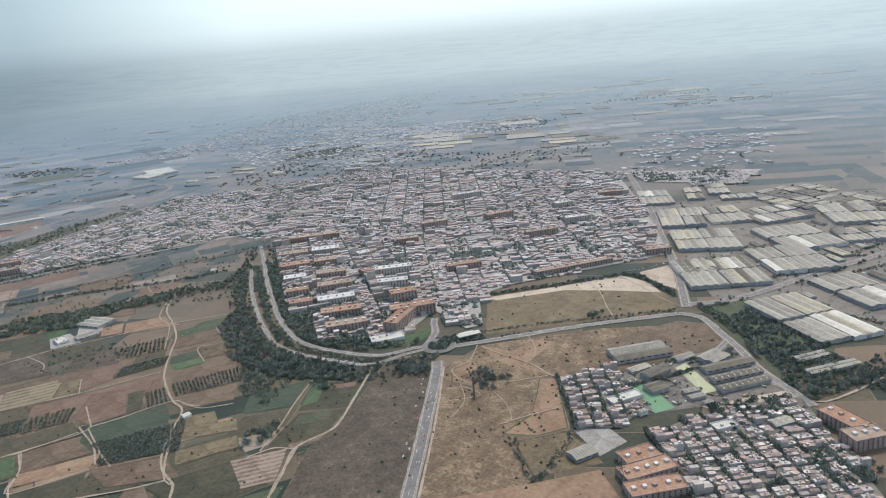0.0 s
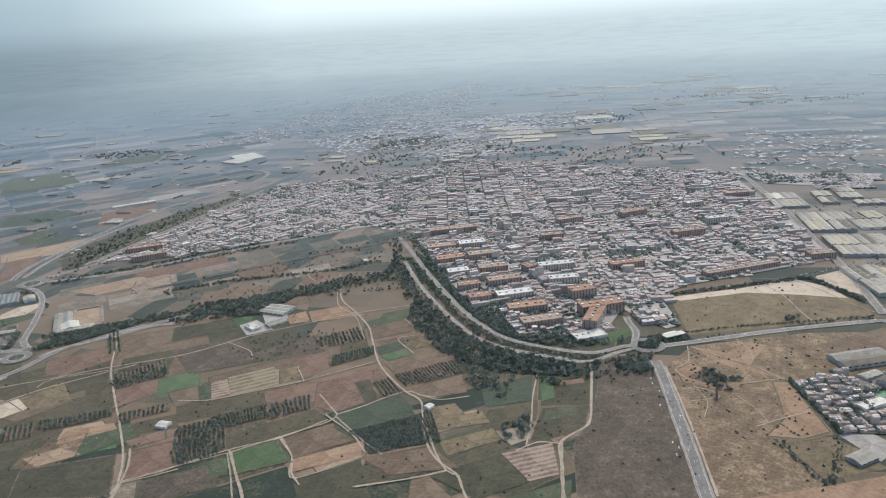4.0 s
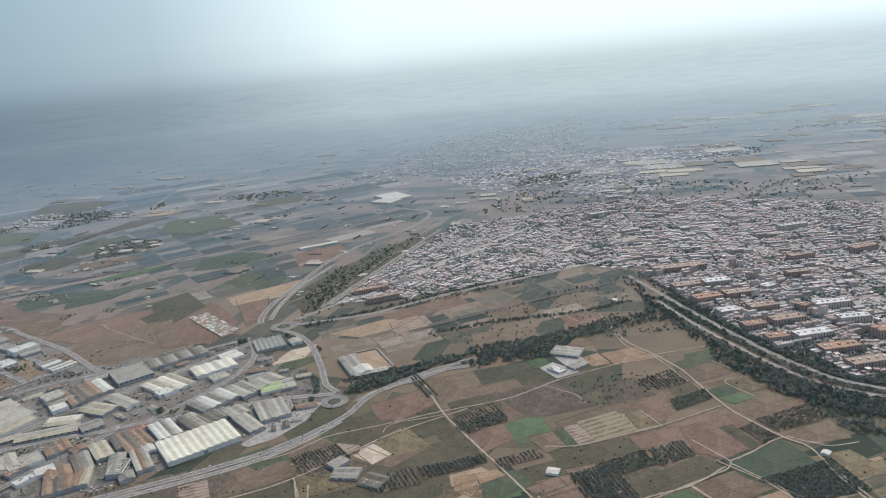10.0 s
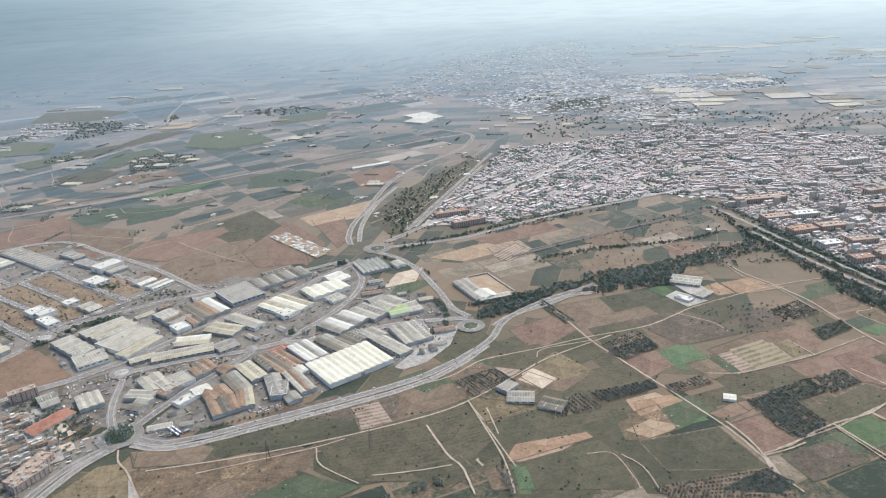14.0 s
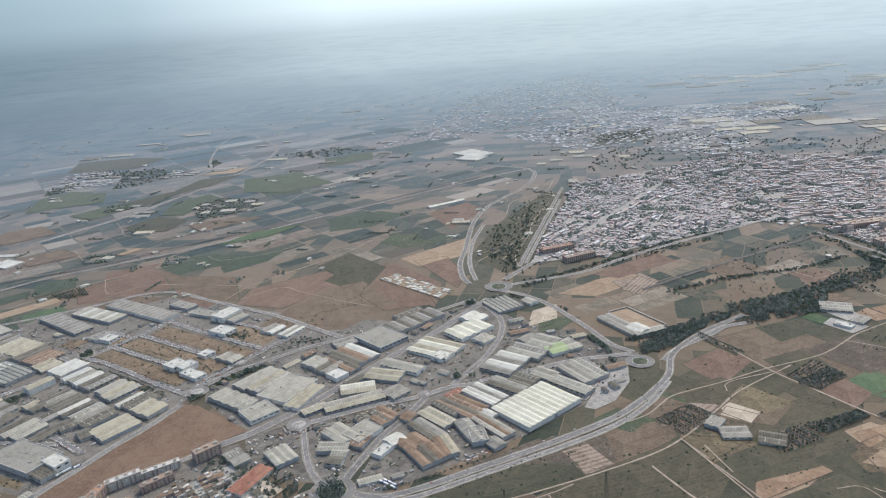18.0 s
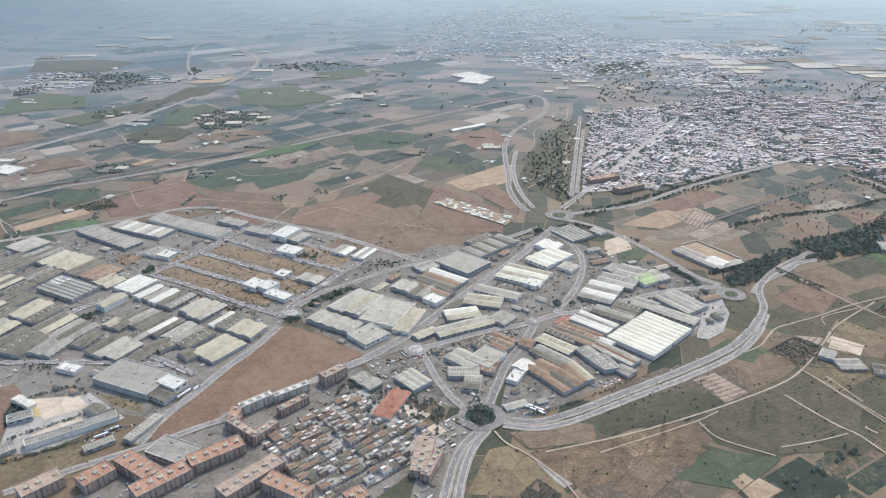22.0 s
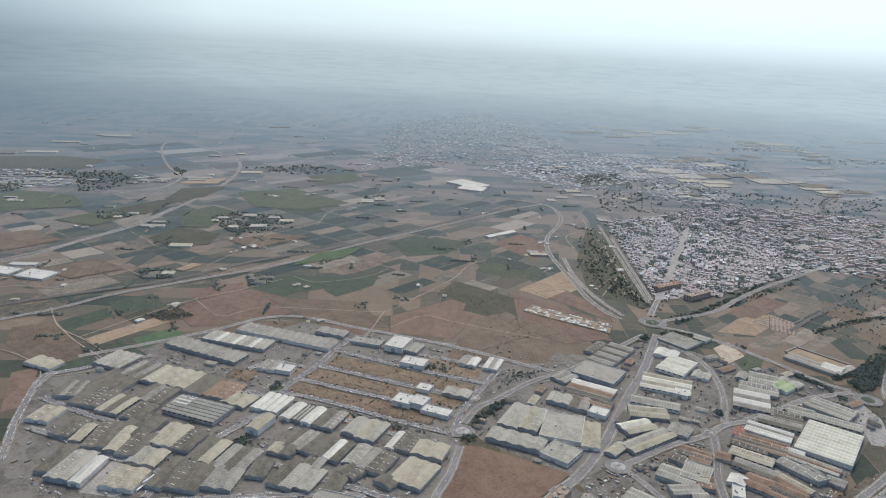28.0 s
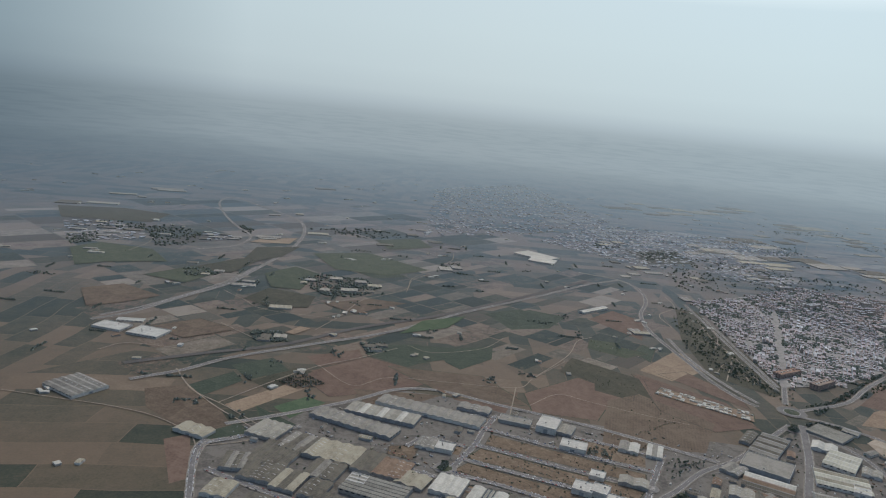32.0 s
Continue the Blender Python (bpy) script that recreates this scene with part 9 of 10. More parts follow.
plain_hall(-685, 1583, 42.8, 16.0, -16)
plain_hall(-691, 1566, 30.1, 10.4, -17)
plain_hall(-392, 1617, 22.5, 19.6, -15)
plain_hall(-376, 1547, 27.3, 18.0, -16)
plain_hall(-346, 1671, 23.7, 14.3, -15)
plain_hall(-491, 1520, 30.4, 16.4, -16)
plain_hall(-779, 1597, 18.3, 10.3, -17)
plain_hall(-755, 1601, 18.5, 10.5, -16)
plain_hall(-741, 1578, 16.6, 15.4, -16)
plain_hall(-775, 1575, 24.3, 10.0, -17)
plain_hall(-750, 1562, 19.9, 10.0, -17)
plain_hall(-795, 1560, 19.4, 9.7, -17)
plain_hall(-945, 1706, 18.0, 10.8, -16)
plain_hall(-919, 1676, 17.9, 10.6, -16)
plain_hall(-974, 1676, 26.0, 10.3, -16)
plain_hall(-938, 1650, 30.3, 10.1, -16)
plain_hall(-899, 1635, 26.3, 15.2, -17)
plain_hall(-981, 1637, 25.2, 9.7, -17)
plain_hall(-932, 1612, 25.4, 9.6, -17)
plain_hall(-986, 1599, 20.4, 9.1, -17)
plain_hall(-947, 1582, 18.9, 9.1, -17)
plain_hall(-853, 1598, 17.6, 9.8, -17)
plain_hall(-968, 1484, 18.9, 7.6, -18)
plain_hall(-962, 1458, 22.4, 7.4, -18)
plain_hall(-841, 1389, 15.3, 10.7, -19)
plain_hall(-603, 1534, 14.5, 10.4, -17)
plain_hall(-835, 1320, 10.9, 9.5, -19)
plain_hall(-814, 1336, 13.3, 10.0, -19)
plain_hall(286, 1529, 36.4, 32.2, -14)
plain_hall(278, 1482, 25.5, 30.6, -15)
plain_hall(314, 1465, 59.8, 61.0, -15)
plain_hall(255, 1462, 52.8, 22.1, -15)
plain_hall(203, 1449, 35.1, 28.5, -15)
plain_hall(172, 1312, 19.8, 17.9, -16)
plain_hall(543, 1596, 74.7, 66.7, -14)
plain_hall(453, 1575, 58.8, 36.0, -14)
plain_hall(684, 1666, 32.5, 31.9, -13)
plain_hall(655, 1574, 44.6, 38.9, -13)
plain_hall(747, 1609, 36.1, 51.9, -13)
plain_hall(505, 1512, 78.8, 43.3, -14)
plain_hall(308, 1398, 66.1, 56.5, -16)
plain_hall(265, 1354, 50.2, 26.4, -16)
plain_hall(373, 1384, 50.7, 50.1, -16)
plain_hall(426, 1384, 25.9, 36.6, -15)
plain_hall(318, 1328, 61.4, 32.7, -16)
plain_hall(280, 1296, 51.6, 24.7, -16)
plain_hall(216, 1290, 27.4, 23.8, -17)
plain_hall(464, 1362, 59.2, 58.3, -15)
plain_hall(449, 1308, 69.9, 54.5, -16)
plain_hall(512, 1290, 42.7, 27.4, -16)
plain_hall(515, 1247, 67.0, 39.3, -16)
plain_hall(480, 1218, 59.5, 24.9, -17)
plain_hall(475, 1184, 46.4, 29.8, -17)
plain_hall(441, 1158, 33.5, 28.4, -17)
plain_hall(543, 1170, 54.3, 30.4, -17)
plain_hall(136, 1255, 20.0, 21.8, -17)
plain_hall(154, 1240, 23.6, 27.1, -17)
plain_hall(121, 1223, 32.2, 15.6, -17)
plain_hall(-14, 1239, 17.4, 14.8, -18)
plain_hall(-11, 1223, 21.5, 14.4, -18)
plain_hall(1032, 1848, 76.2, 55.4, -11)
plain_hall(1085, 1803, 96.0, 67.7, -11)
plain_hall(973, 1785, 83.6, 38.8, -11)
plain_hall(984, 1681, 46.4, 35.8, -12)
plain_hall(1026, 1642, 40.3, 46.8, -12)
plain_hall(958, 1587, 34.8, 43.7, -13)
plain_hall(1014, 1591, 35.5, 33.6, -13)
plain_hall(897, 1531, 44.3, 30.5, -13)
plain_hall(769, 1417, 70.4, 26.2, -14)
plain_hall(1048, 1506, 38.5, 31.5, -13)
plain_hall(1547, 1795, 100.8, 30.5, -11)
plain_hall(1248, 1736, 26.9, 27.0, -11)
plain_hall(1506, 1834, 42.8, 31.1, -10)
plain_hall(767, 2254, 45.7, 34.7, -8)
plain_hall(733, 2041, 115.9, 44.2, -10)
plain_hall(904, 2082, 112.9, 63.6, -9)
plain_hall(1051, 2133, 144.4, 51.2, -9)
plain_hall(1194, 2221, 93.0, 56.1, -8)
plain_hall(840, 2133, 49.4, 48.6, -9)
plain_hall(1207, 2182, 76.9, 54.9, -8)
plain_hall(589, 2126, 124.0, 45.3, -9)
plain_hall(627, 2008, 80.4, 28.0, -10)
plain_hall(780, 2167, 67.0, 32.7, -9)
plain_hall(51, 1562, 26.8, 22.6, -15)
plain_hall(85, 1561, 27.2, 23.0, -15)
plain_hall(26, 1535, 26.1, 14.5, -15)
plain_hall(-85, 1371, 17.0, 16.9, -17)
plain_hall(-64, 1322, 27.8, 21.3, -17)
plain_hall(-72, 1283, 32.5, 15.1, -17)
plain_hall(-121, 1278, 21.0, 14.6, -18)
plain_hall(-154, 1263, 15.4, 14.1, -18)
plain_hall(-161, 1118, 13.9, 22.5, -19)
plain_hall(2, 1091, 25.9, 16.1, -19)
plain_hall(16, 894, 34.7, 14.8, -20)
plain_hall(17, 855, 37.9, 13.7, -20)
plain_hall(-373, 996, 14.7, 10.3, -21)
plain_hall(-372, 985, 22.0, 10.1, -20)
shed_link(PLAIN[0])
copse(200, [(-875.5, 1674.9), (-820.1, 1688.1), (-790.5, 1611.4), (-826.7, 1507.6), (-878.8, 1510.5)])
copse(120, [(-998.8, 1593.6), (-952.5, 1618), (-951.9, 1546.9), (-995.5, 1517.6)])
copse(60, [(-710.6, 1707.1), (-694.4, 1652.6), (-713.1, 1599.7), (-721.5, 1624.9)])
copse(420, [(-715.2, 1290.2), (-678.2, 1313.8), (-622.5, 1276.3), (-617, 1228.4), (-664.7, 1187.3), (-706.5, 1196.4), (-717.6, 1243.9)])
copse(70, [(-804.5, 1287.5), (-769.4, 1281.8), (-781.9, 1247.8), (-809.9, 1245.6)])
copse(120, [(-831.6, 1075.6), (-799.1, 1062.9), (-798.7, 1032.3), (-831.1, 1037.4)])
copse(50, [(-729.5, 1015), (-703.2, 1010.7), (-708.1, 984.6), (-735, 983.8)])
copse(70, [(-861.5, 1358.2), (-824.8, 1363.6), (-815.1, 1317.9), (-857.8, 1312.8)])
copse(110, [(-953.5, 1725.8), (-874.2, 1703.4), (-877.2, 1636.9), (-952.7, 1638.3)])
copse(160, [(39.3, 1445.3), (165.7, 1467), (117.5, 1396.1), (-0.3, 1378.8)])
copse(120, [(159.8, 1425.3), (207.4, 1343.6), (276.3, 1259.5), (213.2, 1219.5), (65.4, 1322.8)])
copse(200, [(111.7, 1250.8), (218.1, 1264.8), (354.3, 1164.4), (227.2, 1051.1), (16.9, 1121.1)])
copse(120, [(1.1, 1330.3), (103, 1242.4), (-31.3, 1137.2), (-125.5, 1168.5)])
copse(120, [(366.8, 1149.1), (547.4, 1116.3), (313.4, 977.1), (248, 1044.2)])
copse(60, [(21.1, 1558.8), (80.4, 1535.4), (20.8, 1478.2), (-31.2, 1506.7)])
copse(80, [(838.3, 1755), (1140.2, 1730.9), (1057.5, 1671.3), (760.6, 1688.4)])
copse(80, [(890.7, 1517), (1164.8, 1483.6), (1064, 1423.7), (817.1, 1465.3)])
copse(90, [(462.8, 1500.4), (619.5, 1514.7), (521, 1417.7), (392.4, 1420.4)])
copse(140, [(-591, 1674.3), (-451.5, 1684.5), (-390.1, 1592.5), (-510, 1575.9)])
copse(50, [(-460.6, 1368.5), (-415.1, 1378.1), (-432.2, 1340.7), (-477.3, 1319.5)])
far_town([(-1004.2, 1717.5), (-953.6, 1737.5), (-876.2, 1658.4), (-880.1, 1571.4), (-951.8, 1542.4), (-996.4, 1539.1)], 130, 533)
far_town([(-805.5, 1553.5), (-785, 1620.8), (-726.7, 1603.7), (-736.4, 1552.8)], 60, 534)
track(2, [(222.3, 1275.7), (344.6, 1317.3), (539.3, 1429.3), (809, 1610.5), (1154.6, 1810.3)])
track(2, [(277.2, 1034.4), (411.3, 1118.3), (563.2, 1212.9)])
track(2, [(686.8, 1324.3), (882.4, 1468.5), (1181.6, 1682.9)])
track(2, [(-497.7, 1326.2), (-553, 1271.3), (-581.9, 1223), (-628.5, 1193), (-669.4, 1171), (-716.9, 1112.1), (-763.2, 1064)])
track(1.8, [(-388.7, 1447.9), (-420.3, 1394.7), (-460.5, 1359.1)])
track(1.8, [(-853.8, 1105.6), (-827.8, 1037.9)])
track(1.6, [(-154, 1251.3), (-31.9, 1340.3), (22.5, 1372.1)])
track(1.6, [(-877.9, 1621.2), (-879.5, 1547.3), (-918.3, 1472)])
track(2, [(-974.9, 1041.8), (-947.3, 1054.4), (-889.9, 1020.8)])

hall("whiteflat", -959.3, 1109.1, 32.2, 20.9, -41.0, 1.6, 5)
hall("whiteflat", -927.6, 1083.0, 33.6, 25.8, -39.8, 1.9, 6)
hall("white", -940.7, 1127.5, 26.9, 9.8, -21.3, 1.4, 3)

track(2.2, [(-238.6, 1020.9), (-287.2, 950.4), (-313.7, 896.8), (-351.6, 834.6), (-361.6, 799.9)])
track(2.2, [(-184.1, 1138), (-220.1, 1082.1), (-278.5, 1051.4), (-306.1, 999.7)])
track(2.2, [(-380.7, 856.4), (-346.9, 875.2), (-349.3, 854.4), (-371.3, 822.7)])
track(2.2, [(-394.6, 832.1), (-321.8, 888.1)])
track(2.2, [(-302.8, 970), (-248.2, 993.2), (-280.1, 947.7), (-336.6, 905.6)])
track(2.2, [(-313.5, 946.9), (-291.3, 925.5)])
# ---- the town ----

quarter([(-347, 802), (-279, 789), (-186, 803), (-114, 812), (-62, 817), (-62, 1000), (-48, 1117), (-163, 1105)], 38, 24, 15, 2.3, 91)
quarter([(-60, 817), (-28, 798), (70, 1045), (169, 1128), (151, 1154), (-46, 1118)], 14, 21, 13, 2.4, 92)
quarter([(-26, 794), (62, 700), (120, 690), (330, 640), (355, 658), (426, 880), (169, 1126), (72, 1043)], -12, 24, 14, 2.5, 93)
quarter([(64, 696), (66, 600), (92, 490), (104, 448), (116, 450), (130, 508), (162, 520), (304, 531), (352, 655), (328, 639), (120, 688)], -8, 20, 12, 2.5, 94)
quarter([(439, 873), (576, 782), (505, 728), (430, 800)], 68, 40, 9, 1.2, 95)

quarter([(133, 355), (168, 355), (157, 304), (142, 293), (122, 301)], -12, 9, 6.5, 1.9, 96, True, 0.03)
quarter([(150, 283), (183, 290), (203, 291), (238, 287), (230, 262), (213, 207), (176, 182), (121, 212), (148, 228), (150, 265)], -8, 10, 7, 2.0, 97, True, 0.05)

quarter([(-16, 768), (90, 735), (66, 600), (90, 490), (58, 452), (14, 470), (-6, 520), (-18, 600)], 2, 17, 13, 3.4, 98, False, 0.3)
field("sand", [(-636.3, 501.2), (-622.6, 512.5), (-611.8, 498), (-624.7, 488.2)])
field("sand", [(-624.4, 483.4), (-611.9, 489.4), (-608.2, 480.8), (-622.6, 473.9)])

# ---- small houses ----
houses(15, 14, [(-682.7, 442.6), (-611.8, 471.5), (-640.5, 536), (-706.5, 505.5)])

# ---- trees ----
wood(312, [(-37.6, 507), (-10.7, 460), (102.2, 564.4), (41.3, 596.5)], False, 1.5)
tree_line(300, 6, [(51.5, 400.3), (22.6, 403.3), (1.3, 413.1), (-26, 437.2), (-42.9, 475.6), (-49.4, 519), (-54.1, 571.2), (-51.2, 646.2), (-44.7, 740.1)], False, 1.7)
tree_line(240, 4, [(46.6, 417.4), (14.3, 423.1), (-13.5, 447.5), (-29.4, 478.2), (-38.8, 523.8), (-41.6, 572.5)], False, 1.7)
tree_line(220, 4, [(53.6, 442.3), (21.3, 451.6), (-0.3, 476.5), (-10.9, 502.7), (-18.4, 542.2), (-22.7, 585.3)], False, 1.7)
tree_line(160, 3, [(70.5, 441.1), (49.9, 443.6), (35.6, 450.2), (18.1, 465.4), (4.1, 488), (-4.1, 527.4), (-10.8, 586), (-16.5, 656.1)], False, 1.7)
wood(78, [(49.3, 417.5), (69.4, 417.5), (66, 393), (47.3, 405.4)], False, 1.7)
wood(62, [(45.3, 402.7), (77.6, 415.7), (63.9, 387.4), (45, 396.2)], False, 1.7)
tree_line(440, 8, [(-303.6, 591), (-281.2, 604), (-260, 609.8), (-234.7, 611.2), (-189.7, 621.4), (-135.8, 622.1), (-73.8, 632.9), (-18.4, 636.7), (26.2, 665)], False, 1.7)
tree_line(104, 2, [(-343.2, 598.9), (-324.8, 599.2), (-306.1, 599.5)], False, 1.7)
wood(67, [(-342.9, 588.1), (-306.1, 599.5), (-309.9, 584), (-341.5, 572.2)], False, 1.7)
tree_line(96, 2, [(-367.7, 617), (-364.9, 589), (-369.9, 570.3)], False, 1.7)
wood(18, [(-419.9, 573.1), (-481.6, 603.4), (-484.3, 590.4)], True, 1.7)
wood(39, [(-591.8, 487.6), (-579.8, 496.1), (-579.7, 483.3), (-589.5, 476.2)], True, 1.7)
wood(52, [(-341.3, 575.5), (-314.9, 598.7), (-257.2, 614.8), (-287.9, 589.6), (-328.5, 571.2)], True, 1.7)
wood(78, [(-641.8, 530.6), (-611.2, 526), (-602.8, 494.2), (-626.8, 476.8), (-646.8, 493.8)], True, 1.7)
wood(26, [(-659.2, 542.7), (-638, 554.4), (-636.9, 534.9), (-657.3, 524.4)], True, 1.7)
tree_line(44, 1, [(-487.8, 489.3), (-533.1, 480.9), (-564.6, 478)], True, 0.9)
wood(39, [(-652.4, 744), (-632.5, 747.8), (-636.2, 721.2), (-657.2, 718.9)], True, 1.7)
wood(20, [(-660.5, 650.6), (-633.2, 665.7), (-632.9, 658.4), (-658.8, 645.8)], True, 1.7)
wood(15, [(-680.1, 638.7), (-664.3, 636.1), (-671.4, 627.5)], True, 1.7)
wood(13, [(-777.2, 736.9), (-768.7, 738.2), (-771, 729.8)], True, 1.7)
wood(26, [(-646.6, 654.7), (-625.1, 671.4), (-618.2, 664.1), (-637.7, 656.4)], True, 1.7)
tree_line(88, 1, [(44.7, 314.4), (54.6, 343.2), (64.4, 370.2), (73.5, 398)], False, 0.8)
tree_line(104, 1, [(114.8, 437.9), (150.1, 435.1), (188.1, 427.8), (246.3, 418.6)], False, 1.0)
wood(104, [(260.6, 420.9), (268.8, 394), (259.9, 357.8), (256.1, 369.1)], False, 1.7)
wood(416, [(268.8, 394), (293.2, 398.7), (297.1, 335.9), (273.9, 317), (251.5, 311.5), (244.1, 330.4)], False, 1.7)
wood(260, [(250.6, 319.6), (286.6, 323.5), (290.3, 290.9), (236.9, 280.2), (236.6, 296.6)], False, 1.7)
tree_line(240, 5, [(261.1, 414.7), (299.4, 419.7), (343.3, 429.8), (390.6, 440.6), (446.2, 453)], False, 1.7)
tree_line(120, 4, [(287.9, 489.3), (310.8, 546.6), (349.2, 635.5)], False, 1.7)
tree_line(104, 2, [(254.5, 499.7), (256.9, 468.5), (259.6, 433.7)], False, 1.7)
wood(104, [(206.1, 245.6), (223.7, 238.7), (228.7, 222.8), (214.1, 215.4), (198.4, 225.6)], False, 1.7)
wood(104, [(185.3, 298.6), (235.2, 290.5), (218.3, 272.8), (188.3, 288.1)], False, 1.7)
tree_line(40, 2, [(96.9, 383.5), (98.4, 370.8), (107.9, 368.2)], False, 1.7)
wood(15, [(185, 434.9), (202.4, 440.4), (191.5, 426.1)], False, 1.7)
wood(39, [(-357.9, 936.5), (-392.6, 840.4), (-381.4, 790.8), (-302.6, 918.7), (-261.3, 1013.9)], True, 1.7)
tree_line(80, 3, [(-269.1, 1016.2), (-309.6, 920.9), (-362.2, 829.9), (-381.5, 782.2)], True, 1.7)
tree_line(200, 3, [(-377.9, 741.7), (-313.5, 761.7), (-250, 779.9), (-180.9, 799.7)], False, 1.7)
wood(130, [(-380, 842.6), (-336.5, 946.4), (-332.7, 871.7), (-368.2, 781.4)], False, 1.7)
wood(78, [(-189.6, 532.9), (-120.1, 537.2), (-118.1, 504), (-180.9, 490.3)], False, 1.0)
wood(156, [(-273.8, 688), (-70.8, 750.2), (-53.1, 688.4), (-106.7, 624.9), (-240.7, 623)], False, 1.2)
wood(41, [(-41.5, 363.2), (-21.7, 368.9), (-29.8, 347), (-43.3, 345.9)], False, 1.7)
tree_line(64, 1, [(-436.9, 720.6), (-395.5, 723.4), (-360.4, 670.5)], False, 1.7)
wood(18, [(-465.6, 387.7), (-399.3, 401.6), (-407.7, 394.6), (-461.9, 377.2)], True, 1.7)
wood(26, [(-911.2, 843.7), (-834.1, 814.1), (-809.6, 763.8), (-854.7, 811.4)], True, 1.0)
tree_line(40, 1.5, [(-850.8, 712.6), (-824.2, 725.3), (-792.8, 747.7)], True, 1.7)
wood(31, [(-823.9, 686.8), (-801.5, 692.4), (-804.6, 678.8), (-818.8, 677.6)], True, 1.7)
wood(28, [(-840.7, 827.6), (-788.7, 785.8), (-779.6, 752), (-817.7, 786.7)], True, 0.8)
wood(520, [(-52.6, 680.9), (-58.3, 551.5), (-56.4, 486.9), (-46.5, 425), (-31.8, 386.4), (-11.3, 414.3), (-17.8, 451.9), (-24.8, 506.2), (-26.7, 577.8), (-22.6, 686.2)], False, 1.5)
wood(156, [(-124.8, 659.9), (-13.1, 647), (-41.6, 597.1), (-127.5, 602.3)], False, 1.4)
wood(234, [(-8.7, 613.4), (44.8, 592), (39.8, 483.9), (7.4, 439.7), (-22.8, 495.2)], False, 1.3)
tree_line(48, 1, [(-840.6, 811.2), (-815.2, 777.7), (-787.7, 743.8)], True, 0.9)
tree_line(80, 2, [(-764.5, 723.7), (-738.6, 695.7), (-709.2, 660.8)], True, 0.9)
tree_line(60, 1, [(-766.8, 730), (-737, 700.3), (-710.3, 672.5)], True, 0.8)
tree_line(60, 1, [(-916.7, 786.2), (-872.2, 738.3), (-836, 696.2)], True, 0.8)
wood(39, [(-822.3, 686.2), (-801.5, 692.4), (-802.2, 681.5), (-818.8, 677.6)], True, 1.2)
wood(33, [(-708, 668.3), (-689.6, 644.9), (-696.2, 640), (-715.3, 660.9)], True, 1.2)
wood(65, [(-597, 717), (-565.2, 699.1), (-589.5, 687.2), (-615.3, 687.1)], True, 1.2)
tree_line(60, 1, [(-590, 592.4), (-524.3, 642.4), (-432.1, 725.5)], True, 1.0)
tree_line(60, 1, [(-585.4, 582.8), (-520, 630.9), (-427.9, 717.2)], True, 1.0)
wood(78, [(-593.3, 488.1), (-580.5, 496.4), (-578.2, 482.8), (-590.1, 476.4)], True, 1.3)
wood(78, [(-660.7, 537.2), (-645, 520.1), (-638.3, 480.8), (-655.4, 486.9)], True, 1.2)
wood(52, [(-613.3, 520.7), (-602.8, 494.2), (-618.3, 473.8), (-627.6, 492.2)], True, 1.2)
tree_line(200, 2, [(291.3, 503.7), (324.9, 579.3), (366.9, 679.4), (405.8, 781.2)], False, 1.5)
tree_line(240, 3, [(57.2, 615.7), (52.6, 539), (49.3, 477.7)], False, 1.5)
wood(156, [(15.7, 482.5), (50.4, 471.6), (51.7, 454.9), (24.8, 455.2)], False, 1.5)
wood(156, [(-31.9, 683.7), (-18.8, 534.5), (-11.1, 506.6), (-21.6, 658.9)], False, 1.6)
tree_line(360, 5, [(-238.7, 602.5), (-192.6, 619.5), (-132.7, 636.3), (-66.7, 647.5), (-48, 692.6)], False, 1.5)
tree_line(240, 3, [(-262, 675.4), (-192.9, 679.9), (-118.7, 675.1), (-68.7, 684.7)], False, 1.5)
wood(130, [(297.5, 306.5), (315.4, 314.6), (280.7, 277.8), (259.1, 287)], False, 1.5)
tree_line(120, 1, [(159.9, 329.4), (212.3, 336.6), (244.1, 351.5)], False, 1.3)
wood(52, [(-640.2, 530.1), (-617.7, 528.3), (-613.1, 511.8), (-632.7, 515.8)], True, 1.2)
tree_line(32, 1, [(-840.6, 574.9), (-830.8, 589.6), (-807.2, 594.3), (-797.6, 582.1)], True, 1.2)
tree_line(32, 1, [(-835.3, 552.7), (-816.7, 557.6), (-797, 563.3)], True, 1.1)
tree_line(48, 1, [(-835.5, 532), (-809.8, 536.6), (-779.4, 543)], True, 1.2)
wood(26, [(-845.2, 639.6), (-825.4, 632.7), (-820.8, 614.6), (-833.5, 617.1)], True, 1.3)
tree_line(28, 1, [(-861.6, 693.5), (-841.6, 667.1), (-823.6, 651.9)], True, 1.0)
wood(18, [(-765.6, 615.5), (-752.3, 607.4), (-755.9, 603.3)], True, 1.0)
tree_line(120, 7, [(-387.4, 767.6), (-307.7, 831.1), (-61.9, 1037.1)], True, 1.5)
wood(52, [(-643.3, 537.2), (-633.5, 494.2), (-629.7, 477.8), (-612.5, 471.7), (-616.5, 521.8)], True, 1.2)
wood(234, [(-26.4, 744.6), (14.8, 657.7), (3.4, 477.5), (-18.3, 560.8)], False, 1.4)
wood(234, [(47.9, 724.1), (83.4, 619.4), (89.3, 481.7), (51.7, 454.9), (3.4, 477.5), (41.7, 530.7)], False, 1.4)
tree_line(240, 1.5, [(57.9, 429.1), (37.1, 424.7), (15.2, 439.8), (-6.5, 462.8), (-19.3, 487.5), (-27.9, 526.3), (-32.7, 569.9), (-36.9, 621.2), (-38.5, 683.5)], False, 1.3)
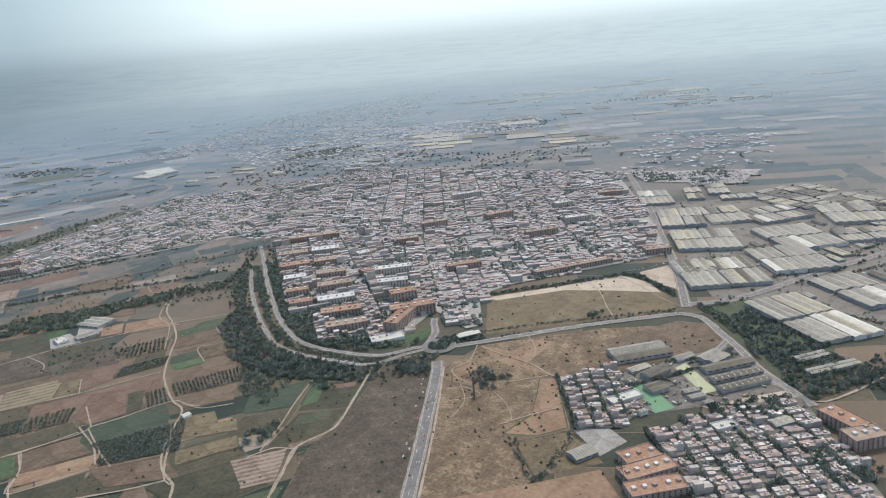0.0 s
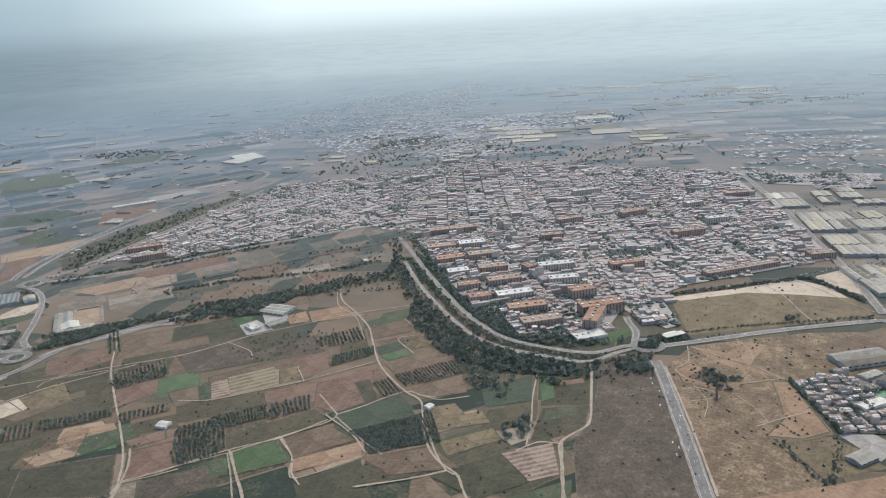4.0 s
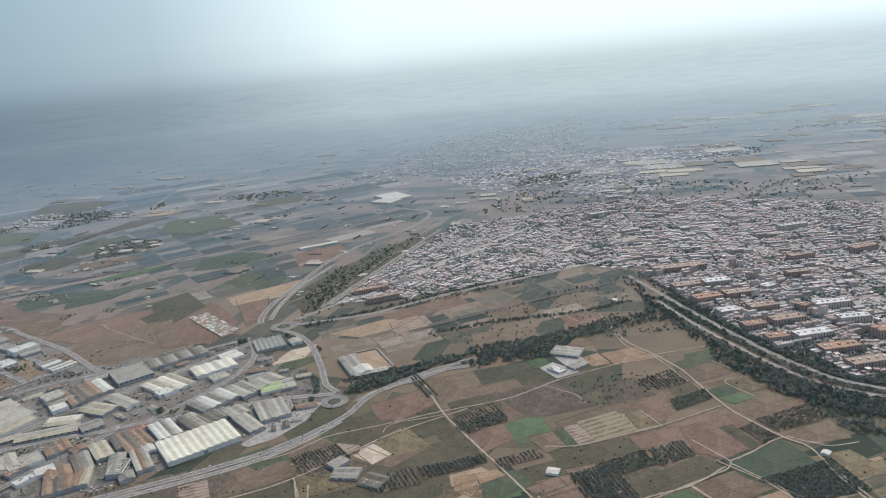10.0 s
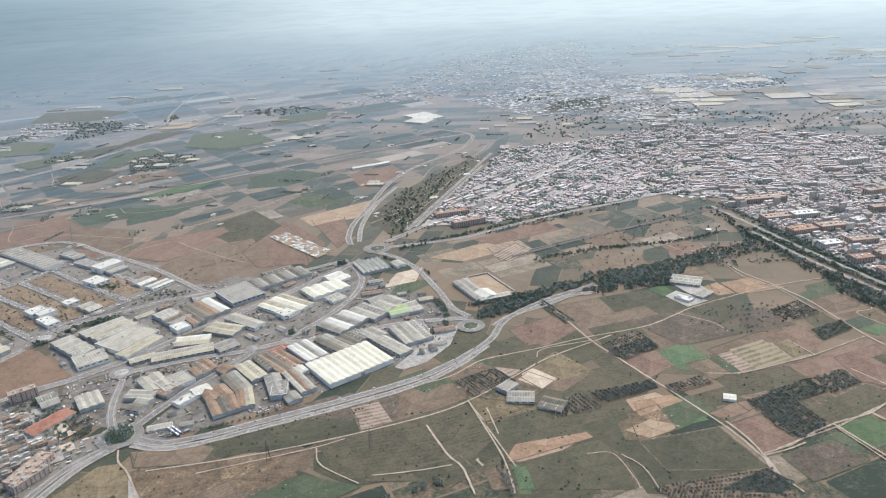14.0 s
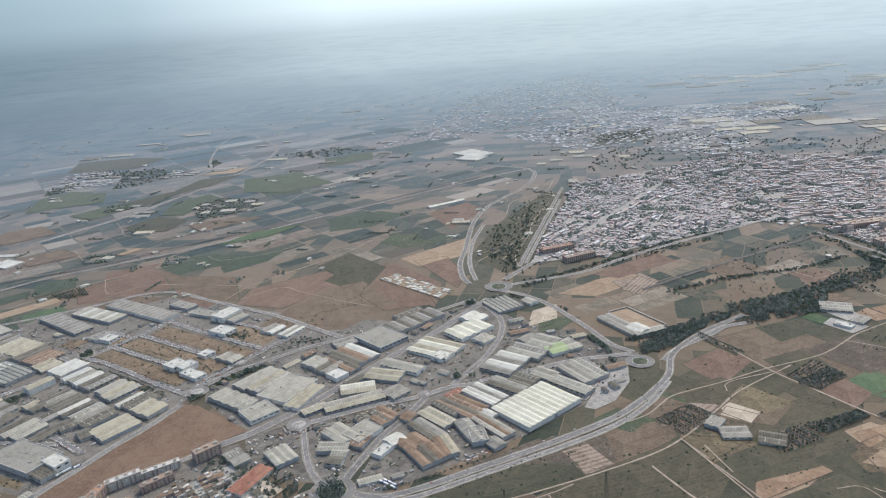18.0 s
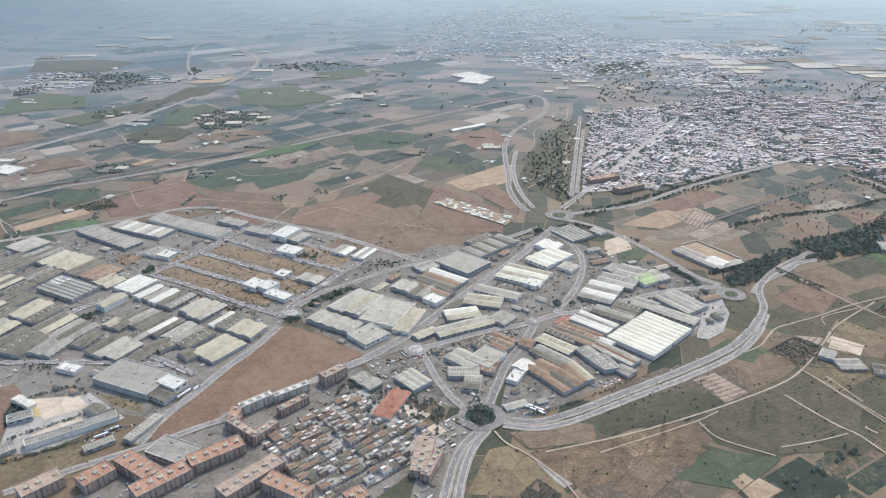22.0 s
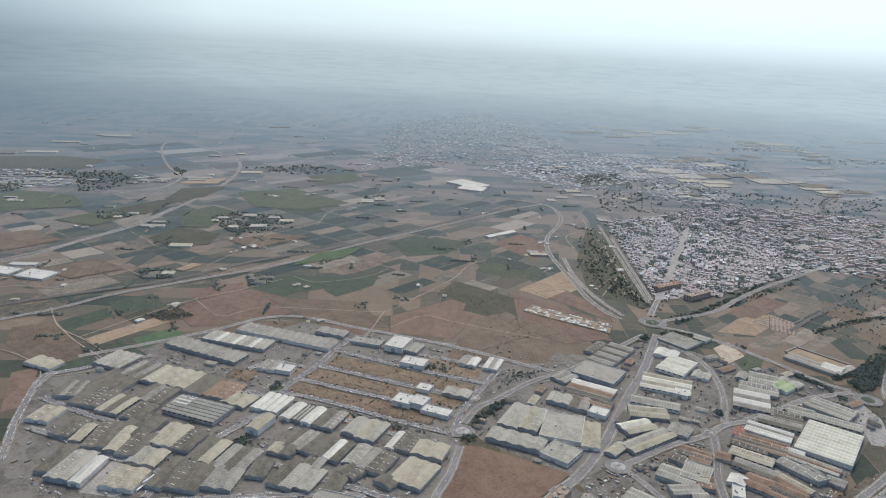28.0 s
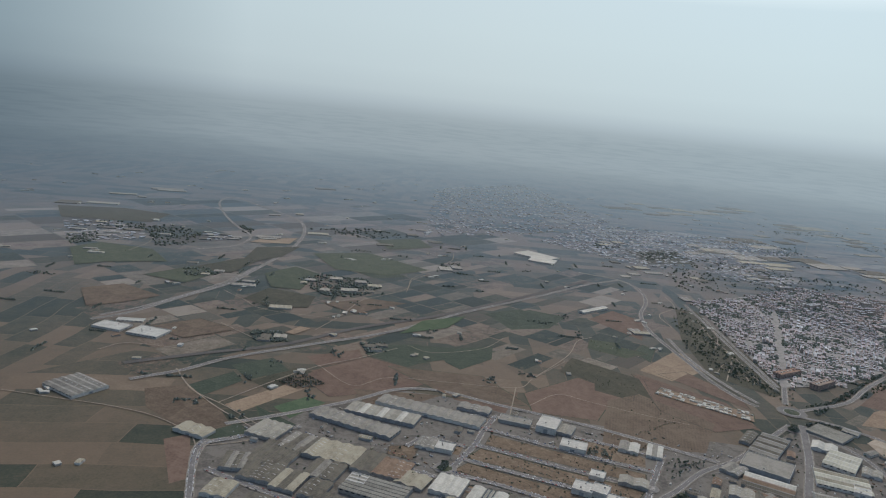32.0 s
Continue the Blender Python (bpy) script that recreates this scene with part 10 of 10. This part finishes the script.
tree_line(240, 2, [(48.5, 414), (26.5, 409.9), (5.5, 424.9), (-16.9, 448.9), (-31.1, 473.8), (-40.3, 512.9), (-46.4, 557.1), (-50.5, 610.1), (-50.9, 672.7)], False, 1.3)
tree_line(200, 2, [(134.8, 505.4), (175.6, 504), (221.2, 500.6), (257.1, 499.8)], False, 1.5)
wood(104, [(83.9, 439.9), (112.1, 442.3), (111.6, 427), (88.2, 425.9)], False, 1.3)
tree_line(160, 1.5, [(102, 427.4), (145.7, 423.3), (196.9, 420.2), (244.2, 415)], False, 1.3)
wood(78, [(88.1, 383.3), (101.6, 381.4), (97.3, 356.2), (85.4, 361.2)], False, 1.3)
tree_line(96, 2, [(88.2, 303.8), (88.1, 267.6), (116.6, 296.9)], False, 1.0)

wood(150, [(-690, 500), (-640, 535), (-612, 478), (-675, 445)], False, 1.1)

wood(800, [(-332.8, 591.5), (-302.4, 605.9), (-261.8, 610.1), (-213.9, 613), (-147.8, 612.4), (-179, 586.2), (-233.5, 588.7), (-280.9, 590.6), (-312.5, 576.2), (-344.8, 571.6)], False, 1.9)
wood(420, [(-238.1, 626.8), (-188.3, 628.6), (-137, 630.4), (-111.4, 638.2), (-113.9, 620.7), (-172.3, 608.7), (-227.1, 597.5)], False, 1.8)
wood(520, [(-50.2, 585.4), (-46.1, 529.3), (-31.3, 487.1), (-9.7, 450.9), (26.2, 419.8), (14.2, 403.9), (-25.2, 426.3), (-53.1, 462.2), (-65.5, 527.2)], False, 1.9)
wood(420, [(-2.5, 558.9), (40.7, 564), (28.6, 490.3), (20, 451.2), (-5.8, 464), (-21.8, 504.8)], False, 1.8)
wood(300, [(-26.4, 744.6), (-9.6, 443.9), (11.4, 392.8), (-1.5, 398.3), (-20.4, 448.7), (-41.6, 634.2)], False, 1.8)
wood(160, [(-285.8, 1026.7), (-202.4, 1081.2), (-359.8, 806), (-379.9, 803.5), (-351.9, 893.6)], False, 1.6)
wood(200, [(-370.5, 758.1), (-296.7, 764.3), (-202.2, 783.9), (-138.7, 794.1), (-145.9, 786), (-212.2, 771.7), (-305.5, 751.8), (-373.5, 747.9)], False, 1.5)

tree_line(160, 4, [(-133.1, 733.2), (-46.2, 754.4), (50.5, 778.6), (314.7, 1083.1), (564.8, 1194.9)], False, 1.6)
tree_line(60, 1.2, [(-859, 673), (-801.4, 702.8), (-749, 744.3)], False, 0.8)
tree_line(50, 1.2, [(-725, 603.5), (-685.7, 621.2), (-649.9, 640.6)], False, 0.8)
tree_line(60, 1.2, [(-798.9, 750.4), (-751.8, 685.9), (-714.5, 631.1)], False, 0.8)
tree_line(40, 1.2, [(-651.6, 711.6), (-609.6, 729.6), (-574.8, 745.5)], False, 0.8)
tree_line(40, 1.2, [(-649.1, 724.1), (-593.6, 751.7), (-535.7, 766.6)], False, 0.8)
tree_line(40, 1.2, [(-705.6, 740.8), (-659.5, 673.2), (-648.6, 646.3)], False, 0.8)
tree_line(40, 1.2, [(-782.3, 637.7), (-755.7, 608.6), (-733.8, 584.4)], False, 0.8)
tree_line(40, 1.2, [(-864.9, 646.4), (-825.4, 632.7), (-802.1, 620.6)], False, 0.8)
tree_line(40, 1.2, [(-798.7, 615.4), (-767, 567.3), (-758.6, 548.8)], False, 0.8)
tree_line(120, 1.6, [(347.7, 544.5), (369.4, 512.1), (392.9, 480.2), (436.3, 446.8)], False, 1.1)
tree_line(140, 1.6, [(297.9, 437.3), (323.2, 440.5), (381.5, 453.4), (465.8, 473.7)], False, 1.1)
tree_line(120, 1.6, [(299.1, 467.8), (326.2, 501), (369.3, 597.4), (405.4, 683.2)], False, 1.1)
tree_line(100, 1.6, [(435.2, 605), (491.6, 588.5), (549.6, 567.8)], False, 1.1)
tree_line(80, 1.6, [(356.5, 422.8), (424.2, 429.7)], False, 1.1)
tree_line(140, 1.6, [(271.9, 392.4), (315.2, 393.5), (332.4, 362.9), (342.1, 342.8)], False, 1.1)
tree_line(110, 1.6, [(199, 350.5), (237.3, 341.6), (263.4, 336.5)], False, 1.1)
wood(26, [(-651.6, 525.6), (-641.1, 529), (-636, 520.1), (-646.6, 509.2), (-653.1, 513.1)], False, 1.0)
wood(20, [(-640.8, 492.8), (-631.3, 486.9), (-625.6, 479.9), (-632.2, 474.8), (-642.2, 483.2)], False, 1.0)
wood(20, [(-634.2, 514.9), (-622, 515.2), (-608.6, 499.1), (-608, 491.8), (-613.1, 496.3), (-623.4, 511.1)], False, 1.0)
wood(16, [(-642.6, 546.8), (-627.4, 549.3), (-629.3, 530.9), (-642.1, 535.4)], False, 1.0)
wood(24, [(-754.5, 530.4), (-745.5, 534.9), (-727.4, 533.9), (-731, 527.2), (-749, 521)], False, 1.0)
wood(16, [(-639.9, 475.2), (-629.4, 469.1), (-633.6, 461.3), (-641.9, 464.2)], False, 1.0)
tree_line(26, 0.6, [(-687.7, 477.3), (-658.4, 499), (-633.4, 517.4)], False, 0.6)
tree_line(26, 0.6, [(-679.4, 462.2), (-647.1, 482.5), (-619.1, 498.4)], False, 0.6)
tree_line(26, 0.6, [(-701.8, 497), (-672.8, 520), (-648.5, 537.6)], False, 0.6)
tree_line(36, 1.0, [(-831.4, 793), (-804.2, 771.8), (-781.5, 747.7)], False, 0.75)
tree_line(60, 1.0, [(-765.2, 728.6), (-735.4, 696.4), (-700.4, 659.7)], False, 0.75)
tree_line(50, 1.0, [(-768.9, 722.8), (-741.3, 690.2), (-708.2, 656.5)], False, 0.75)
tree_line(50, 1.0, [(-762.1, 735), (-729.8, 701.2), (-696.8, 664.9)], False, 0.75)
tree_line(30, 1.0, [(-714.9, 735.6), (-689.7, 705.4), (-670.6, 686.1)], False, 0.75)
tree_line(30, 1.0, [(-914.3, 689.5), (-893.6, 650.7), (-877.2, 633.7)], False, 0.75)
tree_line(16, 1.0, [(-795.8, 684.5), (-786.5, 676.8), (-782.8, 660.5)], False, 0.75)

# ---- vehicles ----
vehicles(24, [(-507.7, 489.9), (-475.2, 497.9)])
vehicles(22, [(139.4, 505.8), (180.4, 504.4), (199.8, 506)])
vehicles(20, [(252.6, 505.4), (297.3, 513.9)])
vehicles(10, [(38.3, 296.1), (55.2, 346.1), (65.9, 377.1)])
vehicles(10, [(-591.3, 588.8), (-480.2, 671.1)])
vehicles(12, [(34.1, 303.1), (62.4, 388)])
vehicles(30, [(-26.1, 509.1), (-4.8, 448.7), (32.5, 420.3)])
vehicles(26, [(-569.1, 493.5), (-559.7, 480.1), (-547.9, 481.5)])
vehicles(20, [(-796.2, 536.5), (-770.6, 545.1)])
vehicles(14, [(-401.3, 527.7), (-363.1, 563.2)])
vehicles(16, [(-603.6, 556), (-581.9, 561.3)])
vehicles(14, [(-602, 692.1), (-534.4, 710.3)])
vehicles(10, [(-541.4, 473.7), (-390.5, 504.2)])
vehicles(40, [(-494.1, 830.7), (-455.8, 746.3)])
vehicles(16, [(-808.7, 815.3), (-775.9, 750.5)])
vehicles(18, [(-926.2, 690.3), (-909.4, 665.7)])
vehicles(6, [(-557.1, 488.2), (-549.8, 478.3)], True)
vehicles(4, [(-747.1, 560.4), (-736.8, 569.8)], True)
vehicles(5, [(-790.7, 539.5), (-779.4, 543)], True)
vehicles(6, [(-872.8, 655.9), (-861.3, 665.9)], True)

# ---- hedges and sheds of the plain ----
KEEP_CLEAR.append([(-799.6, 490.3), (-760, 521.3), (-717.4, 531.7), (-685.8, 546), (-639.6, 561.6), (-609.7, 470.7), (-670.9, 436.8), (-769.9, 472.2)])
KEEP_CLEAR.append([(-553.4, 689.9), (-427.1, 723.9), (-410.5, 678.3), (-456.4, 604.5), (-492.6, 584.3), (-547.3, 573.7), (-597.7, 571.9), (-630.9, 565.4), (-663.4, 625.7), (-664, 651.6), (-624.6, 673.2)])
KEEP_CLEAR.append([(-490.8, 579.3), (-429.1, 648.3), (-410.5, 678.3), (-375.1, 630.2), (-345.6, 577), (-373.6, 539.3), (-466.1, 501.5), (-558.5, 475.9), (-575.5, 484.6), (-548.3, 530), (-511, 571.8)])
KEEP_CLEAR.append([(-591.9, 566.2), (-511.4, 571.1), (-551.7, 531.1), (-575.3, 495.7), (-590.4, 498.1), (-601.6, 522.7)])
KEEP_CLEAR.append([(-895.1, 851.5), (-741.8, 889.8), (-673.2, 841), (-617.2, 779.5), (-556, 696.4), (-624.6, 673.2), (-664, 651.6), (-695.9, 605.7), (-733.8, 567.5), (-758.9, 543.6), (-782.2, 559.8), (-863.9, 639.3)])
KEEP_CLEAR.append([(-941.6, 720.6), (-931.8, 783.7), (-916.8, 827.4), (-898, 833.4), (-809.7, 848.7), (-704.2, 676.8), (-764.7, 602.9), (-809.6, 581.4), (-912.3, 626.2), (-938.8, 667.5)])
KEEP_CLEAR.append([(308.5, 519.9), (379, 525.7), (557.5, 576.3), (528.2, 496.1), (372.3, 343.3), (297.2, 331.5), (293.1, 404.6), (279.5, 429.9)])
KEEP_CLEAR.append([(169, 347.8), (242.6, 354.9), (239.1, 295.6), (187.9, 297.5), (155.4, 301.7), (155.7, 331.2)])
KEEP_CLEAR.append([(366.8, 685.5), (463.5, 673.8), (603.9, 619.9), (444.1, 450.7), (347.2, 434.8), (324.8, 538.3)])
KEEP_CLEAR.append([(-579.4, 583.4), (-618.6, 570), (-687.6, 808.3), (-660.1, 816.1), (-510.5, 713.7), (-473.9, 630.4)])
KEEP_CLEAR.append([(-634.3, 566.6), (-595.4, 567.4), (-598.4, 521.5), (-590.4, 498.1), (-614.1, 509.3), (-633.7, 533.8)])
KEEP_CLEAR.append([(-615.7, 488), (-591.6, 495.7), (-592.7, 474.7), (-623.9, 431.7), (-642, 438.1)])
parked([[(-941.5, 718.6), (-931.8, 783.7), (-917.9, 827.8), (-898, 833.4), (-843.5, 840)],
        [(-920.1, 793.8), (-894.9, 759.6), (-872.5, 734.5), (-848.1, 707), (-832.2, 688.1)],
        [(-777.7, 727.1), (-795.1, 711.9), (-814.3, 699.9), (-832.5, 686.8), (-853.4, 666.9), (-869.2, 647.5)],
        [(-927.7, 753.9), (-908.6, 731.2), (-889.1, 704.8), (-870.2, 684.2), (-853.7, 664.5)],
        [(-827.8, 684.2), (-810.5, 668), (-791.4, 647.9), (-776.2, 629.4), (-756.3, 606.9), (-738.1, 584.1)],
        [(-845, 827), (-817.4, 788.6), (-794.3, 759.7), (-778.5, 740.2)],
        [(-766.9, 745), (-749.2, 759), (-728.7, 775.6), (-706.2, 798.6), (-685.6, 816.3)],
        [(-751.9, 855.6), (-726.3, 831.5), (-685.6, 816.3), (-658.1, 781.7), (-626.6, 749.1), (-597, 717)],
        [(-706.2, 798.6), (-676.6, 762.4), (-650.6, 732.2), (-619.4, 698.9)],
        [(-728.7, 775.6), (-714, 760.1), (-683.1, 724.9), (-664.3, 704.5), (-640.7, 681.6)],
        [(-749.2, 759), (-725.6, 732.6), (-697.5, 702.4), (-672.5, 674.3), (-662.2, 659.7)],
        [(-767.3, 743.3), (-746.2, 722.7), (-722.4, 694.4), (-705.8, 673.2), (-679.5, 643.9)],
        [(-771.1, 726.3), (-752.5, 703), (-729.2, 676.9), (-713.3, 656.2), (-690.3, 635.3)],
        [(-593.1, 718.9), (-618.5, 698.5), (-640.3, 681.5), (-663.3, 660.2), (-678, 637.8)],
        [(-779.7, 787.6), (-759.8, 796.6), (-736.5, 774.2)],
        [(-756, 601.9), (-805.4, 622.4), (-864.3, 642.1)],
        [(-473.5, 576.9), (-446.1, 582), (-427.3, 580.3)],
        [(-385.8, 580.6), (-386.6, 557.1), (-412.6, 527.5)]], 2.2, 4)
yard_goods([(-799.6, 490.3), (-760, 521.3), (-717.4, 531.7), (-685.8, 546), (-639.6, 561.6), (-609.7, 470.7), (-670.9, 436.8), (-769.9, 472.2)], 300, 0)
yard_goods([(-553.4, 689.9), (-427.1, 723.9), (-410.5, 678.3), (-456.4, 604.5), (-492.6, 584.3), (-547.3, 573.7), (-597.7, 571.9), (-630.9, 565.4), (-663.4, 625.7), (-664, 651.6), (-624.6, 673.2)], 300, 1)
yard_goods([(-490.8, 579.3), (-429.1, 648.3), (-410.5, 678.3), (-375.1, 630.2), (-345.6, 577), (-373.6, 539.3), (-466.1, 501.5), (-558.5, 475.9), (-575.5, 484.6), (-548.3, 530), (-511, 571.8)], 300, 2)
yard_goods([(-591.9, 566.2), (-511.4, 571.1), (-551.7, 531.1), (-575.3, 495.7), (-590.4, 498.1), (-601.6, 522.7)], 300, 3)
yard_goods([(-895.1, 851.5), (-741.8, 889.8), (-673.2, 841), (-617.2, 779.5), (-556, 696.4), (-624.6, 673.2), (-664, 651.6), (-695.9, 605.7), (-733.8, 567.5), (-758.9, 543.6), (-782.2, 559.8), (-863.9, 639.3)], 300, 4)
yard_goods([(-941.6, 720.6), (-931.8, 783.7), (-916.8, 827.4), (-898, 833.4), (-809.7, 848.7), (-704.2, 676.8), (-764.7, 602.9), (-809.6, 581.4), (-912.3, 626.2), (-938.8, 667.5)], 300, 5)
yard_goods([(308.5, 519.9), (379, 525.7), (557.5, 576.3), (528.2, 496.1), (372.3, 343.3), (297.2, 331.5), (293.1, 404.6), (279.5, 429.9)], 170, 6)
yard_goods([(169, 347.8), (242.6, 354.9), (239.1, 295.6), (187.9, 297.5), (155.4, 301.7), (155.7, 331.2)], 170, 7)
yard_goods([(366.8, 685.5), (463.5, 673.8), (603.9, 619.9), (444.1, 450.7), (347.2, 434.8), (324.8, 538.3)], 170, 8)
yard_goods([(-579.4, 583.4), (-618.6, 570), (-687.6, 808.3), (-660.1, 816.1), (-510.5, 713.7), (-473.9, 630.4)], 170, 9)
yard_goods([(-634.3, 566.6), (-595.4, 567.4), (-598.4, 521.5), (-590.4, 498.1), (-614.1, 509.3), (-633.7, 533.8)], 170, 10)
yard_goods([(-615.7, 488), (-591.6, 495.7), (-592.7, 474.7), (-623.9, 431.7), (-642, 438.1)], 170, 11)
weeds()
far_sheds(300, 5)
far_hedges(150, 700, 1300, 8)

# ---- single landmarks ----
def chimney(x, y, h):
    ms = Mesh()
    n = 10
    for (r0, z0), (r1, z1) in (((0.75, 0), (0.45, h * 0.94)), ((0.55, h * 0.94), (0.55, h)), ((0.55, h), (0.3, h))):
        for k in range(n):
            a0, a1 = k * math.tau / n, (k + 1) * math.tau / n
            ms.face([(r0 * math.cos(a0), r0 * math.sin(a0), z0), (r0 * math.cos(a1), r0 * math.sin(a1), z0),
                     (r1 * math.cos(a1), r1 * math.sin(a1), z1), (r1 * math.cos(a0), r1 * math.sin(a0), z1)])
    ob = ms.link("brick_chimney", [ROOFS["brown"]], m=pose(x, y, 0))
    base = Mesh()
    base.box(-1.0, -1.0, 0, 1.0, 1.0, 1.2)
    base.link("plinth", [ROOFS["brown"]], ob)
    tagged(ob, "old tall brick chimney standing alone on the scrubland", "chimney")


def pylon(x, y, h):
    ob = new("lattice_pylon")
    ob.matrix_basis = pose(x, y, 0.05)
    for sx in (-1, 1):
        for sy in (-1, 1):
            leg = Mesh()
            w = 0.09
            a_, b_ = Vector((sx * 1.1, sy * 1.1, 0)), Vector((sx * 0.15, sy * 0.15, h))
            for d in (Vector((w, 0, 0)), Vector((0, w, 0))):
                leg.face([a_ - d, a_ + d, b_ + d, b_ - d])
            leg.link("leg", [ROOFS["dark"]], ob)
    for k in range(7):
        br = Mesh()
        z0, z1 = h * k / 8, h * (k + 1) / 8
        r0, r1 = 1.1 - 0.95 * k / 8, 1.1 - 0.95 * (k + 1) / 8
        for s in (-1, 1):
            br.face([(-r0, s * r0, z0), (-r0, s * r0, z0 + 0.12), (r1, s * r1, z1 + 0.12), (r1, s * r1, z1)])
            br.face([(s * r0, -r0, z0), (s * r0, -r0, z0 + 0.12), (s * r1, r1, z1 + 0.12), (s * r1, r1, z1)])
        br.link("brace", [ROOFS["dark"]], ob)
    for z in (0.72, 0.84, 0.96):
        arm = Mesh()
        arm.box(-2.0, -0.08, h * z, 2.0, 0.08, h * z + 0.14, bottom=True)
        arm.link("cross_arm", [ROOFS["dark"]], ob)
    tagged(ob, "dark steel lattice power pylon on the fields", "pylon", "power pylons")


def compound(quad, h):
    """A walled yard: four walls round a brown ground."""
    field("tan", quad)
    q = [Vector((*p, 0)) for p in quad]
    root = new("walled_yard")
    for a_, b_ in zip(q, q[1:] + q[:1]):
        d = (b_ - a_).normalized()
        w = Vector((-d.y, d.x, 0)) * 0.9
        wl = Mesh()
        up = Vector((0, 0, h))
        a2, b2 = a_ + d * 0.9, b_ - d * 0.9
        wl.face([a2 - w, b2 - w, b2 - w + up, a2 - w + up])
        wl.face([b2 + w, a2 + w, a2 + w + up, b2 + w + up])
        wl.face([a2 - w + up, b2 - w + up, b2 + w + up, a2 + w + up])
        wl.link("wall", [ROOFS["grey"]], root)
    tagged(root, "walled yard with pale roofed walls round bare brown ground", "yard")


def canopy(x, y, angle):
    """A filling-station canopy on posts with a low shop."""
    ob = new("filling_station")
    ob.matrix_basis = pose(x, y, 0.1, 0, 0, angle)
    top = Mesh()
    top.box(-8, -2.6, 2.4, 8, 2.6, 2.9, bottom=True)
    top.link("canopy_roof", [ROOFS["whiteflat"]], ob)
    for px in (-6, -2, 2, 6):
        for py in (-1.6, 1.6):
            p = Mesh()
            p.box(px - 0.15, py - 0.15, 0, px + 0.15, py + 0.15, 2.4)
            p.link("post", [WALLS[1]], ob)
    shop = Mesh()
    shop.box(-5, 3.0, 0, 5, 5.5, 2.2)
    shop.link("shop", [WALLS[0]], ob)
    tagged(ob, "filling station with a white canopy beside the roundabout", "filling station")


chimney(82.5, 350.9, 13.5)
pylon(-498.1, 438.9, 13)
pylon(-441.6, 434.8, 13)
pylon(120.7, 250.8, 12)
compound([(-333.5, 652.7), (-313.5, 656.4), (-302.4, 610.5), (-326.8, 604.9)], 1.6)
canopy(101.8, 433.6, 8)
scatter([(-379.1, 396), (-378.4, 393.4), (-378.1, 390.5), (-377.7, 387.6), (-377.4, 384.7), (-377.4, 381.5), (-376.7, 379), (-376.9, 376.5), (-376, 396.5), (-374.6, 393.1), (-374.1, 388.2), (-374.2, 383.6), (-375.2, 399.6), (-375.1, 390)], True, 1.7, True)
scatter([(-342, 593.1), (-338.1, 589.9), (-333.4, 590.7), (-328.7, 591.5), (-324, 592.4), (-340.5, 584.2), (-336.7, 581), (-369.9, 601), (-366.3, 611)], True, 1.6, True)

for ob in KINDS + CARS + [TRUCK]:
    for o in (*ob.children_recursive, ob):
        bpy.data.objects.remove(o)
